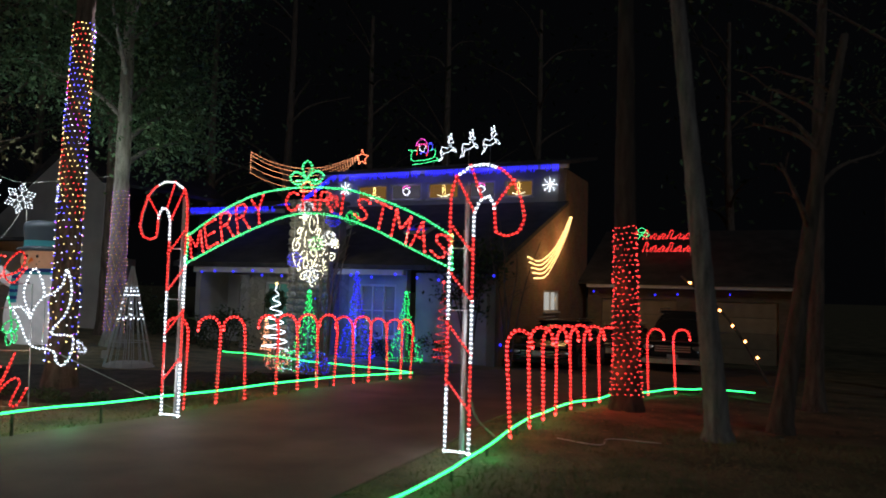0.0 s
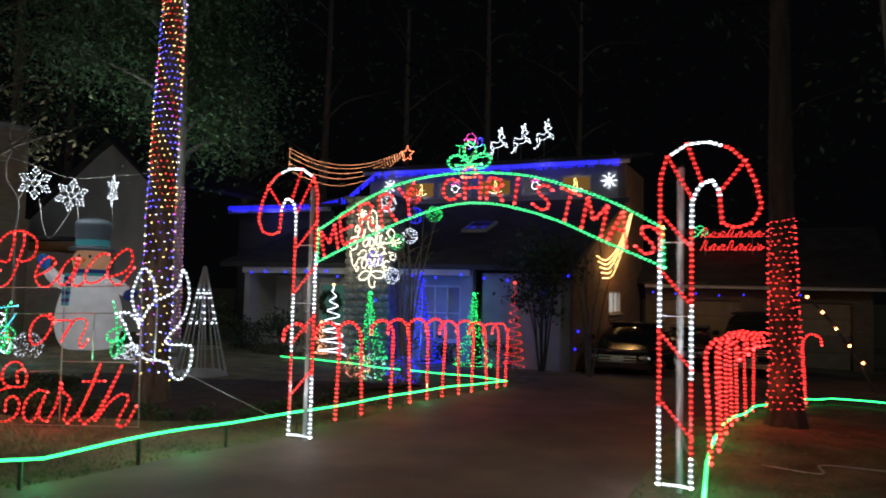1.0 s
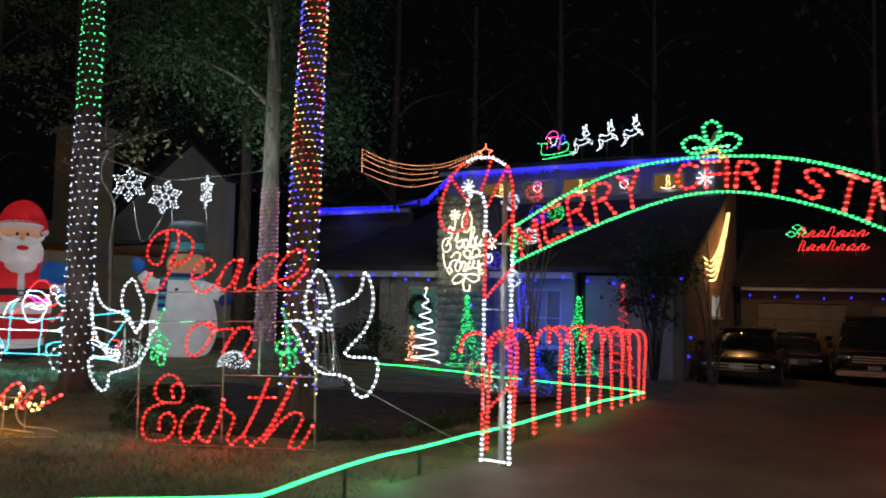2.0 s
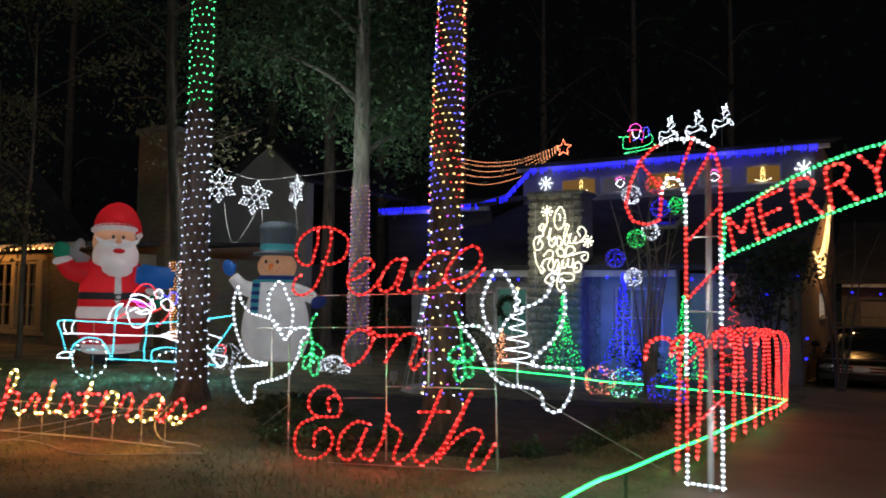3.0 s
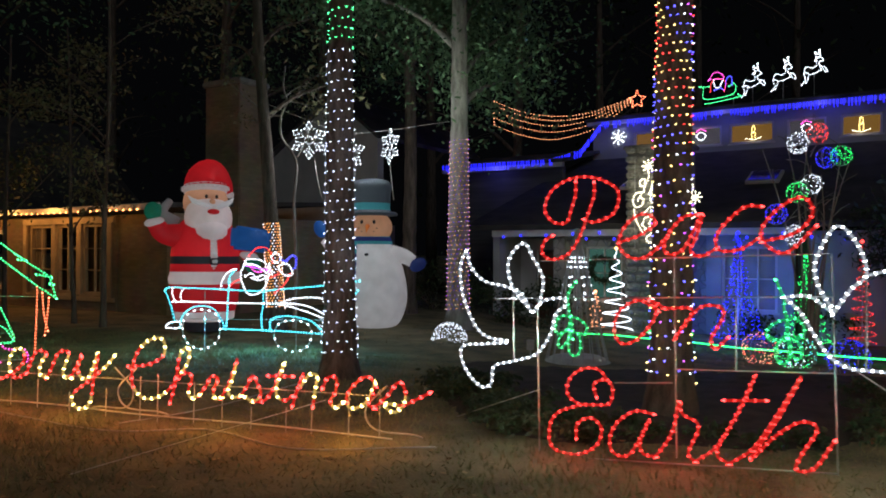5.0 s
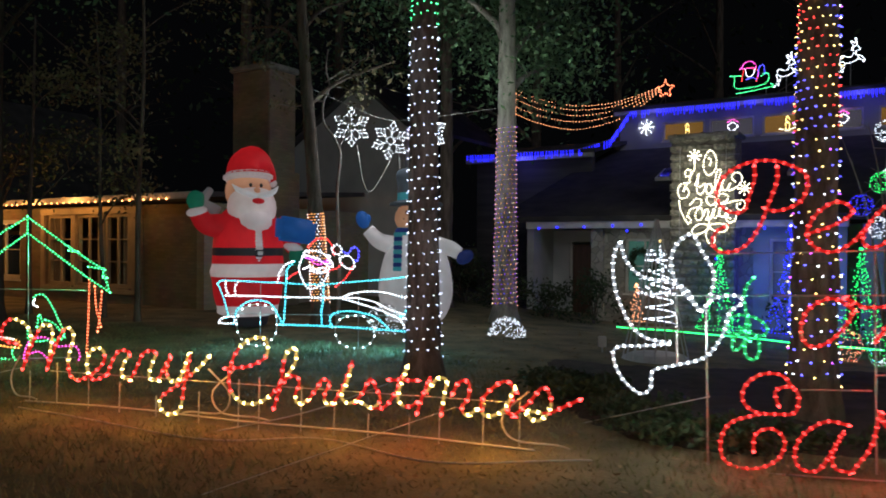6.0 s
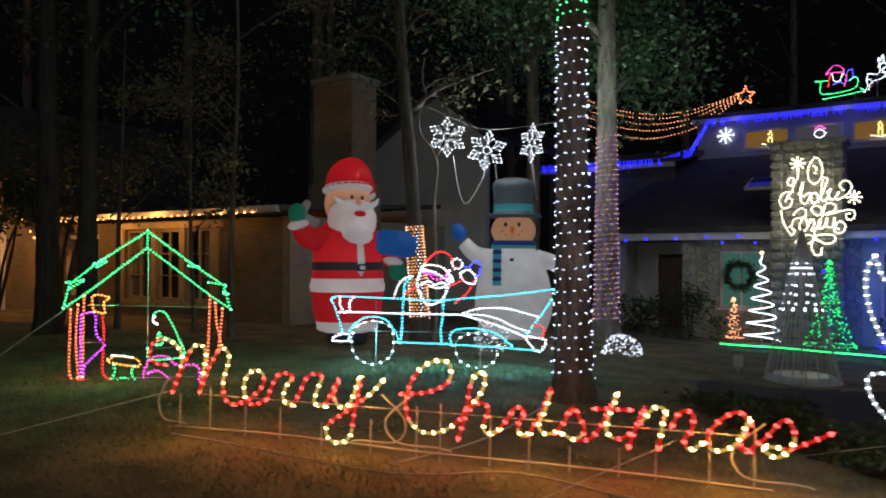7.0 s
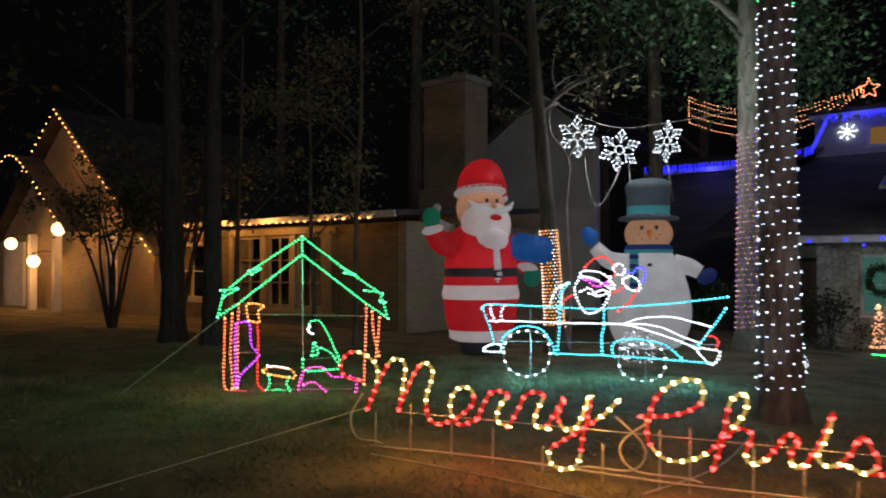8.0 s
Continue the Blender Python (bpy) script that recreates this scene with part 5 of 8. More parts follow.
    rope("arm", sign, flat([(1.67, 1.16), (1.77, 1.19), (1.85, 1.25)]), "red", 0.013, 0.047, 0.0195)
    rope("arm", sign, flat([(2.01, 1.21), (1.91, 1.05), (1.77, 0.93)]), "red", 0.013, 0.047, 0.0195)
    rope("sleeve", sign, flat([(1.05, 1.04), (1.13, 1.1), (1.2, 1.13)]), "red", 0.013, 0.047, 0.0195)
    rope("glove", sign, flat([(1.83, 1.33), (1.93, 1.38), (2.02, 1.31), (2.04, 1.21), (1.95, 1.19), (1.85, 1.25), (1.83, 1.33)]), "white", 0.013, 0.047, 0.0195)
    rope("star", sign, flat([(1.86, 1.44), (1.94, 1.41), (2.02, 1.5), (2.1, 1.46), (2.09, 1.32), (2.04, 1.29)]), "blue", 0.013, 0.047, 0.0195)
    return sign


def build_nativity_light_display():
    sign = thing("nativity_light_display", plane_pose(-15.4, 12.8, -13.5, 13.15), "green-roofed rope-light stable outline with kneeling figures","light display")
    rope("roof", sign, flat([(-0.12, 0.9), (-0.05, 1.19), (0.29, 1.46), (0.93, 1.87), (1.47, 1.47), (1.89, 1.19), (1.98, 0.89)]), "green", 0.013, 0.045, 0.019, straight=True)
    rope("roof", sign, flat([(-0.12, 0.9), (0.12, 1.05), (0.93, 1.66), (1.72, 1.06), (1.98, 0.89)]), "green", 0.013, 0.045, 0.019, straight=True)
    rope("ridge", sign, flat([(0.93, 1.87), (0.93, 1.66)]), "green", 0.013, 0.045, 0.019, straight=True)
    rope("knot", sign, flat([(-0.08, 1.22), (0.14, 1.25), (-0.03, 1.15)]), "green", 0.013, 0.045, 0.019, straight=True)
    rope("knot", sign, flat([(0.27, 1.46), (0.43, 1.49), (0.31, 1.42)]), "green", 0.013, 0.045, 0.019, straight=True)
    rope("knot", sign, flat([(1.42, 1.5), (1.58, 1.41), (1.46, 1.43)]), "green", 0.013, 0.045, 0.019, straight=True)
    rope("knot", sign, flat([(1.71, 1.22), (1.92, 1.19), (1.88, 1.08), (1.94, 1.08)]), "green", 0.013, 0.045, 0.019, straight=True)
    rope("post", sign, flat([(-0.03, 0.87), (-0.04, 0.48), (-0.03, 0.03), (0.11, 0.02)]), "orange", 0.013, 0.045, 0.019)
    rope("post", sign, flat([(0.06, 0.93), (0.04, 0.49), (0.07, 0.03)]), "orange", 0.013, 0.045, 0.019)
    rope("post", sign, flat([(0.14, 1.05), (0.13, 0.6), (0.13, 0.04)]), "orange", 0.013, 0.045, 0.019)
    rope("post", sign, flat([(1.72, 1.05), (1.71, 0.61), (1.69, 0.1)]), "orange", 0.013, 0.045, 0.019)
    rope("post", sign, flat([(1.79, 0.96), (1.81, 0.69), (1.87, 0.44)]), "orange", 0.013, 0.045, 0.019)
    rope("post", sign, flat([(1.88, 0.89), (1.86, 0.64), (1.83, 0.38)]), "orange", 0.013, 0.045, 0.019)
    rope("robe", sign, flat([(0.11, 0.04), (0.1, 0.76), (0.15, 0.82), (0.27, 0.83), (0.29, 0.62), (0.32, 0.52), (0.4, 0.43), (0.27, 0.29), (0.16, 0.18), (0.11, 0.04)]), "violet", 0.013, 0.045, 0.019)
    rope("beard", sign, flat([(0.26, 0.85), (0.25, 1.05), (0.45, 1.03), (0.38, 0.96), (0.4, 0.83), (0.28, 0.85)]), "gold", 0.013, 0.045, 0.019)
    rope("cloak", sign, flat([(0.37, 0.82), (0.39, 0.6), (0.38, 0.1), (0.46, -0.01), (0.1, -0.01)]), "red", 0.013, 0.045, 0.019)
    rope("veil", sign, flat([(1.01, 0.77), (1.03, 0.84), (1.14, 0.85), (1.24, 0.71), (1.33, 0.52), (1.41, 0.3), (1.24, 0.26), (0.97, 0.25), (0.94, 0.38)]), "green", 0.013, 0.045, 0.019)
    rope("sleeve", sign, flat([(1.06, 0.44), (1.08, 0.6), (1.13, 0.45), (1.06, 0.43)]), "green", 0.013, 0.045, 0.019)
    rope("sleeve", sign, flat([(1.17, 0.52), (1.28, 0.47), (1.39, 0.32)]), "green", 0.013, 0.045, 0.019)
    rope("face", sign, flat([(1.02, 0.78), (1, 0.73), (1.05, 0.7)]), "white", 0.013, 0.045, 0.019)
    rope("gown", sign, flat([(0.94, -0.05), (0.94, 0.22), (1.06, 0.29), (1.2, 0.28), (1.31, 0.18), (1.56, 0.17), (1.54, -0.04), (0.94, -0.05)]), "magenta", 0.013, 0.045, 0.019)
    rope("gown", sign, flat([(0.96, 0.08), (1.08, 0.11), (1.22, 0)]), "magenta", 0.013, 0.045, 0.019)
    rope("crib", sign, flat([(0.45, 0.24), (0.55, 0.29), (0.79, 0.26), (0.83, 0.16), (0.48, 0.21), (0.45, 0.24)]), "gold", 0.013, 0.045, 0.019)
    rope("infant", sign, flat([(0.51, 0.3), (0.64, 0.29), (0.76, 0.27)]), "white", 0.013, 0.045, 0.019)
    rope("crib_leg", sign, flat([(0.52, 0.18), (0.53, 0.08), (0.47, -0.05), (0.64, 0.02), (0.8, -0.06), (0.74, 0.09), (0.77, 0.16)]), "green", 0.013, 0.045, 0.019)
    wire("frame_bar", sign, flat([(0.93, 1.66), (0.94, -0.03)], 0.02))
    wire("frame_bar", sign, flat([(0.17, 0.93), (1.72, 0.91)], 0.02))
    wire("frame_bar", sign, flat([(0.14, 0.46), (0.38, 0.46)], 0.02))
    wire("frame_bar", sign, flat([(0.94, 0.38), (1.39, 0.41)], 0.02))
    wire("frame_bar", sign, flat([(0.45, 0.01), (1.54, 0.03)], 0.02))
    return sign


peace_sign = build_peace_sign()
greeting_sign = build_greeting_sign()
pickup_display = build_pickup_light_display()
nativity_display = build_nativity_light_display()

# ---- unseen lamps that stand in for the displays' bulbs ----
sign_lamps(greeting_sign.matrix_world, [(0.5, 0.5), (1.9, 0.42), (3.3, 0.45), (4.6, 0.4)], (1.0, 0.44, 0.07), 9.5)
sign_lamps(greeting_sign.matrix_world, [(1.2, 0.45), (2.6, 0.5), (4.0, 0.45)], (1.0, 0.12, 0.05), 5)
sign_lamps(peace_sign.matrix_world, [(0.25, 0.3), (0.8, 0.95), (1.0, 0.3), (1.7, 0.4), (1.0, 1.6)], (1.0, 0.06, 0.05), 2.8)
sign_lamps(peace_sign.matrix_world, [(-0.3, 0.9), (2.5, 0.85)], (0.92, 0.96, 1.0), 9)
sign_lamps(peace_sign.matrix_world, [(0.22, 0.85), (1.65, 0.8)], (0.1, 1.0, 0.4), 4)
sign_lamps(pickup_display.matrix_world, [(0.6, 0.45), (1.6, 0.35), (2.6, 0.45)], (0.15, 0.8, 1.0), 18)
sign_lamps(nativity_display.matrix_world, [(0.35, 1.35), (1.5, 1.4)], (0.1, 1.0, 0.35), 16)
sign_lamps(pose(2.7, 10.8, 0), [(-0.3, 0.5), (0.35, 1.0), (-0.3, 1.7)], (1.0, 0.1, 0.05), 4)
sign_lamps(nativity_display.matrix_world, [(0.1, 0.5), (1.7, 0.6)], (1.0, 0.2, 0.08), 5)
sign_lamps(HOUSE @ pose(3.5, -1.0, 0), [(0.5, 2.3), (1.5, 2.5), (1.4, 3.3), (0.6, 3.4)], (1.0, 0.93, 0.7), 5)
sign_lamps(HOUSE @ pose(10.8, 0, 0, 0, 0, 90), [(4.6, 2.7), (6.4, 3.6)], (1.0, 0.52, 0.18), 32)
sign_lamps(HOUSE @ pose(0, 6.5, 0), [(1.5, 6.12), (4.5, 6.12), (7.5, 6.12)], (0.12, 0.12, 1.0), 6)
sign_lamps(HOUSE @ pose(0, 3.7, 0), [(-2.2, 4.4)], (0.12, 0.12, 1.0), 9)
sign_lamps(pose(-2.4, 20.95, 0), [(-0.2, 0.9), (0.0, 0.3)], (0.02, 0.05, 1.0), 42)
sign_lamps(pose(-3.8, 21.3, 0), [(0.0, 0.6)], (0.15, 1.0, 0.5), 5)
# No bulbs hang here: added above the trunk's net to brighten the crown.
sign_lamps(pose(-8.75, 18.6, 0), [(0.2, 4.7), (-0.9, 5.3), (1.3, 5.3)], (0.85, 1.0, 0.85), 12)
sign_lamps(pose(-9.2, 12.3, 0), [(-0.3, 0.8), (0.3, 1.5), (-0.3, 2.2), (0.3, 2.9), (-0.3, 3.6)], (0.7, 0.8, 1.0), 2.2)
sign_lamps(pose(-5.45, 10.6, 0), [(-0.3, 0.9), (0.3, 2.0), (-0.3, 3.1), (0.35, 4.2)], (1.0, 0.7, 0.6), 1.2)
# Added clear of the wound trunk to brighten the leaves above.
sign_lamps(pose(-5.25, 11.4, 0), [(0.15, 5.25)], (0.95, 0.85, 0.9), 20)
sign_lamps(pose(-11.0, 18.6, 0), [(0.0, 3.7), (0.9, 3.8)], (0.9, 0.95, 1.0), 38)
sign_lamps(WING @ pose(0, -0.56, 0), [(-8.0, 2.48), (-6.0, 2.48), (-4.0, 2.48)], (1.0, 0.42, 0.1), 26)
sign_lamps(WING @ pose(0, -0.56, 0), [(-1.6, 2.5)], (1.0, 0.42, 0.1), 6)
sign_lamps(WING @ pose(0, -1.1, 0), [(-11.5, 3.3), (-14.0, 5.2)], (1.0, 0.4, 0.1), 20)
# Extra lamp beyond the rake bulbs' end, to brighten the wing wall.
sign_lamps(WING @ pose(0, -1.2, 0), [(-9.2, 1.9)], (1.0, 0.42, 0.1), 34)
sign_lamps(WING @ pose(0, -1.5, 0), [(-13.2, 2.3), (-15.33, 1.35), (-17.0, 2.0)], (1.0, 0.42, 0.11), 40)

# ---- wire stands, cords and stakes of the lawn signs ----
for s in (0.05, 0.38, 0.75, 1.1, 1.5, 1.95, 2.35, 2.55, 2.95, 3.25, 3.55, 3.9, 4.15, 4.5, 4.78):
    wire("stake", greeting_sign, [(s, 0.02, -0.12), (s + 0.01, 0.02, 0.3 + 0.12 * math.sin(3 * s))], 0.005, M_CORD)
wire("base_bar", greeting_sign, flat(spline([(0.0, 0.03), (1.2, 0.05), (2.4, 0.03), (3.7, 0.04), (4.9, 0.02)], 0.1), 0.02), 0.008, M_CORD)
wire("cross_bar", greeting_sign, flat([(0.3, 0.33), (4.7, 0.36)], 0.025), 0.004, M_CORD)
for s0, w in ((-0.08, 0.12), (2.05, -0.2), (2.3, 0.22), (4.85, 0.2)):
    wire("cord_loop", greeting_sign, [(p[0], 0.03 + 0.05 * i / 30, p[1]) for i, p in enumerate(spline([(s0, 0.45), (s0 - w, 0.25), (s0 - w * 0.6, 0.08), (s0 + w, 0.06), (s0 + w * 1.5, 0.04)], 0.04))], 0.008, M_CORD)
wire("guy_wire", greeting_sign, [(0.0, 0, 0.35), (-1.1, -2.2, 0.01)], 0.0035, M_CORD)
wire("guy_wire", greeting_sign, [(4.3, 0, 0.3), (3.2, -1.6, 0.01)], 0.003, M_CORD)
wire("guy_wire", peace_sign, [(1.95, 0, 0.9), (3.1, 1.2, 0.01)], 0.004)
wire("guy_wire", peace_sign, [(0.0, 0, 0.5), (-1.1, 0.9, 0.01)], 0.004)
wire("guy_wire", nativity_display, [(0.0, 0, 0.95), (-1.1, -0.5, 0.02)], 0.005, M_CORD)
for s in (0.62, 2.1):
    wire("stake", pickup_display, [(s, 0.02, -0.1), (s, 0.02, 0.95)], 0.006)
wire("frame_bar", pickup_display, [(0.1, 0.02, 0.5), (3.0, 0.02, 0.52)], 0.005)


def lying_cord(points, label):
    P = spline(points, 0.1)
    solid("extension_cord", Geo().tube([(x, y, gz(x, y) + 0.012) for x, y in P], 0.007, 5), M_CORD, label, "cord")


lying_cord([(-12.6, 10.3), (-11.5, 9.9), (-10.4, 9.6), (-9.6, 9.75), (-8.6, 9.2), (-7.5, 9.3)], "pale extension cord lying on the lawn by the greeting")
lying_cord([(-10.5, 9.9), (-9.9, 10.8), (-9.5, 12.0)], "pale cord running to the lamp-wound trunk")
solid("extension_cord", Geo().tube(spline([(0.2, 7.22, 1.05), (0.27, 7.35, 0.7), (0.38, 7.6, 0.32), (0.6, 7.95, 0.06)], 0.05), 0.01, 6), M_PVC, "pale cord hanging from the arch to the lawn edge", "cord")
lying_cord([(1.3, 8.2), (1.7, 7.9), (1.9, 8.3), (2.4, 8.1)], "loose cord end on the leaf litter")

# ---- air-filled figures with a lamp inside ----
# Every nylon colour, black too, also glows a little by itself.
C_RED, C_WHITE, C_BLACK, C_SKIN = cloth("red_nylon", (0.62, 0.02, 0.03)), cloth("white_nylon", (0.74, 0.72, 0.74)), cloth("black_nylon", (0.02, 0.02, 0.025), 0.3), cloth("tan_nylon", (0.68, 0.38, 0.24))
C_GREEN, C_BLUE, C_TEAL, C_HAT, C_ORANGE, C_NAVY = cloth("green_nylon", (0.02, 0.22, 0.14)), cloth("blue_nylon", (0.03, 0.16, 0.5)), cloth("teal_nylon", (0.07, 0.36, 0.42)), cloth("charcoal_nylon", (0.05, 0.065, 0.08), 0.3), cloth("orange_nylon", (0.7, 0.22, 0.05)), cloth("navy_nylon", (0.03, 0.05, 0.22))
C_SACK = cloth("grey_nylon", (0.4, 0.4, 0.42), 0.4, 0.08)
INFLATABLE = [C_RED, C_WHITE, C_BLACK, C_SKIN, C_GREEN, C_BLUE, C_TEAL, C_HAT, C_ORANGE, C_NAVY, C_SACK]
RED_, WHITE_, BLACK_, SKIN_, GREEN_, BLUE_, TEAL_, HAT_, ORANGE_, NAVY_, SACK_ = range(11)


def turned(g, rings, n=32, squash=0.9, at=(0, 0)):
    """A soft turned body. rings: (radius, height, colour of the band above)."""
    prof = np.array([(r, z) for r, z, _ in rings])
    P = spline(prof, 0.05)
    z, k0 = P[:, 1], len(g.v)
    g.v.extend((at[0] + r * math.cos(2 * math.pi * j / n), at[1] + squash * r * math.sin(2 * math.pi * j / n), h) for r, h in P for j in range(n))
    for i in range(len(P) - 1):
        mat = ([rings[0][2]] + [c for r, h, c in rings if h <= z[i] + 1e-6])[-1]
        g.f.extend((k0 + i * n + j, k0 + i * n + (j + 1) % n, k0 + (i + 1) * n + (j + 1) % n, k0 + (i + 1) * n + j) for j in range(n))
        g.m.extend([mat] * n)


def lamp_inside(name, at, power, colour, size=0.15):
    lm = new(name, bpy.data.lights.new(name, "POINT"))
    lm.data.energy, lm.data.color, lm.data.shadow_soft_size = power, colour, size
    lm.location = at


def build_bearded_figure():
    g = Geo()
    turned(g, [(0.02, 0.02, BLACK_), (0.34, 0.03, BLACK_), (0.4, 0.2, WHITE_), (0.56, 0.27, WHITE_), (0.57, 0.38, RED_), (0.63, 0.6, RED_), (0.66, 0.86, RED_), (0.68, 0.95, WHITE_), (0.7, 1.06, WHITE_),
               (0.67, 1.16, RED_), (0.66, 1.32, BLACK_), (0.655, 1.47, RED_), (0.63, 1.75, RED_), (0.56, 2.0, RED_), (0.42, 2.2, RED_), (0.12, 2.32, RED_), (0.02, 2.34, RED_)])
    for p in range(14):
        g.blob((0.0, -0.6 + 0.012 * abs(p - 5), 1.2 + 0.06 * p), (0.075, 0.05, 0.05), WHITE_, 8)
    g.box(-0.08, 0.08, -0.65, -0.58, 1.33, 1.46, BLACK_, 0.015)
    g.box(-0.05, 0.05, -0.665, -0.63, 1.36, 1.43, WHITE_, 0.01)
    g.blob((0, 0, 2.55), (0.43, 0.42, 0.44), SKIN_, 24)
    g.blob((0, -0.2, 2.24), (0.46, 0.36, 0.46), WHITE_, 24)
    g.blob((0, -0.34, 1.98), (0.33, 0.28, 0.28), WHITE_, 18)
    for sx in (-1, 1):
        g.blob((sx * 0.17, -0.48, 2.48), (0.2, 0.09, 0.06), WHITE_, 14, Matrix.Rotation(sx * -0.3, 4, "Y"))
        g.tube([(sx * 0.28, -0.45, 2.52), (sx * 0.37, -0.42, 2.57), (sx * 0.44, -0.38, 2.65)], [0.055, 0.04, 0.008], 10, WHITE_)
        g.blob((sx * 0.1, -0.405, 2.65), (0.03, 0.02, 0.04), BLACK_, 10)
    g.blob((0, -0.46, 2.55), (0.06, 0.07, 0.055), SKIN_, 12)
    g.blob((0, -0.53, 2.35), (0.12, 0.06, 0.055), RED_, 14)
    bm = bmesh.new()
    bmesh.ops.create_cone(bm, segments=32, radius1=0.46, radius2=0.46, depth=0.15, cap_ends=True)
    bmesh.ops.bevel(bm, geom=[e for e in bm.edges], offset=0.05, segments=3, affect="EDGES")
    bm.transform(Matrix.Translation((0, 0.02, 2.82)) @ Matrix.Rotation(-0.12, 4, "X"))
    g.take(bm, WHITE_)
    P = spline([(0, 0.02, 2.82), (0.0, 0.04, 3.0), (0.08, 0.02, 3.13), (0.22, 0.02, 3.1), (0.39, 0.04, 2.95), (0.49, 0.05, 2.78)], 0.04)
    k = len(P)
    g.tube(P, np.interp(np.linspace(0, 1, k), [0, 0.25, 0.5, 0.75, 1], [0.43, 0.36, 0.25, 0.16, 0.08]), 20, RED_)
    g.blob((0.5, 0.05, 2.74), (0.08, 0.08, 0.08), WHITE_, 12)
    for sx, pts in ((-1, [(-0.42, 0, 1.88), (-0.8, -0.06, 1.93), (-1.0, -0.14, 2.14)]), (1, [(0.45, -0.05, 1.9), (0.75, -0.15, 1.65), (0.78, -0.3, 1.5)])):
        A = spline(pts, 0.05)
        g.tube(A, np.linspace(0.25, 0.15, len(A)), 18, RED_)
        e = A[-1]
        g.blob(e, (0.19, 0.19, 0.09), WHITE_, 16, Matrix.Rotation(0.25 * sx, 4, "Y"))
        hand = (e[0] - 0.03, e[1] - 0.02, e[2] + 0.2) if sx < 0 else (e[0] + 0.06, e[1] - 0.05, e[2] - 0.17)
        g.blob(hand, (0.16, 0.13, 0.18), GREEN_, 16)
        g.blob((hand[0] + 0.1 * -sx, hand[1], hand[2] + 0.05), (0.06, 0.06, 0.1), GREEN_, 10)
    bm = bmesh.new()
    bmesh.ops.create_cube(bm, size=1)
    bmesh.ops.bevel(bm, geom=bm.edges[:], offset=0.12, segments=4, affect="EDGES")
    bm.transform(Matrix.Translation((0.74, -0.5, 1.83)) @ Matrix.Rotation(0.12, 4, "Y") @ Matrix.Diagonal((0.76, 0.2, 0.46, 1)))
    g.take(bm, BLUE_)
    S = spline([(-0.5, 0.3, 2.15), (-0.72, 0.45, 2.35), (-0.55, 0.6, 2.6)], 0.06)
    g.tube(S, np.linspace(0.13, 0.07, len(S)), 14, SACK_)
    z0 = gz(-13.14, 17.1)
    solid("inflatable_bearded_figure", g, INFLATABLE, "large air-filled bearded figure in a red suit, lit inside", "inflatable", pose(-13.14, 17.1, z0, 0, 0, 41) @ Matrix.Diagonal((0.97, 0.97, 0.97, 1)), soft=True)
    for dz, watts, fwd in ((0.55, 1, 0.0), (1.6, 6, 0.0), (2.15, 1.2, 0.45), (2.68, 3, 0.0), (3.02, 2, 0.0)):
        lamp_inside("lamp_in_red_figure", (-13.14 + 0.66 * fwd, 17.1 - 0.75 * fwd, z0 + 0.97 * dz), watts, (1.0, 0.93, 0.86), 0.12)


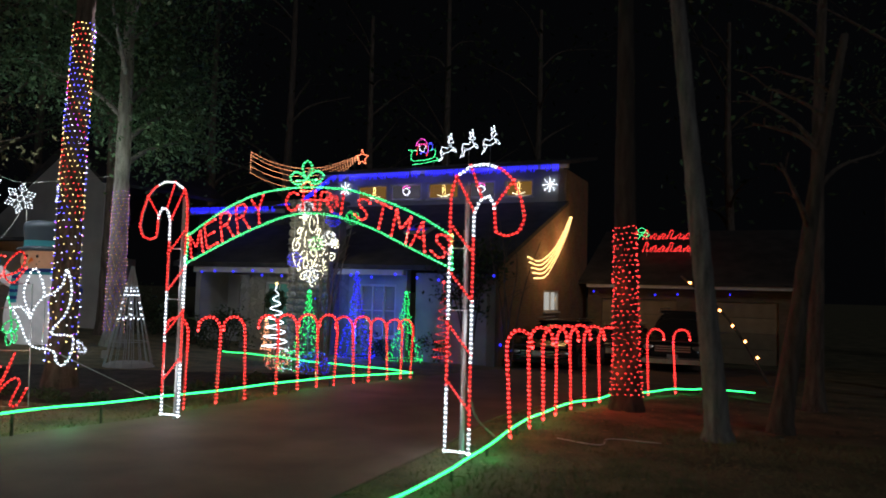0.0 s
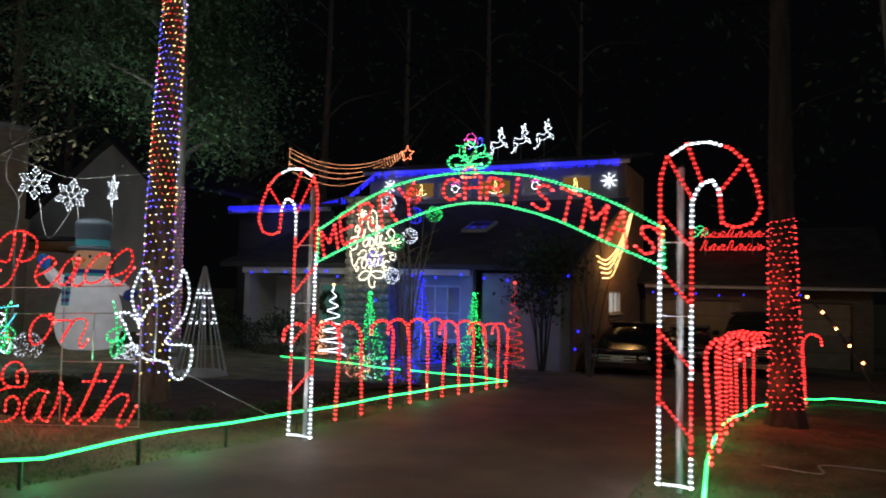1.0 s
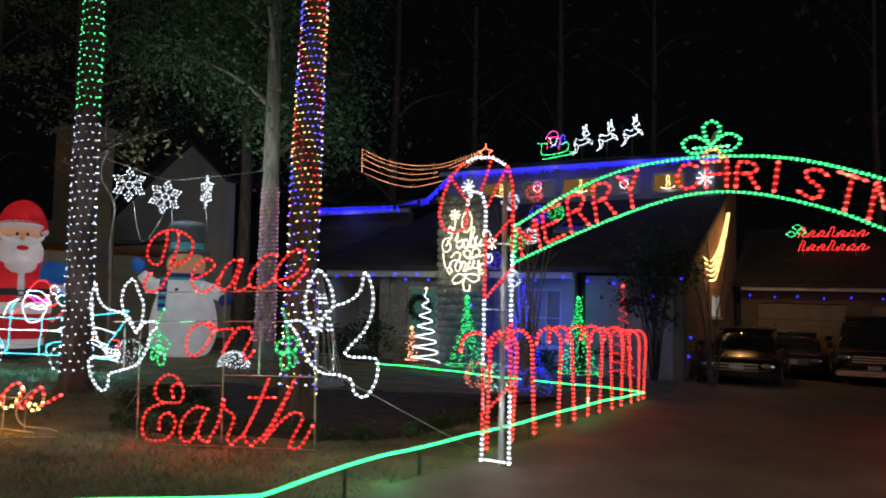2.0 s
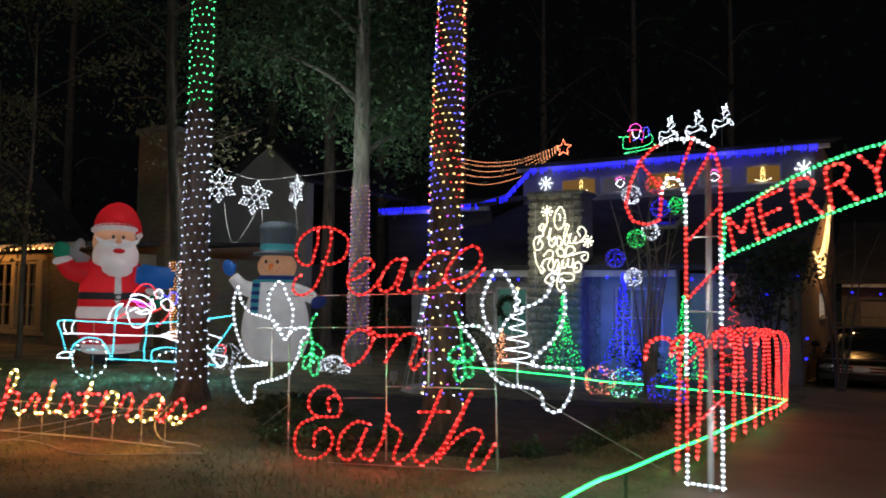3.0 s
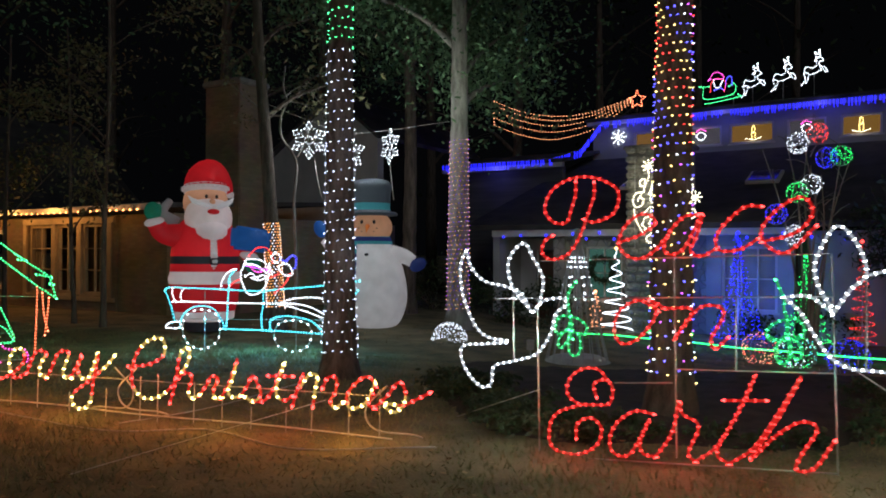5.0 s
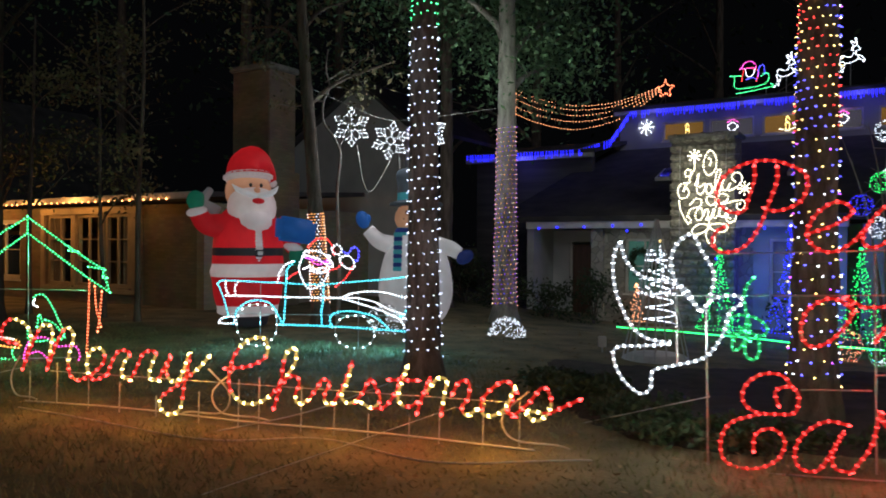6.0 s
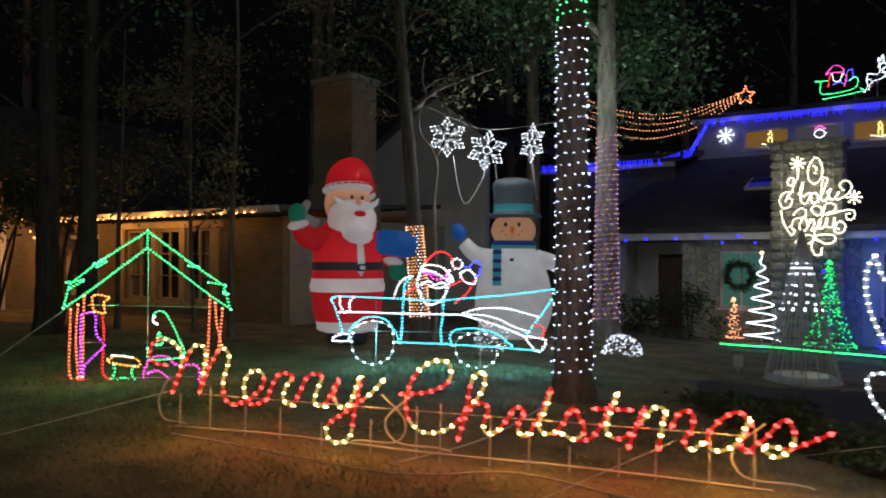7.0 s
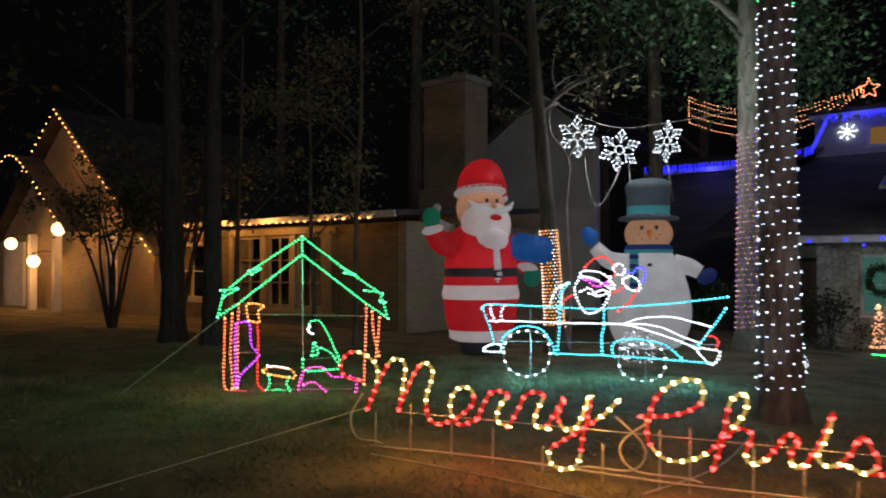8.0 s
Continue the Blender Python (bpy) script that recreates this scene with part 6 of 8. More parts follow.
def build_snowman():
    x, y = -10.35, 19.1
    z0 = gz(x, y)
    man = thing("inflatable_snowman", pose(x, y, z0, 0, 0, 1), "large air-filled snowman with a black hat, lit inside", "inflatable")
    g = Geo()
    turned(g, [(0.02, 0.0, WHITE_), (0.48, 0.01, WHITE_), (0.66, 0.2, WHITE_), (0.76, 0.55, WHITE_), (0.74, 0.95, WHITE_), (0.64, 1.35, WHITE_), (0.5, 1.65, WHITE_), (0.36, 1.82, WHITE_), (0.1, 1.95, WHITE_)])
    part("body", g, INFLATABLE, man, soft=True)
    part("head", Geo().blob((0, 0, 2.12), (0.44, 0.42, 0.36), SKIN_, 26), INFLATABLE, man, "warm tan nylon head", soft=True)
    g = Geo()
    turned(g, [(0.1, 1.72, TEAL_), (0.4, 1.74, TEAL_), (0.44, 1.82, NAVY_), (0.42, 1.88, TEAL_), (0.36, 1.93, TEAL_), (0.1, 1.95, TEAL_)])
    scarf = part("scarf", g, INFLATABLE, man, "teal and navy striped scarf", soft=True)
    for j in range(9):
        part("scarf_stripe", Geo().box(-0.36, -0.19, -0.6 + 0.0105 * abs(4 - j) - 0.03 - 0.012 * (8 - j), -0.52 - 0.012 * (8 - j), 1.05 + 0.085 * j, 1.134 + 0.085 * j, NAVY_ if j % 2 else TEAL_, 0.012), INFLATABLE, scarf)
    g = Geo()
    turned(g, [(0.1, 2.36, HAT_), (0.52, 2.37, HAT_), (0.55, 2.41, HAT_), (0.5, 2.45, HAT_), (0.4, 2.46, TEAL_), (0.39, 2.63, HAT_), (0.4, 2.85, HAT_), (0.42, 3.0, HAT_), (0.36, 3.1, HAT_), (0.2, 3.15, HAT_), (0.02, 3.16, HAT_)], 32, 0.95)
    part("hat", g, INFLATABLE, man, "charcoal top hat with a teal band", soft=True)
    for sx in (-1, 1):
        part("eye", Geo().blob((sx * 0.13, -0.385, 2.22), (0.035, 0.02, 0.045), BLACK_, 10), INFLATABLE, man, soft=True)
    cone = spline([(0, -0.38, 2.14), (0.005, -0.5, 2.09), (0.01, -0.56, 2.0)], 0.03)
    part("nose", Geo().tube(cone, np.linspace(0.055, 0.012, len(cone)), 10, ORANGE_), INFLATABLE, man, "orange carrot nose", soft=True)
    for dx, z in ((-0.19, 2.09), (-0.13, 2.02), (0.13, 2.02), (0.19, 2.09)):
        part("mouth_dot", Geo().blob((dx, -0.405 + 0.3 * dx * dx, z), (0.013, 0.018, 0.013), BLACK_, 8), INFLATABLE, man)
    for z, r in ((1.0, 0.66), (1.28, 0.6), (1.52, 0.52)):
        part("button", Geo().blob((0.0, -0.9 * r - 0.02, z), (0.055, 0.03, 0.055), BLACK_, 12), INFLATABLE, man, "round black button", soft=True)
    for sx, pts, hd in ((-1, [(-0.42, -0.05, 1.55), (-0.75, -0.1, 1.65), (-0.98, -0.15, 1.88)], (-1.08, -0.16, 2.08)), (1, [(0.45, -0.05, 1.55), (0.72, -0.08, 1.5), (0.9, -0.1, 1.4)], (1.02, -0.12, 1.33))):
        A = spline(pts, 0.05)
        arm = part("arm", Geo().tube(A, np.linspace(0.2, 0.13, len(A)), 16, WHITE_), INFLATABLE, man, soft=True)
        mitten = Geo().blob(hd, (0.14, 0.12, 0.19), NAVY_ if sx > 0 else BLUE_, 14, Matrix.Rotation(-0.35 if sx < 0 else 1.0, 4, "Y"))
        mitten.blob((hd[0] + 0.12 * -sx, hd[1], hd[2] + 0.02), (0.05, 0.05, 0.09), NAVY_ if sx > 0 else BLUE_, 10)
        part("mitten", mitten, INFLATABLE, arm, "blue nylon mitten", soft=True)
    lamp_inside("lamp_in_snowman", (x, y, z0 + 1.3), 1.2, (0.95, 0.97, 1.0), 0.2)
    lamp_inside("lamp_in_snowman_head", (x, y, z0 + 2.1), 1.5, (1.0, 0.9, 0.8), 0.1)


build_bearded_figure()
build_snowman()


# ---- snowflakes on a line between two trunks ----
def build_snowflakes():
    m0 = (-11.62, 18.7, 3.92)
    first = thing("snowflake_light", pose(0, 0, 0), "white rope-light snowflake hanging from a wire", "light ornament", "hanging snowflakes")
    hub = [(0.085 * math.cos(math.radians(60 * k)), 0.085 * math.sin(math.radians(60 * k))) for k in range(7)]
    rope("hub", first, flat(hub), "white", 0.013, 0.05, 0.0165, straight=True)
    for k in range(6):
        c, s = math.cos(math.radians(60 * k + 30)), math.sin(math.radians(60 * k + 30))
        q = lambda a, b: (a * c - b * s, a * s + b * c)
        rope("arm", first, flat([q(0.08, 0), q(0.24, 0)]), "white", 0.013, 0.05, 0.0165, straight=True)
        rope("barb", first, flat([q(0.24, 0.09), q(0.15, 0), q(0.24, -0.09)]), "white", 0.012, 0.045, 0.0145, straight=True)
        rope("tip", first, flat([q(0.24, 0), q(0.31, 0.055), q(0.38, 0), q(0.31, -0.055), q(0.24, 0)]), "white", 0.012, 0.045, 0.015, straight=True)
    spots = [(m0, 20, 0), ((-10.87, 18.97, 3.68), 8, 10), ((-10.0, 19.25, 3.85), -46, 5)]
    for i, (p, yaw, tilt) in enumerate(spots):
        m = pose(*p, 0, tilt, yaw)
        if i == 0:
            first.matrix_world = m
        else:
            copy_thing(first, m)
    line = spline([(-12.15, 17.75, 4.5), (-11.6, 18.7, 4.33), (-10.9, 18.97, 4.1), (-10.0, 19.25, 4.2), (-8.75, 19.5, 4.4)], 0.1)
    solid("hanging_wire", Geo().tube(line, 0.004, 4), M_CORD, "thin wire strung between two trunks", "wire")
    for pts in ([(-11.5, 18.7, 3.55), (-11.4, 18.75, 2.9), (-11.25, 18.8, 2.62), (-11.0, 18.9, 3.0), (-10.85, 18.97, 3.35)], [(-10.7, 18.97, 3.4), (-10.66, 18.97, 2.95)], [(-10.0, 19.25, 3.5), (-9.9, 19.2, 2.7)]):
        solid("lamp_cord", Geo().tube(spline(pts, 0.05), 0.007, 4), M_CORD, "pale lamp cord hanging from the snowflakes", "cord")


build_snowflakes()


# ---- lights on the main house ----
def icicles(name, p, q, label, drop=0.22, seed=1, colour="blue"):
    """A row of short hanging lamp strands between two points."""
    rs = random.Random(seed)
    p, q = np.array(p, float), np.array(q, float)
    n = int(np.linalg.norm(q - p) / 0.1)
    t = thing(name, Matrix(), label, "icicle lights", "icicle light strings")
    part("cord", Geo().tube([p, (p + q) / 2, q], 0.006, 4), M_CORD, t)
    drops = {}
    for k in (0.7, 0.85, 1.0):
        drops[k] = Geo().tube([(0, 0, -0.02), (0, 0, -0.5 * drop * k), (0, 0, -drop * k)], (0.011, 0.013, 0.008), 5).mesh("icicle", TINY[colour])
    for i in range(n):
        if rs.random() < 0.05:
            continue
        one = new("icicle", drops[rs.choice((0.7, 0.85, 1.0, 1.0))])
        one.parent = t
        one.location = p + (q - p) * (i + 0.5 + rs.uniform(-0.2, 0.2)) / n


def hp(a, b, z):
    return tuple(HOUSE @ Vector((a, b, z)))


icicles("icicle_lights", hp(0.5, 6.58, 6.26), hp(10.2, 6.58, 6.3), "blue icicle lamps along the upper eave", 0.26, 1)
icicles("icicle_lights", hp(-4.4, 3.78, 4.72), hp(-0.2, 3.78, 4.68), "blue icicle lamps along the wing eave", 0.26, 2)
icicles("icicle_lights", hp(-0.2, 3.78, 4.68), hp(0.48, 4.7, 5.06), "blue icicle lamps up the corner of the wing roof", 0.26, 3)
icicles("icicle_lights", hp(0.48, 4.7, 5.06), hp(0.5, 6.5, 6.18), "blue icicle lamps up the roof edge", 0.26, 5)


def lamp_string(name, pts, colour, gap, bead, label, group="", mats=None, sag=0.0, wire_r=0.004):
    """Single lamps at even steps along a line, on their wire."""
    P = spline(pts, gap / 2) if len(pts) > 2 else even(pts, gap / 2)
    t = thing(name, Matrix(), label, "string lights", group)
    part("wire", Geo().tube(P, wire_r, 4), M_SHRUB, t)
    part("lamps", Geo().beads(even(P, gap), bead), (mats or BULB)[colour], t)
    return t


for k, (end, low, mid) in enumerate([(7.62, 6.79, 6.75), (7.47, 6.63, 6.62), (7.25, 6.42, 6.45), (6.96, 6.19, 6.27), (6.67, 5.9, 6.05)]):
    lamp_string("comet_tail", [hp(-4.2, 7.3, end), hp(-3.09, 7.3, end + 0.6 * (low - end)), hp(-1.75, 7.3, low), hp(-0.45, 7.3, mid), hp(0.4, 7.3, mid + 0.15 + 0.04 * k), hp(1.33, 7.3, 7.14 - 0.04 * k)], "orange", 0.125, 0.0175, "sagging amber lamp strand of the comet's tail", "comet strands", TINY)
tail_wire = thing("comet_tail", Matrix(), "short amber lamp strand joining the tail's loose ends", "string lights", "comet strands")
part("cord", Geo().tube([hp(-4.2, 7.3, 7.65), hp(-4.22, 7.3, 7.1), hp(-4.2, 7.3, 6.65)], 0.006, 4), M_SHRUB, tail_wire)
part("lamps", Geo().beads(even([hp(-4.2, 7.3, 7.6), hp(-4.22, 7.3, 7.1), hp(-4.2, 7.3, 6.7)], 0.12), 0.02), TINY["orange"], tail_wire)


def star_ring(cx, cz, r, y=0.0, n=5, inner=0.45, turn=90):
    return [(cx + (r if i % 2 == 0 else r * inner) * math.cos(math.radians(turn + 180 * i / n)), cz + (r if i % 2 == 0 else r * inner) * math.sin(math.radians(turn + 180 * i / n))) for i in range(2 * n + 1)]


star = thing("comet_star", HOUSE @ pose(1.56, 7.3, 0), "amber lamp star at the head of the comet", "light ornament")
rope("outline", star, flat(star_ring(0, 7.06, 0.32)), "orange", 0.01, 0.09, 0.024, straight=True)
wire("pole", star, [(0, 0.02, 5.0), (0, 0.02, 7.1)], 0.012, M_BARK)

SWOOSH = HOUSE @ pose(10.3, 0, 0, 0, 0, 90)
for k in range(5):
    lamp_string("swoosh_strand", [tuple(SWOOSH @ Vector((p, -0.06 - 0.02 * k, z))) for p, z in ((2.6 + 0.12 * k, 2.72 - 0.16 * k), (3.9 + 0.1 * k, 2.66 - 0.12 * k), (5.4, 3.1 - 0.09 * k), (6.6, 3.75 - 0.05 * k), (7.6, 4.45))], "yellow", 0.12, 0.022, "warm white lamp strand on the brick gable", "swoosh strands", TINY)

# sleigh and deer on the roof
sleigh = thing("sleigh_light", HOUSE @ pose(3.7, 7.4, 0), "small green rope-light sleigh with a rider on the roof", "light display")
for nm, c, pts in (("body", "green", [(0.0, 7.28), (0.12, 7.22), (0.18, 6.85), (1.0, 6.9), (1.18, 7.12), (1.1, 7.28), (0.95, 7.2)]), ("runner", "green", [(0.2, 6.68), (0.6, 6.72), (1.3, 6.82), (1.25, 6.9)]), ("rim", "green", [(0.0, 7.28), (0.3, 7.26)]),
                   ("coat", "red", [(0.35, 7.1), (0.4, 7.4), (0.6, 7.5), (0.85, 7.35), (0.8, 7.05)]), ("hat", "magenta", [(0.3, 7.48), (0.45, 7.68), (0.65, 7.7), (0.78, 7.5), (0.35, 7.5)]), ("beard", "white", [(0.45, 7.45), (0.5, 7.25), (0.65, 7.2), (0.75, 7.42)]), ("sack", "blue", [(0.85, 7.2), (0.88, 7.48), (1.02, 7.52), (1.05, 7.25)]), ("belt", "blue", [(0.5, 7.12), (0.65, 7.18), (0.8, 7.1)])):
    rope(nm, sleigh, flat(pts), c, 0.014, 0.06, 0.022)
for x in (0.3, 1.1):
    wire("leg", sleigh, [(x, 0, 6.4), (x, 0, 6.75)], 0.01)
deer = thing("deer_light", HOUSE @ pose(5.05, 7.4, 0), "small white rope-light deer outline on the roof", "light display", "roof deer")
for nm, pts in (("hind_leg", [(0.0, 6.78), (0.1, 6.95), (0.06, 7.15), (0.2, 7.1), (0.12, 6.85)]), ("back", [(0.06, 7.15), (0.12, 7.34), (0.3, 7.28), (0.42, 7.36), (0.4, 7.55)]), ("belly", [(0.2, 7.08), (0.4, 7.12), (0.55, 7.2)]), ("fore_leg", [(0.5, 7.35), (0.6, 7.2), (0.72, 7.1), (0.68, 7.25), (0.58, 7.3)]), ("head", [(0.38, 7.52), (0.5, 7.62), (0.62, 7.5), (0.5, 7.45), (0.5, 7.35)]), ("antler", [(0.42, 7.6), (0.36, 7.78), (0.46, 7.7), (0.5, 7.85), (0.52, 7.65)])):
    rope(nm, deer, flat(pts), "white", 0.014, 0.05, 0.021)
wire("leg", deer, [(0.35, 0.01, 6.4), (0.35, 0.01, 7.1)], 0.01)
for a, dz in ((5.97, 0.09), (6.87, 0.2)):
    copy_thing(deer, HOUSE @ pose(a, 7.4, dz))


# window motifs of the upper floor
def motif(name, a, z, strokes, label):
    t = thing(name, HOUSE @ pose(a, 6.95, z), label, "light ornament", "window ornaments")
    for nm, c, pts in strokes:
        rope(nm, t, flat(pts), c, 0.012, 0.05, 0.02)


CANDLE = [("flame", "yellow", [(0, 0.2), (-0.05, 0.3), (0, 0.42), (0.05, 0.3), (0, 0.2)]), ("stick", "yellow", [(-0.05, 0.02), (-0.05, 0.2), (0.05, 0.2), (0.05, 0.02)]), ("dish", "ivory", [(-0.22, 0.02), (0, -0.04), (0.22, 0.03)])]
FACE = [("face", "white", [(0.15, 0.15), (0.0, 0.0), (-0.15, 0.15), (0.0, 0.28), (0.15, 0.15)]), ("hat", "magenta", [(-0.14, 0.3), (0, 0.38), (0.14, 0.3)])]
FLAKE = [("arm", "white", [(0.24 * math.cos(k * math.pi / 4), 0.24 * math.sin(k * math.pi / 4)), (-0.24 * math.cos(k * math.pi / 4), -0.24 * math.sin(k * math.pi / 4))]) for k in range(4)]
motif("candle_light", 2.4, 5.32, CANDLE, "small lit candle outline in a window")
motif("face_light", 3.85, 5.38, FACE, "small white round face outline in a window")
motif("candle_light", 5.5, 5.32, CANDLE, "small lit candle outline in a window")
motif("face_light", 7.05, 5.38, FACE, "small white round face outline in a window")
motif("candle_light", 8.55, 5.32, CANDLE, "small lit candle outline in a window")
motif("snowflake_small_light", 1.0, 5.72, FLAKE, "small white snowflake lamp on the upper wall")
motif("snowflake_small_light", 9.75, 5.6, FLAKE, "small white snowflake lamp on the upper wall")


def build_script_sign():
    sign = thing("script_light_sign", HOUSE @ pose(3.5, -0.72, 0), "cream script rope-light sign with a candle on the chimney", "light sign")
    rope("scroll", sign, flat([(0.89, 3.71), (0.9, 3.44), (0.81, 3.25), (0.71, 3.23), (0.68, 3.32), (0.75, 3.39), (0.81, 3.34), (0.78, 3.12), (0.69, 2.99)]), "ivory", 0.011, 0.06, 0.021)
    rope("flame", sign, flat([(1.24, 3.81), (1.12, 3.63), (1.11, 3.37), (1.22, 3.23), (1.36, 3.35), (1.39, 3.57), (1.34, 3.74), (1.24, 3.81)]), "ivory", 0.011, 0.06, 0.021)
    rope("flame", sign, flat([(1.22, 3.63), (1.27, 3.57), (1.25, 3.48)]), "ivory", 0.011, 0.06, 0.021)
    rope("scroll", sign, flat([(0.77, 3.08), (0.58, 3.04), (0.51, 2.87), (0.58, 2.71), (0.73, 2.75), (0.77, 2.88), (0.69, 2.95), (0.64, 2.88)]), "ivory", 0.011, 0.06, 0.021)
    rope("letter", sign, flat([(0.92, 3.03), (1.0, 3.28), (0.97, 3.07), (0.95, 2.87), (1.03, 2.79), (1.12, 2.88), (1.15, 3.03), (1.02, 2.97)]), "ivory", 0.011, 0.06, 0.021)
    rope("letter", sign, flat([(1.2, 3.02), (1.16, 2.89), (1.22, 2.79), (1.3, 2.88), (1.27, 3.01), (1.2, 3.02)]), "ivory", 0.011, 0.06, 0.021)
    rope("letter", sign, flat([(1.3, 2.84), (1.42, 3.09), (1.49, 3.32), (1.42, 3.35), (1.37, 3.09), (1.38, 2.87), (1.46, 2.85), (1.55, 3.09)]), "ivory", 0.011, 0.06, 0.021)
    rope("letter", sign, flat([(1.5, 3.05), (1.54, 2.87), (1.64, 2.9), (1.71, 3.05), (1.65, 2.86), (1.86, 2.95), (1.96, 3.11), (1.92, 3.24), (1.8, 3.27), (1.73, 3.16), (1.8, 3.07)]), "ivory", 0.011, 0.06, 0.021)
    rope("letter", sign, flat([(0.81, 2.57), (0.93, 2.69), (1.06, 2.65), (1.02, 2.5), (0.82, 2.45), (0.75, 2.29)]), "ivory", 0.011, 0.06, 0.021)
    rope("scroll", sign, flat([(0.54, 2.64), (0.58, 2.42), (0.68, 2.21), (0.77, 2.1), (0.82, 2.19), (0.74, 2.27)]), "ivory", 0.011, 0.06, 0.021)
    rope("letter", sign, flat([(0.99, 2.46), (0.92, 2.28), (1.0, 2.17), (1.09, 2.28), (1.05, 2.46), (0.99, 2.46)]), "ivory", 0.011, 0.06, 0.021)
    rope("letter", sign, flat([(1.11, 2.31), (1.17, 2.45), (1.23, 2.36), (1.17, 2.18), (1.27, 2.23)]), "ivory", 0.011, 0.06, 0.021)
    rope("letter", sign, flat([(1.17, 2.66), (1.23, 2.74), (1.35, 2.71), (1.37, 2.58), (1.26, 2.53), (1.17, 2.66)]), "ivory", 0.011, 0.06, 0.021)
    rope("letter", sign, flat([(1.39, 2.51), (1.45, 2.75), (1.55, 2.79), (1.66, 2.71), (1.6, 2.61), (1.43, 2.53), (1.82, 2.62), (2.0, 2.61), (2.0, 2.45), (1.9, 2.41), (1.84, 2.51), (1.91, 2.55)]), "ivory", 0.011, 0.06, 0.021)
    rope("letter", sign, flat([(1.27, 2.23), (1.35, 2.45), (1.33, 2.23), (1.43, 2.29), (1.49, 2.49), (1.47, 2.27), (1.59, 2.27)]), "ivory", 0.011, 0.06, 0.021)
    rope("letter", sign, flat([(1.59, 2.27), (1.63, 2.48), (1.61, 2.31), (1.66, 2.13), (1.8, 2.16), (1.83, 2.31), (1.71, 2.38), (1.64, 2.27), (1.7, 2.22)]), "ivory", 0.011, 0.06, 0.021)
    rope("leaf", sign, flat([(1.23, 2.04), (1.02, 2.09), (0.85, 1.95), (0.9, 1.84), (1.1, 1.89), (1.23, 2.04)]), "ivory", 0.011, 0.06, 0.021)
    rope("leaf", sign, flat([(1.23, 2.04), (1.43, 2.1), (1.63, 2.06), (1.61, 1.93), (1.43, 1.9), (1.23, 2.04)]), "ivory", 0.011, 0.06, 0.021)
    rope("stem", sign, flat([(1.23, 2.23), (1.23, 2.04), (1.17, 1.85), (1.23, 1.66), (1.35, 1.66), (1.37, 1.78)]), "ivory", 0.011, 0.06, 0.021)
    for cx, cz in ((0.89, 3.71), (2.01, 2.9)):
        for k in range(4):
            a = k * math.pi / 4
            rope("star_arm", sign, flat([(cx + 0.13 * math.cos(a), cz + 0.13 * math.sin(a)), (cx - 0.13 * math.cos(a), cz - 0.13 * math.sin(a))]), "ivory", 0.013, 0.05, 0.022)
    for x in (0.55, 1.6):
        wire("frame_bar", sign, [(x, 0.03, 1.7), (x, 0.03, 3.9)], 0.007)
    for z in (2.0, 2.9, 3.7):
        wire("frame_bar", sign, [(0.3, 0.035, z), (1.9, 0.035, z)], 0.007)


build_script_sign()

for i, (a, b, z) in enumerate([(0.25, -0.4, 2.02), (0.78, -0.4, 2.05), (1.53, -0.4, 2.05), (2.3, -0.4, 2.08), (2.67, -0.4, 1.95), (3.03, -0.4, 2.1), (3.42, -0.4, 1.94), (4.9, -0.7, 1.28), (5.9, -0.4, 2.0), (6.6, -0.4, 1.95), (7.37, -0.4, 2.04), (7.92, -0.1, 1.96), (8.6, -0.1, 1.91), (9.6, -0.05, 1.6), (10.25, -0.05, 2.05), (10.36, 0.6, 0.6), (10.36, 0.3, 0.15),
                               (10.9, 9.27, 1.75), (11.7, 9.27, 1.7), (12.4, 9.27, 1.72), (13.2, 9.27, 1.68), (14.0, 9.27, 1.72), (14.9, 9.27, 1.7), (15.8, 9.27, 1.75)]):
    solid("blue_lamp", Geo().blob((0, 0, 0), (0.028, 0.028, 0.034), 0, 8), TINY["blue"], "single round blue lamp under the eave", "lamp", Matrix.Translation(hp(a, b, z)), "blue eave lamps")
pl = thing("porch_light", HOUSE @ pose(1.95, 0.25, 1.9), "small lit warm white porch ceiling lamp", "lamp")
part("base", Geo().lathe([(0.06, 0.0), (0.06, 0.04)], 12), M_TRIM, pl)
part("globe", Geo().blob((0, 0, -0.05), (0.06, 0.06, 0.06), 0, 12), BULB["ivory"], pl, "glowing round globe")


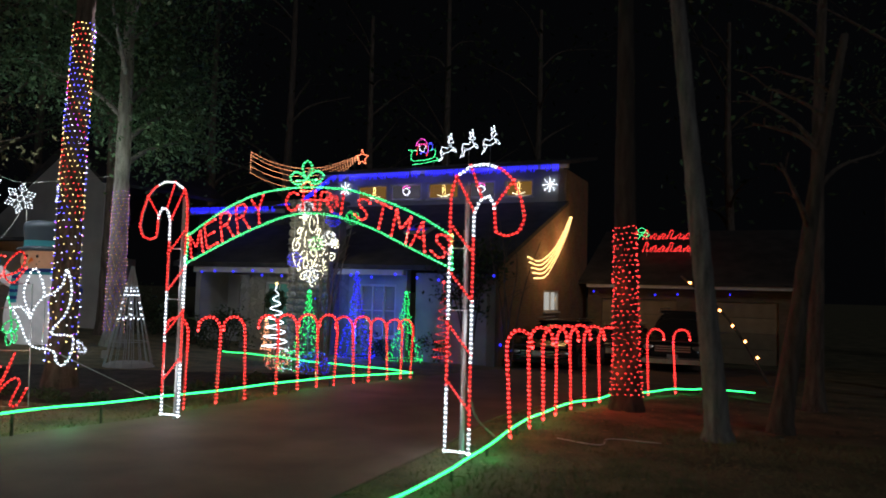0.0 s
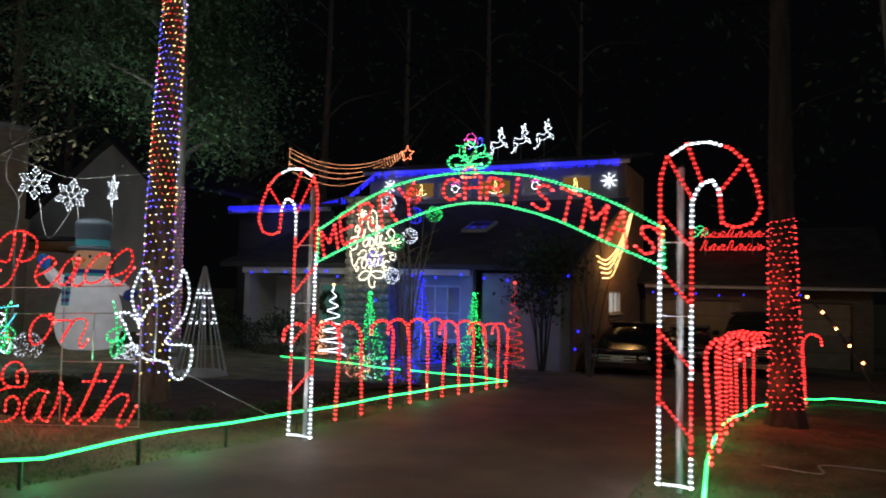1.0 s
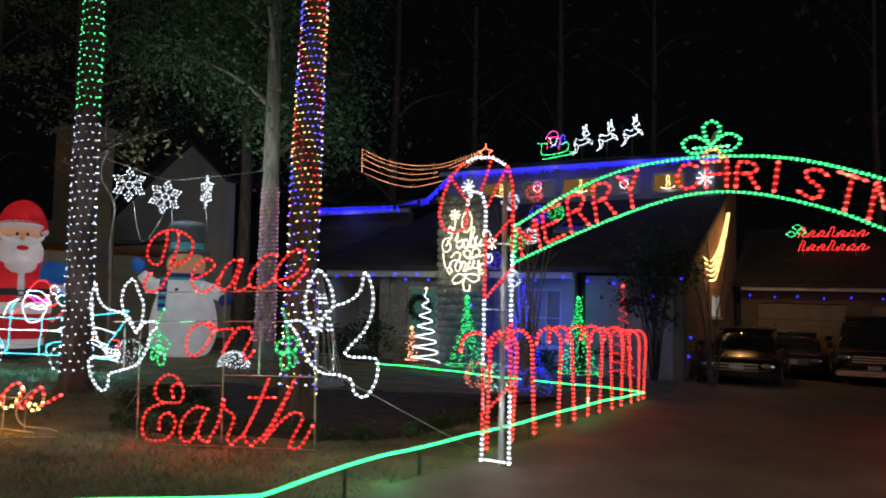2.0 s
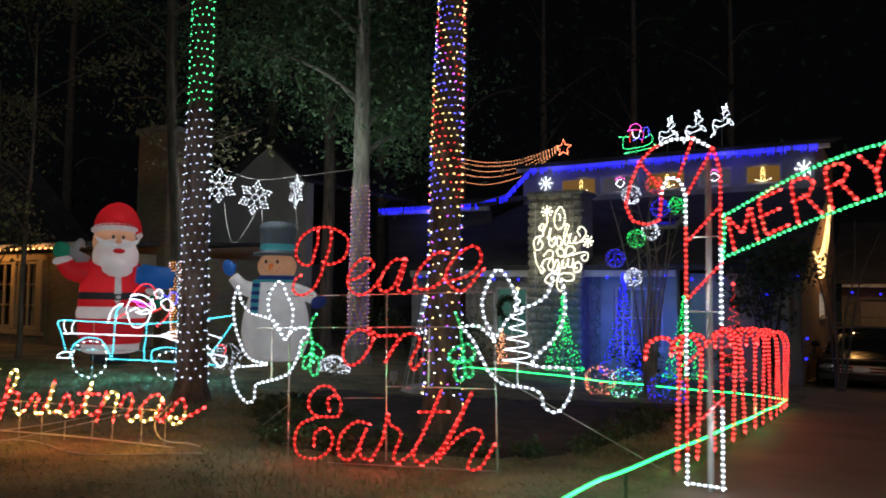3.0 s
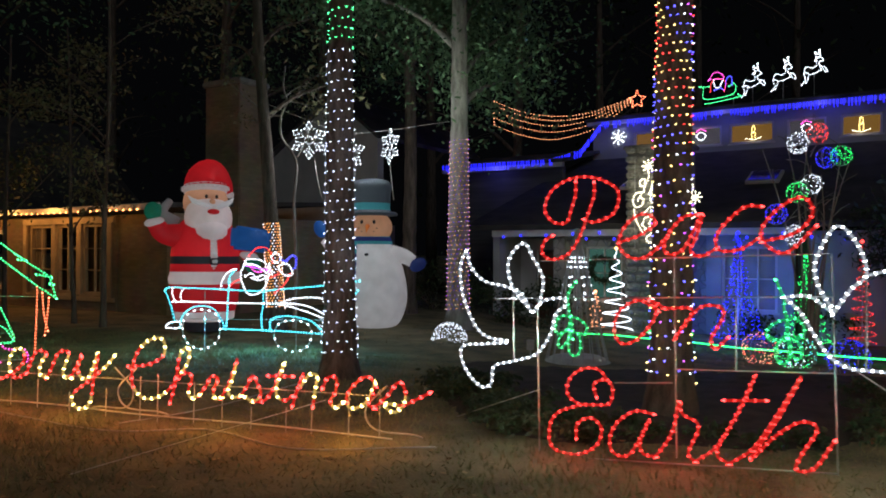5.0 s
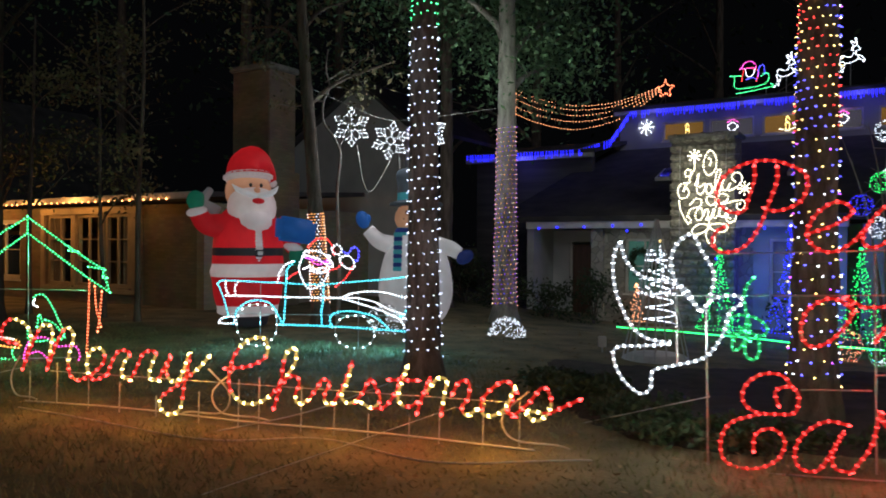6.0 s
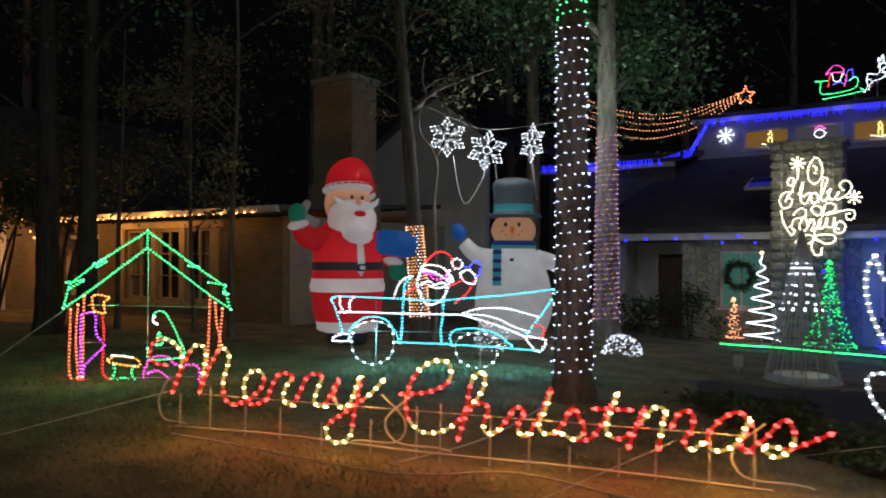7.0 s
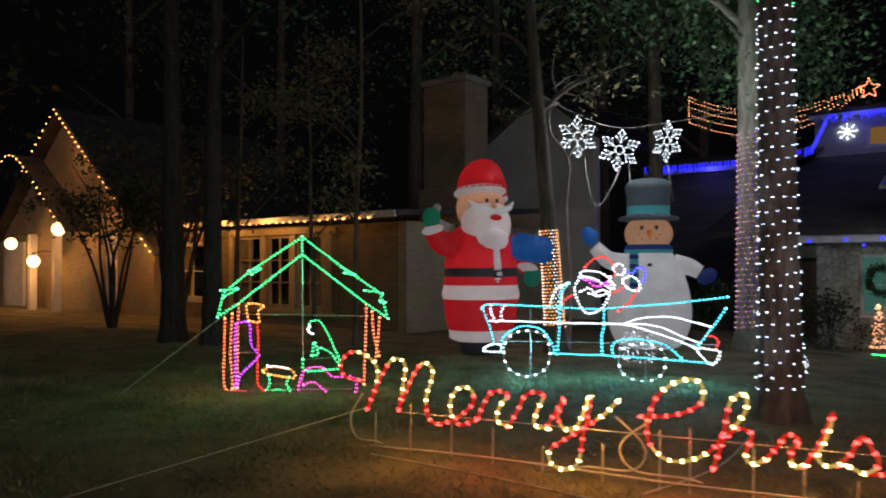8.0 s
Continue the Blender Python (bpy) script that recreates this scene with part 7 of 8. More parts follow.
# ---- small light trees and light balls before the house ----
def cone_tree(x, y, top, r, colour, label, turns=9, spiral=False, base=0.08, gap=0.085, bead=0.0128):
    """A wire cone with lamps: either wound in a spiral or hung in strands."""
    z0 = gz(x, y)
    t = thing("light_tree", pose(x, y, z0), label, "light tree", "light trees")
    H = top - z0
    wire("pole", t, [(0, 0, -0.05), (0, 0, H)], 0.012)
    lamps = Geo()
    if spiral:
        T = np.linspace(0, 1, 240)
        R = r * (1 - T) ** 0.9
        P = np.stack([R * np.cos(T * turns * 6.283), R * np.sin(T * turns * 6.283), base + (H - base) * T], 1)
        part("spiral", Geo().tube(P, 0.0085, 5), TINY["white"] if colour == "white" else ROPE[colour], t)
        lamps.beads(even(P, gap), bead)
    else:
        for k in range(turns):
            a = 2 * math.pi * k / turns
            e = spline([(0.02 * math.cos(a), 0.02 * math.sin(a), H), (0.35 * r * math.cos(a), 0.35 * r * math.sin(a), H * 0.5), (r * math.cos(a + 0.1), r * math.sin(a + 0.1), base)], gap)
            part("strand", Geo().tube(e, 0.004, 3), M_SHRUB, t)
            rj = np.random.default_rng(k + int(100 * abs(x)))
            lamps.beads(e + rj.normal(0, 0.03, e.shape), bead)
        ring = [(r * math.cos(i * 0.2618), r * math.sin(i * 0.2618), base) for i in range(25)]
        part("foot_ring", Geo().tube(ring, 0.006, 4), M_WIRE, t)
        lamps.beads(even(ring, gap), bead)
    part("lamps", lamps, TINY[colour], t)
    part("tip", Geo().beads([(0, 0, H + 0.04)], 0.05), TINY["yellow" if spiral and colour == "white" else colour], t)


cone_tree(-2.4, 21.0, 2.0, 0.55, "blue", "tall blue strand-light tree before the house", 12)
cone_tree(-3.8, 21.4, 1.45, 0.5, "green", "green strand-light tree before the chimney", 10)
cone_tree(-1.0, 20.9, 1.48, 0.5, "green", "green strand-light tree before the blue bay", 10)
cone_tree(-4.95, 22.3, 1.65, 0.4, "white", "white spiral light tree by the window", 7, True)
cone_tree(0.05, 20.6, 1.8, 0.28, "red", "thin red spiral light tree by the pale wall", 10, True)
cone_tree(-5.4, 23.1, 0.55, 0.16, "orange", "small red and amber light tree by the porch", 8)


def light_ball(x, y, z, r, colours, label, count=130, seed=1, half=False, parent=None):
    """Lamps scattered on a wire ball."""
    rs = np.random.default_rng(seed)
    V = rs.standard_normal((count, 3))
    V /= np.linalg.norm(V, axis=1)[:, None]
    if half:
        V[:, 2] = np.abs(V[:, 2])
    t = thing("light_ball", pose(x, y, z), label, "light ball", "light balls")
    w = Geo()
    for k in range(4):
        a = k * math.pi / 4
        ring = [(r * math.cos(i * 0.3927) * math.cos(a), r * math.cos(i * 0.3927) * math.sin(a), (abs if half else float)(r * math.sin(i * 0.3927))) for i in range(17)]
        w.tube(ring, 0.004, 3)
    part("cage", w, M_WIRE, t)
    g = Geo()
    for i, v in enumerate(V):
        g.beads([v * r * rs.uniform(0.85, 1.02)], 0.0068, i % len(colours))
    part("lamps", g, [TINY[c] for c in colours], t)


light_ball(-3.4, 15.6, gz(-3.4, 15.6) + 0.22, 0.27, ["orange", "orange", "red"], "amber light ball on the grass", 150, 1)
light_ball(-3.05, 15.0, gz(-3.05, 15.0) + 0.22, 0.27, ["green", "white", "green", "cyan"], "green and white light ball on the grass", 150, 2)
light_ball(-2.45, 14.7, gz(-2.45, 14.7) + 0.16, 0.3, ["blue"], "low blue light ball on the grass", 170, 3)
light_ball(-8.4, 17.0, gz(-8.4, 17.0), 0.34, ["white"], "white mesh light mound at the trunk's foot", 220, 4, True)
light_ball(-10.55, 16.9, gz(-10.55, 16.9) + 0.22, 0.3, ["white"], "white light ball behind the pickup outline", 120, 5)


def stem_tree(x, y, height, stems, spread, label, leaves=0, seed=1, size=0.07, leaf=None, bark=None, r=0.028):
    """A many-stemmed small tree such as a crape myrtle."""
    rs = random.Random(seed)
    z0 = gz(x, y)
    t = thing("small_tree", pose(x, y, z0), label, "tree", "small trees")
    tips = []
    for k in range(stems):
        a = 6.283 * k / stems + rs.uniform(-0.4, 0.4)
        e = spread * rs.uniform(0.5, 1.0)
        h = height * rs.uniform(0.75, 1.0)
        P = spline([(0.06 * math.cos(a), 0.06 * math.sin(a), -0.05), (0.3 * e * math.cos(a), 0.3 * e * math.sin(a), h * 0.4), (0.6 * e * math.cos(a + 0.3), 0.6 * e * math.sin(a + 0.3), h * 0.72), (e * math.cos(a), e * math.sin(a), h)], 0.1)
        part("stem", Geo().tube(P, np.linspace(r, 0.007, len(P)), 7), bark or M_PALEBARK, t, soft=True)
        for s in range(4):
            c = P[int(len(P) * rs.uniform(0.5, 0.95))]
            b = rs.uniform(0, 6.28)
            L = rs.uniform(0.25, 0.6) * spread
            q = (c[0] + L * math.cos(b), c[1] + L * math.sin(b), c[2] + L * rs.uniform(0.2, 0.9))
            part("twig", Geo().tube([c, ((c[0] + q[0]) / 2, (c[1] + q[1]) / 2, (c[2] + q[2]) / 2 + 0.03), q], 0.006, 4), bark or M_PALEBARK, t)
            tips.append(q)
    if leaves:
        part("crown", leaf_cloud(tips, (0.22, 0.22, 0.18), leaves, size, seed), leaf or M_LEAF, t, "thin dark foliage")


stem_tree(-2.5, 16.1, 3.9, 8, 0.75, "bare crape myrtle hung with coloured light balls", seed=3)
for i, (x, y, z, c, nm) in enumerate([(-2.88, 15.5, 3.24, "white", "white"), (-2.42, 16.0, 3.47, "red", "red"), (-2.36, 15.8, 3.05, "blue", "blue"), (-2.0, 16.2, 3.13, "green", "green"), (-2.74, 15.96, 2.53, "green", "green"),
                                      (-2.48, 16.1, 2.67, "white", "white"), (-3.13, 15.7, 2.17, "blue", "blue"), (-2.8, 15.9, 1.85, "white", "white")]):
    light_ball(x, y, z, 0.165, [c], nm + " light ball hung in the bare tree", 90, 10 + i)
    solid("ball_hanger", Geo().tube([(x, y, z + 0.16), ((x - 2.5) / 2, (y + 16.1) / 2, z + 0.3), (-2.5, 16.1, z + 0.05)], 0.006, 4), M_PALEBARK, "thin twig that holds a light ball", "twig")
stem_tree(0.75, 20.3, 3.4, 9, 0.8, "dark many-stemmed shrub against the pale wall", 2200, seed=5, leaf=M_SHRUB, bark=M_SHADEBARK)
stem_tree(1.7, 18.9, 4.2, 5, 0.8, "bare thin tree by the driveway", seed=8, bark=M_BARK)


def build_sapling():
    """A pale crooked young tree leaning on the thin trunk, with bare side branches."""
    t = thing("sapling", pose(-11.8, 18.3, gz(-11.8, 18.3)), "pale crooked bare sapling beside the thin trunk", "tree", "small trees")
    P = spline([(0.02, 0, -0.05), (0.06, 0, 1.2), (0.0, 0, 2.6), (0.06, 0, 3.3), (-0.05, 0.02, 3.62), (-0.28, 0.03, 3.95), (-0.3, 0.03, 4.35), (-0.17, 0.02, 4.66), (-0.24, 0, 5.0), (-0.2, 0, 5.4)], 0.08)
    part("trunk", Geo().tube(P, np.linspace(0.05, 0.014, len(P)), 9), M_PALEBARK, t, soft=True)
    tips = []
    for q in ([(-0.28, 0.03, 4.38), (-0.56, 0, 4.43), (-1.0, -0.05, 4.75), (-1.42, -0.1, 5.1)], [(-0.5, 0, 4.42), (-0.85, 0.05, 4.3), (-1.25, 0.1, 4.36)], [(-0.22, 0.02, 4.6), (0.05, -0.05, 4.8), (0.3, -0.1, 4.86), (0.6, -0.15, 4.6)],
              [(-0.25, 0, 4.75), (0.1, 0.1, 5.0), (0.45, 0.1, 4.95)], [(-0.1, 0, 4.68), (0.2, 0, 4.6), (0.42, 0, 4.4)], [(0.05, 0.0, 3.5), (0.22, 0.0, 3.8), (0.3, 0.0, 4.1)]):
        B = spline(q, 0.06)
        part("limb", Geo().tube(B, np.linspace(0.018, 0.005, len(B)), 6), M_PALEBARK, t, soft=True)
        tips += [tuple(B[-1]), tuple(B[len(B) * 2 // 3])]
    part("crown", leaf_cloud(tips, (0.16, 0.16, 0.1), 320, 0.045, 21), M_DRYLEAF, t, "few thin yellowing leaves")


build_sapling()


def build_strip_cone():
    """A tall cone of pale plastic strips, only its upper lamps lit."""
    x, y = -6.2, 14.9
    t = thing("strip_light_cone", pose(x, y, gz(x, y)), "tall cone of pale unlit strips with white lamps near its top", "light tree")
    H, r = 2.0, 0.46
    wire("pole", t, [(0, 0, -0.05), (0, 0, H)], 0.016, M_PVC)
    for k in range(18):
        a = 2 * math.pi * k / 18
        part("strip", Geo().tube([(0.02 * math.cos(a), 0.02 * math.sin(a), H), (r * math.cos(a), r * math.sin(a), 0.03)], 0.0085, 5), M_PVC, t)
    for z in (0.03, 0.5, 1.0):
        k = r * (1 - z / H)
        part("hoop", Geo().tube([(k * math.cos(i * 0.35), k * math.sin(i * 0.35), z) for i in range(19)], 0.007, 4), M_PVC, t)
    g = Geo()
    for i, z in enumerate((0.95, 1.03, 1.15, 1.27, 1.42, 1.5, 1.56)):
        k = r * (1 - z / H) + 0.012
        n = 11 if i in (0, 4, 5) else 6
        g.beads([(k * math.cos(6.283 * j / n + i), k * math.sin(6.283 * j / n + i), z) for j in range(n)], 0.0165)
    part("lamps", g, TINY["white"], t)
    part("skirt", Geo().lathe([(0.5, 0.0), (0.44, 0.05), (0.36, 0.09), (0.1, 0.1)], 18), M_PVC, t, "crumpled pale cloth at the foot")


build_strip_cone()

# ---- warm lamps of the neighbouring wing ----
def wp(a, b, z):
    return tuple(WING @ Vector((a, b, z)))


lamp_string("eave_lights", [wp(-8.7, -0.54, 2.57), wp(-0.4, -0.54, 2.57)], "warm", 0.27, 0.024, "warm bulbs in a row along the wing eave", "warm house lights")
lamp_string("rake_lights", [wp(-8.75, -1.0, 1.92), wp(-15.08, -1.0, 6.85)], "warm", 0.3, 0.026, "warm bulbs up the edge of the porch gable", "warm house lights")
lamp_string("rake_lights", [wp(-15.08, -1.0, 6.85), wp(-17.6, -1.0, 4.95)], "warm", 0.36, 0.024, "warm bulbs down the far edge of the porch gable", "warm house lights")
lamp_string("rake_lights", [wp(-13.05, -1.6, 2.7), wp(-17.0, -1.6, 5.4), wp(-19.0, -1.6, 4.1)], "warm", 0.34, 0.026, "warm bulbs along the lower porch roof edge", "warm house lights")
roof_slab("roof_porch_low", [(-13.0, -1.5, 2.7), (-17.0, -1.5, 5.42), (-17.0, -0.6, 5.42), (-13.0, -0.6, 2.7)], 0.1, M_SHINGLE, "small lower porch roof", WING)
M_LANTERN = emit("lit_lantern_glass", (1.0, 0.5, 0.17), 8.0)
for a, z in ((-13.47, 2.69), (-17.19, 2.29), (-15.33, 1.66)):
    ln = thing("globe_lantern", WING @ pose(a, -1.5, z), "round glowing globe lantern on the porch wall", "lantern", "porch lanterns")
    part("globe", Geo().blob((0, 0, 0), (0.2, 0.2, 0.21), 0, 14), M_LANTERN, ln)
    part("cap", Geo().lathe([(0.05, 0.2), (0.08, 0.22), (0.02, 0.3)], 12), M_DARK, ln)
    part("bracket", Geo().tube([(0, 0, 0.28), (0, 0.3, 0.36), (0, 1.02, 0.3)], 0.014, 6), M_DARK, ln)
M_COLUMN = matte("white_column", (0.6, 0.58, 0.54), (0.75, 0.73, 0.7), 2, 0.6, 0.05)
for a in (-10.6, -14.3, -16.2, -19.9):
    solid("porch_column", Geo().box(a - 0.12, a + 0.12, -1.3, -1.06, -0.3, 2.6, 0, 0.015), M_COLUMN, "square white porch column", "column", WING, kind="structure")
wall_panel("wall_porch_panel", -21.5, -18.4, -0.3, 2.4, -0.62, 0.1, M_COLUMN, (), "white panelled porch wall", WING)
stem_tree(-21.0, 19.9, 4.6, 8, 1.7, "dark many-stemmed tree before the warm porch", 2400, seed=12, leaf=M_SHRUB, bark=M_SHADEBARK, r=0.06)
stem_tree(-23.0, 20.2, 4.4, 7, 1.6, "dark many-stemmed tree before the warm porch", 2400, seed=13, leaf=M_SHRUB, bark=M_SHADEBARK, r=0.05)
lamp_string("post_lights", [wp(-19.6, -1.4, 0.2), wp(-19.6, -1.4, 1.6)], "warm", 0.09, 0.02, "warm lamps wound up a porch post", "warm house lights")


# skylights in the front roof, a wreath at the porch window, an outlet stake on the lawn
def on_roof(b):
    return 2.35 + (b + 0.4) * 2.65 / 7.45


for a0, b0 in ((6.0, 2.7), (2.5, 2.7)):
    sk = thing("skylight", HOUSE @ Matrix.Translation((a0, b0, on_roof(b0) + 0.004)) @ Matrix.Rotation(math.atan2(2.65, 7.45), 4, "X"), "pale framed skylight set in the dark roof", "skylight", "roof skylights")
    part("frame", Geo().box(0, 0.85, 0, 1.1, 0, 0.1, 0, 0.01), M_TRIM, sk)
    part("pane", Geo().box(0.07, 0.78, 0.07, 1.03, 0.1, 0.112), M_GLASS, sk, "dark sloping glass")
wr = thing("wreath", HOUSE @ pose(3.0, -0.1, 1.15), "dark evergreen wreath with a bow on the window", "wreath")
ring = [(0.3 * math.cos(k * 0.2618), 0.0, 0.3 * math.sin(k * 0.2618)) for k in range(25)]
part("hoop", Geo().tube(ring, 0.03, 6), M_SHRUB, wr)
part("needles", leaf_cloud(ring, (0.05, 0.04, 0.05), 700, 0.05, 71), M_SHRUB, wr)
ob_ = thing("outlet_stake", pose(-6.9, 15.4, gz(-6.9, 15.4)), "small pale outdoor outlet box on a stake", "outlet")
part("box", Geo().box(-0.06, 0.06, -0.04, 0.04, 0.08, 0.24, 0, 0.01), M_PVC, ob_)
part("stake", Geo().box(-0.012, 0.012, -0.012, 0.012, -0.1, 0.08), M_PVC, ob_)

# curtains, and an unseen dim lamp added to warm the room behind the wing windows
M_CURTAIN = matte("brown_curtain", (0.1, 0.075, 0.045), (0.17, 0.13, 0.08), 3, 0.9, 0.3, 20, stretch=(6, 1, 0.4))
for a0, a1 in ((-6.0, -5.5), (-2.95, -2.45), (-9.1, -8.5)):
    g = Geo()
    n = 24
    vs = [(a0 + (a1 - a0) * i / n, 0.16 + 0.02 * math.sin(i * 1.9), z) for z in (0.35, 2.28) for i in range(n + 1)]
    g.add(vs, [(i, i + 1, n + 2 + i, n + 1 + i) for i in range(n)])
    solid("curtain", g, M_CURTAIN, "gathered dark brown curtain behind the window", "curtain", WING)

lamp_inside("room_fill", wp(-4.0, 2.2, 1.7), 7, (1.0, 0.6, 0.28), 0.1)
solid("room_back_wall", Geo().box(-10, 0, 3.2, 3.3, -0.5, 2.5), M_CURTAIN, "plain warm back wall of the room", "wall", WING, kind="structure")

# ---- right side: roof sign, slanting bulbs ----
rs_sign = thing("roof_light_sign", HOUSE @ pose(12.3, 11.6, 0), "small red script rope-light sign with holly on the garage roof", "light sign")
rr = random.Random(9)
for row, z in ((0, 3.95), (1, 3.45)):
    for i in range(7):
        x = 0.15 + 0.32 * i
        h = 0.34 if i in (0, 3) else 0.2
        rope("letter", rs_sign, flat([(x - 0.1, z), (x + 0.04, z + h), (x + 0.12, z + h * 0.8), (x + 0.02, z + 0.02), (x + 0.14, z + 0.01), (x + 0.22, z + 0.1)]), "red", 0.014, 0.06, 0.022)
for cx, cz in ((-0.2, 4.05), (0.0, 4.3), (0.15, 4.12)):
    rope("holly_leaf", rs_sign, flat([(cx - 0.14, cz), (cx, cz + 0.1), (cx + 0.14, cz), (cx, cz - 0.1), (cx - 0.14, cz)]), "green", 0.013, 0.06, 0.02)
for x in (0.2, 1.9):
    wire("leg", rs_sign, [(x, 0.02, 3.2), (x, 0.02, 4.2)], 0.012)
lamp_string("slanting_lights", [(5.9, 17.7, 1.95), (6.5, 17.75, 1.45), (7.1, 17.85, 0.8), (7.6, 17.9, 0.2)], "warm", 0.46, 0.04, "warm bulbs down a slanting branch", "warm house lights")
solid("slanting_branch", Geo().tube(spline([(5.7, 17.75, 2.1), (6.5, 17.8, 1.47), (7.1, 17.9, 0.82), (7.9, 17.95, -0.45)], 0.2), 0.03, 7), M_BARK, "fallen branch leaning on the ground", "branch")


# ---- vehicles in the court ----
def court(a, b):
    return hp(a, b, 0)[:2]


def loft(stations, n=20, power=3.0):
    """A closed rounded hull: each station is (along, half width, low, high), its section a soft rectangle."""
    g = Geo()
    for y, w, lo, hi in stations:
        for j in range(n):
            c, d = math.cos(2 * math.pi * j / n), math.sin(2 * math.pi * j / n)
            k = (abs(c) ** power + abs(d) ** power) ** (-1 / power)
            g.v.append((w * k * c, y, (lo + hi) / 2 + (hi - lo) / 2 * k * d))
    m = len(stations)
    fs = [(i * n + j, i * n + (j + 1) % n, (i + 1) * n + (j + 1) % n, (i + 1) * n + j) for i in range(m - 1) for j in range(n)]
    fs += [tuple(range(n))[::-1], tuple((m - 1) * n + j for j in range(n))]
    g.f, g.m = fs, [0] * len(fs)
    return g


def build_car(x, y, yaw, L, W, H, hood, label, tall=False, kind="car"):
    """A parked vehicle, nose towards local -y."""
    c = thing(kind, pose(x, y, gz(x, y) + 0.02, 0, 0, yaw), label, "car", "parked cars")
    zb, zh = 0.24, (1.08 if tall else 0.86)
    h = L / 2
    part("body", loft([(-h, W * 0.34, 0.4, zh - 0.3), (-h + 0.08, W * 0.43, 0.3, zh - 0.2), (-h + 0.3, W * 0.48, zb, zh - 0.12), (-h + hood * 0.7, W * 0.5, zb, zh - 0.03), (-h + hood, W * 0.5, zb, zh + 0.02),
                       (0.0, W * 0.5, zb, zh + 0.04), (h - 0.6, W * 0.5, zb, zh + 0.03), (h - 0.2, W * 0.47, zb + 0.04, zh - 0.02), (h, W * 0.38, 0.42, zh - 0.16)]), M_CARPAINT, c, "glossy black bodywork", soft=True)
    cab0, cab1 = hood + 0.1, L - (0.15 if tall else 0.4)
    part("glasshouse", loft([(cab0 - h - 0.1, W * 0.43, zh - 0.2, zh + 0.02), (cab0 - h + 0.3, W * 0.42, zh - 0.2, zh + (H - zh) * 0.52), (cab0 - h + 0.75, W * 0.395, zh - 0.2, H - 0.05), (cab0 - h + 1.3, W * 0.385, zh - 0.2, H),
                             (cab1 - h - 0.9, W * 0.385, zh - 0.2, H - 0.01), (cab1 - h - 0.4, W * 0.39, zh - 0.2, H - 0.1), (cab1 - h, W * 0.42, zh - 0.2, zh + 0.02)], 20, 3.6), M_GLASS, c, "dark tinted glass", soft=True)
    part("roof", loft([(cab0 - h + 0.72, W * 0.34, H - 0.09, H - 0.025), (cab0 - h + 1.2, W * 0.36, H - 0.07, H + 0.022), (cab1 - h - 0.9, W * 0.36, H - 0.07, H + 0.02), (cab1 - h - 0.45, W * 0.34, H - 0.12, H - 0.06)], 16, 3.0), M_CARPAINT, c, soft=True)
    for sx in (-1, 1):
        part("headlight", Geo().blob((sx * W * 0.36, -L / 2 + 0.06, zh - 0.3), (0.17, 0.06, 0.07), 0, 10), M_CHROME, c, "clear unlit headlight")
        part("mirror", Geo().blob((sx * (W / 2 + 0.1), cab0 + 0.25 - L / 2, zh + 0.12), (0.11, 0.06, 0.08), 0, 10), M_CARPAINT, c)
        for s in (0.85, L - 0.9):
            bm = bmesh.new()
            bmesh.ops.create_cone(bm, segments=24, radius1=0.35, radius2=0.35, depth=0.22, cap_ends=True)
            bm.transform(Matrix.Translation((sx * (W / 2 - 0.1), s - L / 2, 0.35)) @ Matrix.Rotation(math.pi / 2, 4, "Y"))
            wheel = part("wheel", Geo().take(bm), M_TYRE, c)
            bm = bmesh.new()
            bmesh.ops.create_cone(bm, segments=16, radius1=0.21, radius2=0.17, depth=0.03, cap_ends=True)
            bm.transform(Matrix.Translation((sx * (W / 2 + 0.02), s - L / 2, 0.35)) @ Matrix.Rotation(math.pi / 2 * sx, 4, "Y"))
            part("rim", Geo().take(bm), M_CHROME, wheel)
    for j in range(3):
        part("grille_bar", Geo().box(-W * 0.26, W * 0.26, -L / 2 - 0.02, -L / 2 + 0.02, zh - 0.42 + 0.07 * j, zh - 0.385 + 0.07 * j), M_CHROME, c)
    part("plate", Geo().box(-0.16, 0.16, -L / 2 - 0.03, -L / 2, zb + 0.2, zb + 0.34), M_PLATE, c, "blank pale number plate")
    # Chrome strips added along the edges to draw the dark bodywork's glints.
    for sx in (-1, 1):
        part("roof_rail", Geo().tube([(sx * W * 0.34, cab0 + 0.7 - L / 2, H + 0.07), (sx * W * 0.34, cab1 - 0.35 - L / 2, H + 0.07)], 0.018, 6), M_CHROME, c)
        part("belt_trim", Geo().tube([(sx * W * 0.475, cab0 - L / 2, zh + 0.02), (sx * W * 0.475, cab1 - L / 2, zh + 0.02)], 0.014, 5), M_CHROME, c)
    part("hood_trim", Geo().tube([(-W * 0.4, -L / 2 + 0.05, zh - 0.12), (0, -L / 2 - 0.03, zh - 0.1), (W * 0.4, -L / 2 + 0.05, zh - 0.12)], 0.016, 5), M_CHROME, c)
    part("bumper", Geo().box(-W * 0.46, W * 0.46, -L / 2 - 0.06, -L / 2 + 0.1, zb + 0.05, zb + 0.2, 0, 0.03), M_CHROME if tall else M_CARPAINT, c, "bright metal bumper" if tall else "")
    for s, z, w in ((cab0 - 0.02, zh + 0.03, 0.44), (cab0 + 0.62, H + 0.02, 0.36)):
        part("screen_trim", Geo().tube([(-W * w, s - L / 2 + 0.04, z - 0.01), (0, s - L / 2 - 0.03, z), (W * w, s - L / 2 + 0.04, z - 0.01)], 0.014, 5), M_CHROME, c, "thin chrome window trim added for a glint")
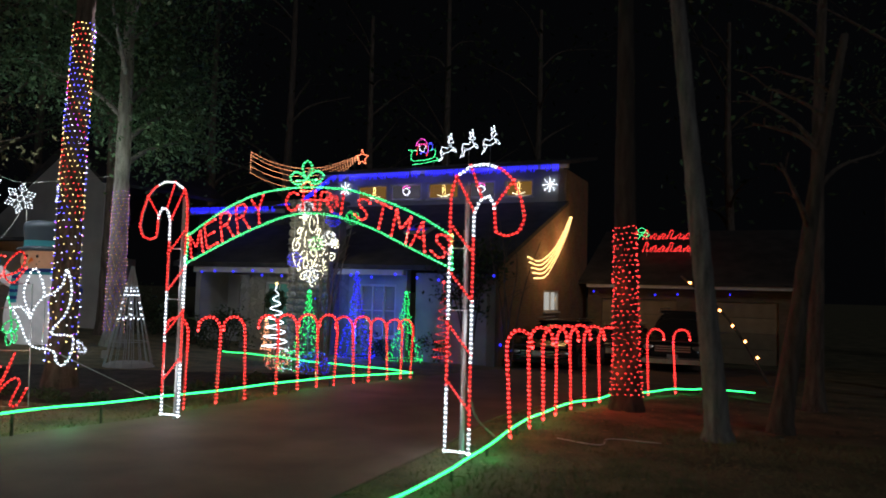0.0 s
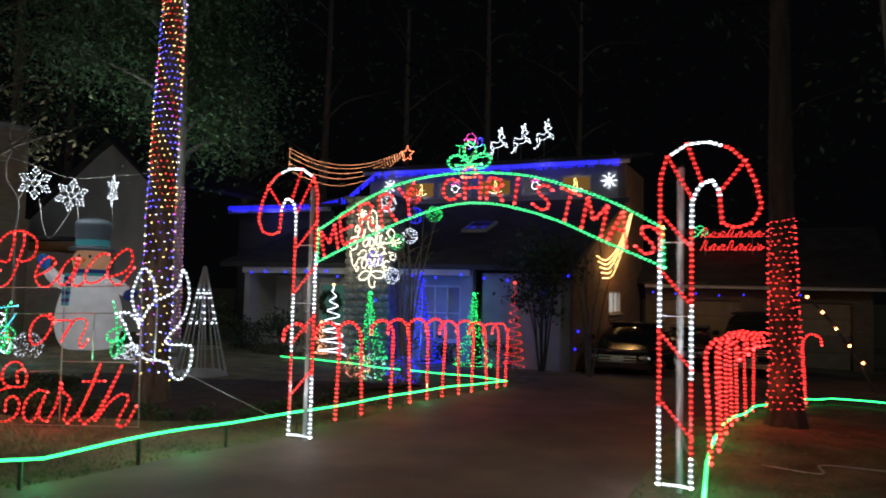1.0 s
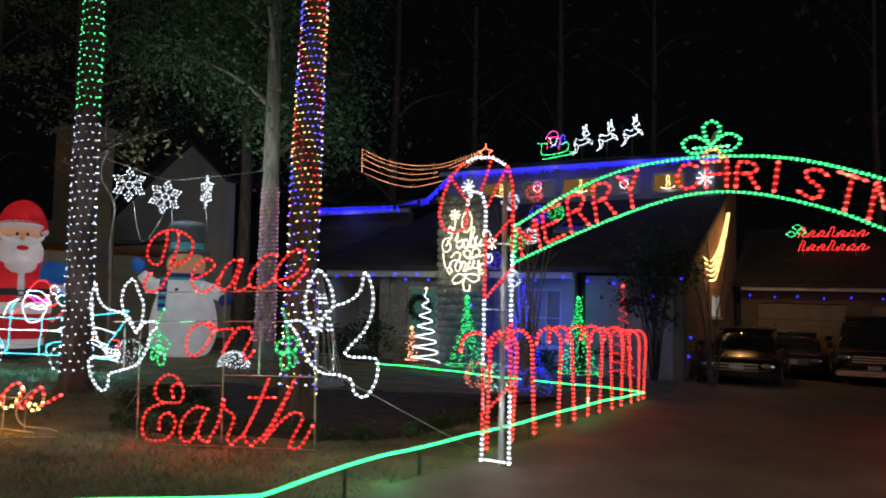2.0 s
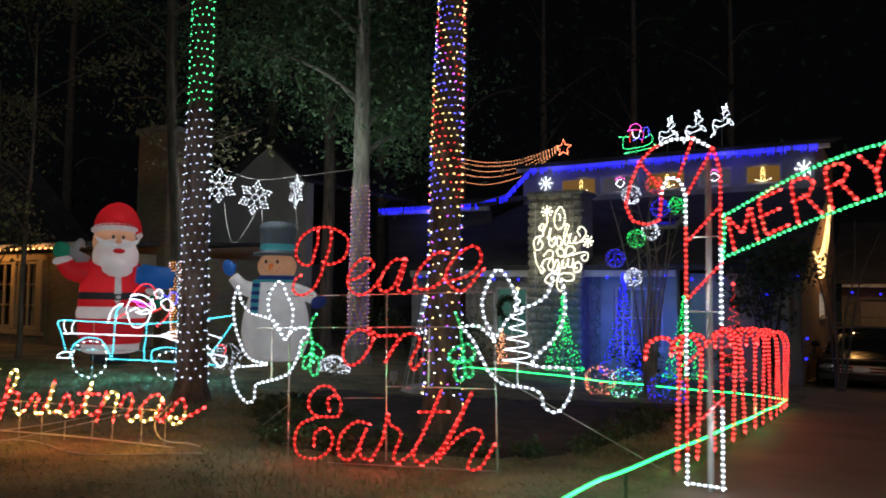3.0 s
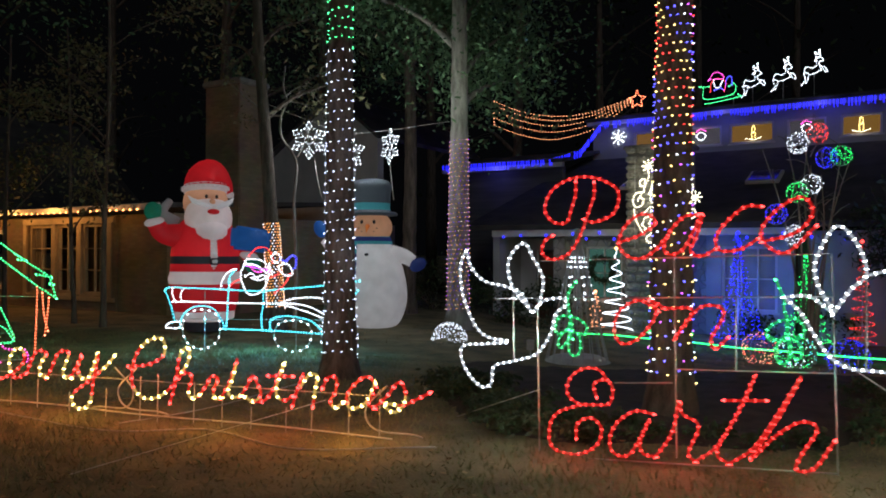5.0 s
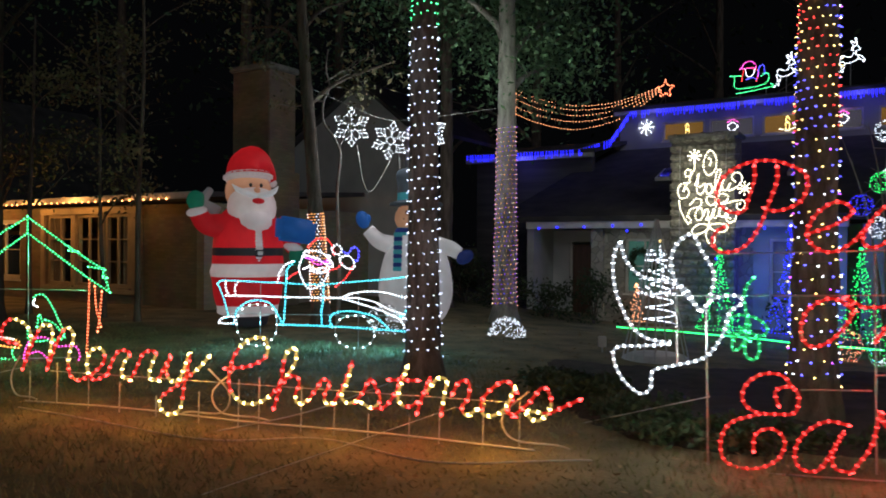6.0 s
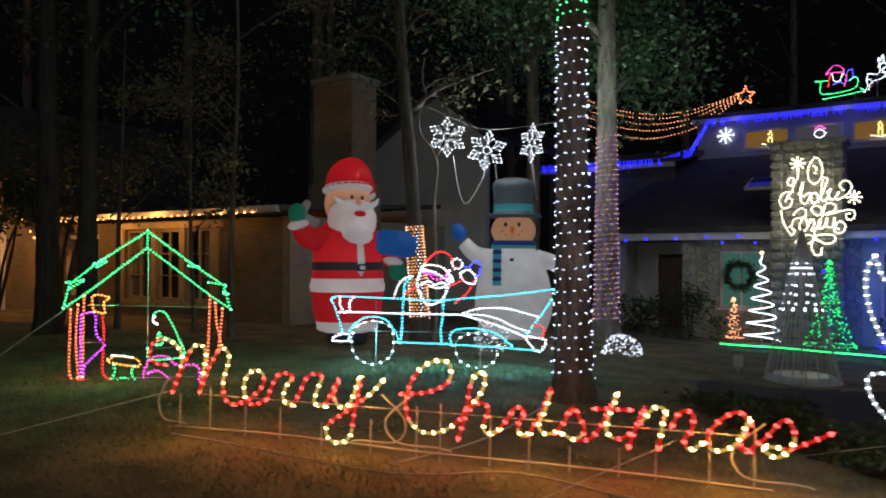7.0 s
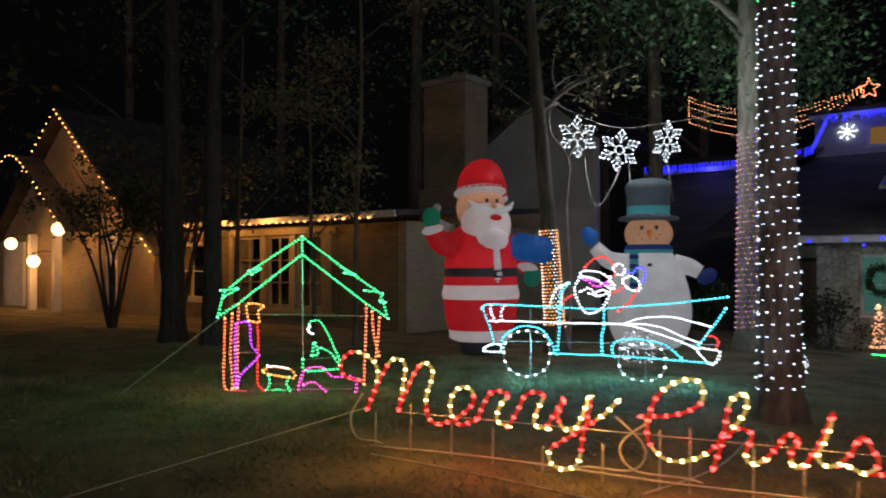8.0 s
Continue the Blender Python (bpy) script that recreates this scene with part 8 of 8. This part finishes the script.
    part("lower_trim", Geo().tube([(-W * 0.42, -L / 2 - 0.02, zb + 0.24), (0, -L / 2 - 0.075, zb + 0.23), (W * 0.42, -L / 2 - 0.02, zb + 0.24)], 0.012, 5), M_CHROME, c, "thin chrome bumper trim added for a glint")


build_car(*court(11.45, 2.6), -24.3, 4.6, 1.85, 1.38, 1.15, "black estate car parked on the driveway", kind="car")
build_car(*court(12.4, 7.3), -24.3, 4.2, 1.75, 1.3, 1.1, "dark low saloon parked before the garage", kind="saloon_car")
build_car(*court(14.45, 6.9), -24.3, 5.2, 2.0, 1.85, 1.4, "tall black pickup truck parked before the garage", True, "pickup_truck")


# ---- shrubs, litter, grass, woods ----
def shrub(x, y, w, h, leaves, label, seed):
    t = thing("shrub", pose(x, y, gz(x, y)), label, "shrub", "shrubs")
    rs = random.Random(seed)
    tips = [(rs.gauss(0, w * 0.4), rs.gauss(0, w * 0.4), rs.uniform(0.1, h)) for _ in range(24)]
    for q in tips[:9]:
        part("stem", Geo().tube([(0.04 * rs.random(), 0, -0.03), (q[0] * 0.4, q[1] * 0.4, q[2] * 0.5), q], 0.012, 5), M_BARK, t)
    part("foliage", leaf_cloud(tips, (w * 0.2, w * 0.2, h * 0.12), leaves, 0.055, seed), M_SHRUB, t)


for i, (x, y, w, h) in enumerate([(-6.5, 22.6, 0.8, 1.1), (-7.6, 23.0, 0.7, 0.9), (-8.8, 24.0, 0.8, 1.2), (-9.9, 24.6, 0.9, 1.3), (-1.8, 22.0, 0.6, 0.7), (-0.2, 21.4, 0.6, 0.8), (2.4, 21.0, 0.5, 0.8)]):
    shrub(x, y, w, h, 900, "dark rounded evergreen shrub by the house wall", 40 + i)
BED = [(-7.95, 12.2), (-7.75, 11.3), (-7.4, 10.3), (-7.05, 9.72), (-6.6, 9.5), (-5.7, 9.62), (-4.75, 9.62), (-4.2, 9.95), (-3.75, 10.5), (-3.3, 11.4), (-2.95, 12.4)]


def build_bed():
    """A mulched bed: a low dark mound with an uneven front edge, and trailing leaves on it."""
    rs = np.random.default_rng(51)
    front = even(BED, 0.14)
    n, k = len(front), 16
    back = np.stack([np.linspace(-7.6, -1.9, n), np.linspace(14.4, 14.2, n)], 1)
    V = []
    for j in range(k):
        f = j / (k - 1)
        P = front + (back - front) * f
        P = P + rs.normal(0, 0.025, P.shape) * (1 if j else 0.8)
        lift = 0.004 + 0.05 * float(smooth(0, 0.12, f)) * float(smooth(1.0, 0.7, f)) - (0.03 if j in (0, k - 1) else 0.0)
        V += [(x, y, gz(x, y) + lift + (rs.normal(0, 0.008) if 0 < j < k - 1 else 0)) for x, y in P]
    g = Geo().add(V, [(j * n + i, j * n + i + 1, (j + 1) * n + i + 1, (j + 1) * n + i) for j in range(k - 1) for i in range(n - 1)])
    solid("planting_bed", g, M_MULCH, "dark mulched planting bed round the lamp-wound trunk", "planting bed", kind="structure", soft=True)
    t = thing("ground_cover", pose(0, 0, 0), "low trailing dark green leaves along the bed edge", "ground cover")
    spots = []
    for x, y in even(BED[:5], 0.1):
        for _ in range(3):
            px, py = x + rs.normal(0.28, 0.2), y + rs.normal(0.3, 0.2)
            spots.append((px, py, gz(px, py) + rs.uniform(0.06, 0.17)))
    for x, y in even(BED[4:], 0.16):
        px, py = x + rs.normal(0.0, 0.12), y + abs(rs.normal(0.2, 0.2))
        spots.append((px, py, gz(px, py) + rs.uniform(0.05, 0.1)))
    for q in spots[::14]:
        part("runner", Geo().tube([(q[0] - 0.2, q[1] + 0.1, gz(q[0], q[1]) + 0.02), (q[0], q[1], q[2]), (q[0] + 0.2, q[1] - 0.12, gz(q[0], q[1]) + 0.02)], 0.006, 4), M_BARK, t)
    part("foliage", leaf_cloud(spots, (0.07, 0.07, 0.03), 9000, 0.034, 62), M_SHRUB, t)


M_MULCH = matte("bark_mulch", (0.018, 0.014, 0.011), (0.06, 0.046, 0.036), 4, 0.95, 0.8, 55)
build_bed()


def scatter(n, seed, keep):
    rs = np.random.default_rng(seed)
    pts = []
    while len(pts) < n:
        q = np.stack([rs.uniform(-24, 8, 4000), rs.uniform(3, 20, 4000)], 1)
        pts += [tuple(p) for p in q[keep(q)]]
    return np.array(pts[:n])


def off_drive(q):
    left = np.interp(q[:, 1], [5.9, 7.2, 8.5, 10.4, 12.2, 14.9, 17.2, 19.6], [-5.6, -4.5, -3.7, -2.6, -1.7, -0.5, 0.5, 1.7])
    right = np.interp(q[:, 1], [3.4, 5.5, 7.4, 9.4, 11.2, 13.4, 15.4, 17.5], [0.3, -0.9, -0.05, 0.75, 1.7, 3.0, 5.4, 8.0])
    street = q[:, 1] > 2.55 - 0.4 * q[:, 0]
    return ((q[:, 0] < left) | (q[:, 0] > right)) & street


def near_lawn(q):
    d = q[:, 1] * 0.914 + q[:, 0] * 0.405
    edge = np.interp(q[:, 0], [p[0] for p in BED], [p[1] for p in BED], left=99, right=99)
    return off_drive(q) & (d < 9.5) & (q[:, 1] < edge)


def build_grass():
    P = scatter(95000, 21, near_lawn)
    rs = np.random.default_rng(22)
    n = len(P)
    Z = ground_z(P[:, 0], P[:, 1])
    A = rs.uniform(0, 6.283, n)
    H = rs.uniform(0.025, 0.075, n) * (0.6 + 0.6 * smooth(-0.4, 0.8, np.sin(P[:, 0] * 1.3) * np.cos(P[:, 1] * 1.1)))
    dx, dy = 0.006 * np.cos(A), 0.006 * np.sin(A)
    tx, ty = rs.normal(0, 0.03, n), rs.normal(0, 0.03, n)
    V = np.stack([np.stack([P[:, 0] - dx, P[:, 1] - dy, Z - 0.005], 1), np.stack([P[:, 0] + dx, P[:, 1] + dy, Z - 0.005], 1), np.stack([P[:, 0] + tx, P[:, 1] + ty, Z + H], 1)], 1).reshape(-1, 3)
    g = Geo()
    g.v, g.f, g.m = V.tolist(), [(3 * i, 3 * i + 1, 3 * i + 2) for i in range(n)], [0] * n
    solid("grass", g, M_BLADE, "short thin winter grass on the lawn", "grass", kind="stuff")


def build_litter():
    P = scatter(9000, 31, off_drive)
    g = leaf_cloud([(0, 0, 0)], (0, 0, 0), len(P), 0.042, 33)
    V = np.array(g.v).reshape(-1, 4, 3)
    V[:, :, 2] *= 0.25
    V += np.stack([P[:, 0], P[:, 1], ground_z(P[:, 0], P[:, 1]) + 0.012], 1)[:, None]
    g.v = V.reshape(-1, 3).tolist()
    solid("leaf_litter", g, M_LITTER, "fallen brown leaves scattered over the lawn", "leaves", kind="stuff")


M_LITTER = matte("dead_leaf", (0.17, 0.12, 0.06), (0.32, 0.24, 0.13), 2, 0.85, 0.0, 12)
M_BLADE = matte("grass_blade", (0.09, 0.11, 0.045), (0.3, 0.27, 0.14), 0.8, 0.8, 0.0, 9)
build_grass()
build_litter()

for i, (x, y, h, r, lx, cr, lf, bk) in enumerate([
        (-18.5, 17.4, 11, 0.2, 0.01, 900, M_LEAF, M_SHADEBARK), (-19.5, 17.6, 12, 0.24, -0.01, 700, M_LEAF, M_SHADEBARK), (-18.9, 19.0, 6.5, 0.06, 0.02, 400, M_DRYLEAF, M_BARK), (-15.7, 17.8, 7.5, 0.06, 0.01, 2600, M_DRYLEAF, M_BARK),
        (-17.5, 27.5, 14, 0.3, 0.0, 4900, M_LEAF, M_BARK), (-16.9, 18.6, 6.5, 0.05, -0.03, 350, M_DRYLEAF, M_BARK), (-10.2, 22.5, 13, 0.2, 0.01, 18000, M_LEAF, M_BARK), (5.9, 11.8, 8.5, 0.14, 0.03, 300, M_LEAF, M_BARK),
        (4.2, 9.2, 5.0, 0.13, 0.16, 0, M_LEAF, M_BARK), (9.5, 15.5, 11, 0.2, -0.01, 500, M_LEAF, M_BARK), (12.0, 19.0, 12, 0.24, 0.01, 700, M_LEAF, M_BARK)]):
    build_tree(x, y, h, r, (lx, 0.0), bark=bk, crown=((0.3, 0.3, 0.14) if r < 0.1 else (0.7, 0.7, 0.5), cr, 0.055 if r < 0.1 else 0.07) if cr else None, limbs=18 if cr > 5000 else 9 if cr > 1500 else 5, seed=80 + i, label="slender yard tree with dim foliage" if r < 0.1 else "tall dark tree with a bare lower trunk", leaf=lf, first=0.3 if r < 0.1 else 0.46 if cr > 5000 else 0.42)
# Dark shrub leaf on these crowns: the unlit wood's shade is in its colour.
for i, (x, y, h) in enumerate([(-30, 30, 15), (-25, 33, 17), (-20, 36, 16), (-16, 34, 18), (-12, 38, 17), (-8, 37, 19), (-4, 40, 17), (0, 38, 18), (5, 41, 18), (14, 36, 16), (22, 28, 16), (-34, 24, 15), (25, 20, 15), (18, 14, 14)]):
    build_tree(x, y, h, 0.28, (0.01 * (i % 3 - 1), 0.0), crown=((1.6, 1.6, 1.2), 300, 0.2), leaf=M_SHRUB, limbs=8, seed=200 + i, label="tall dark woodland tree behind the houses", first=0.3)
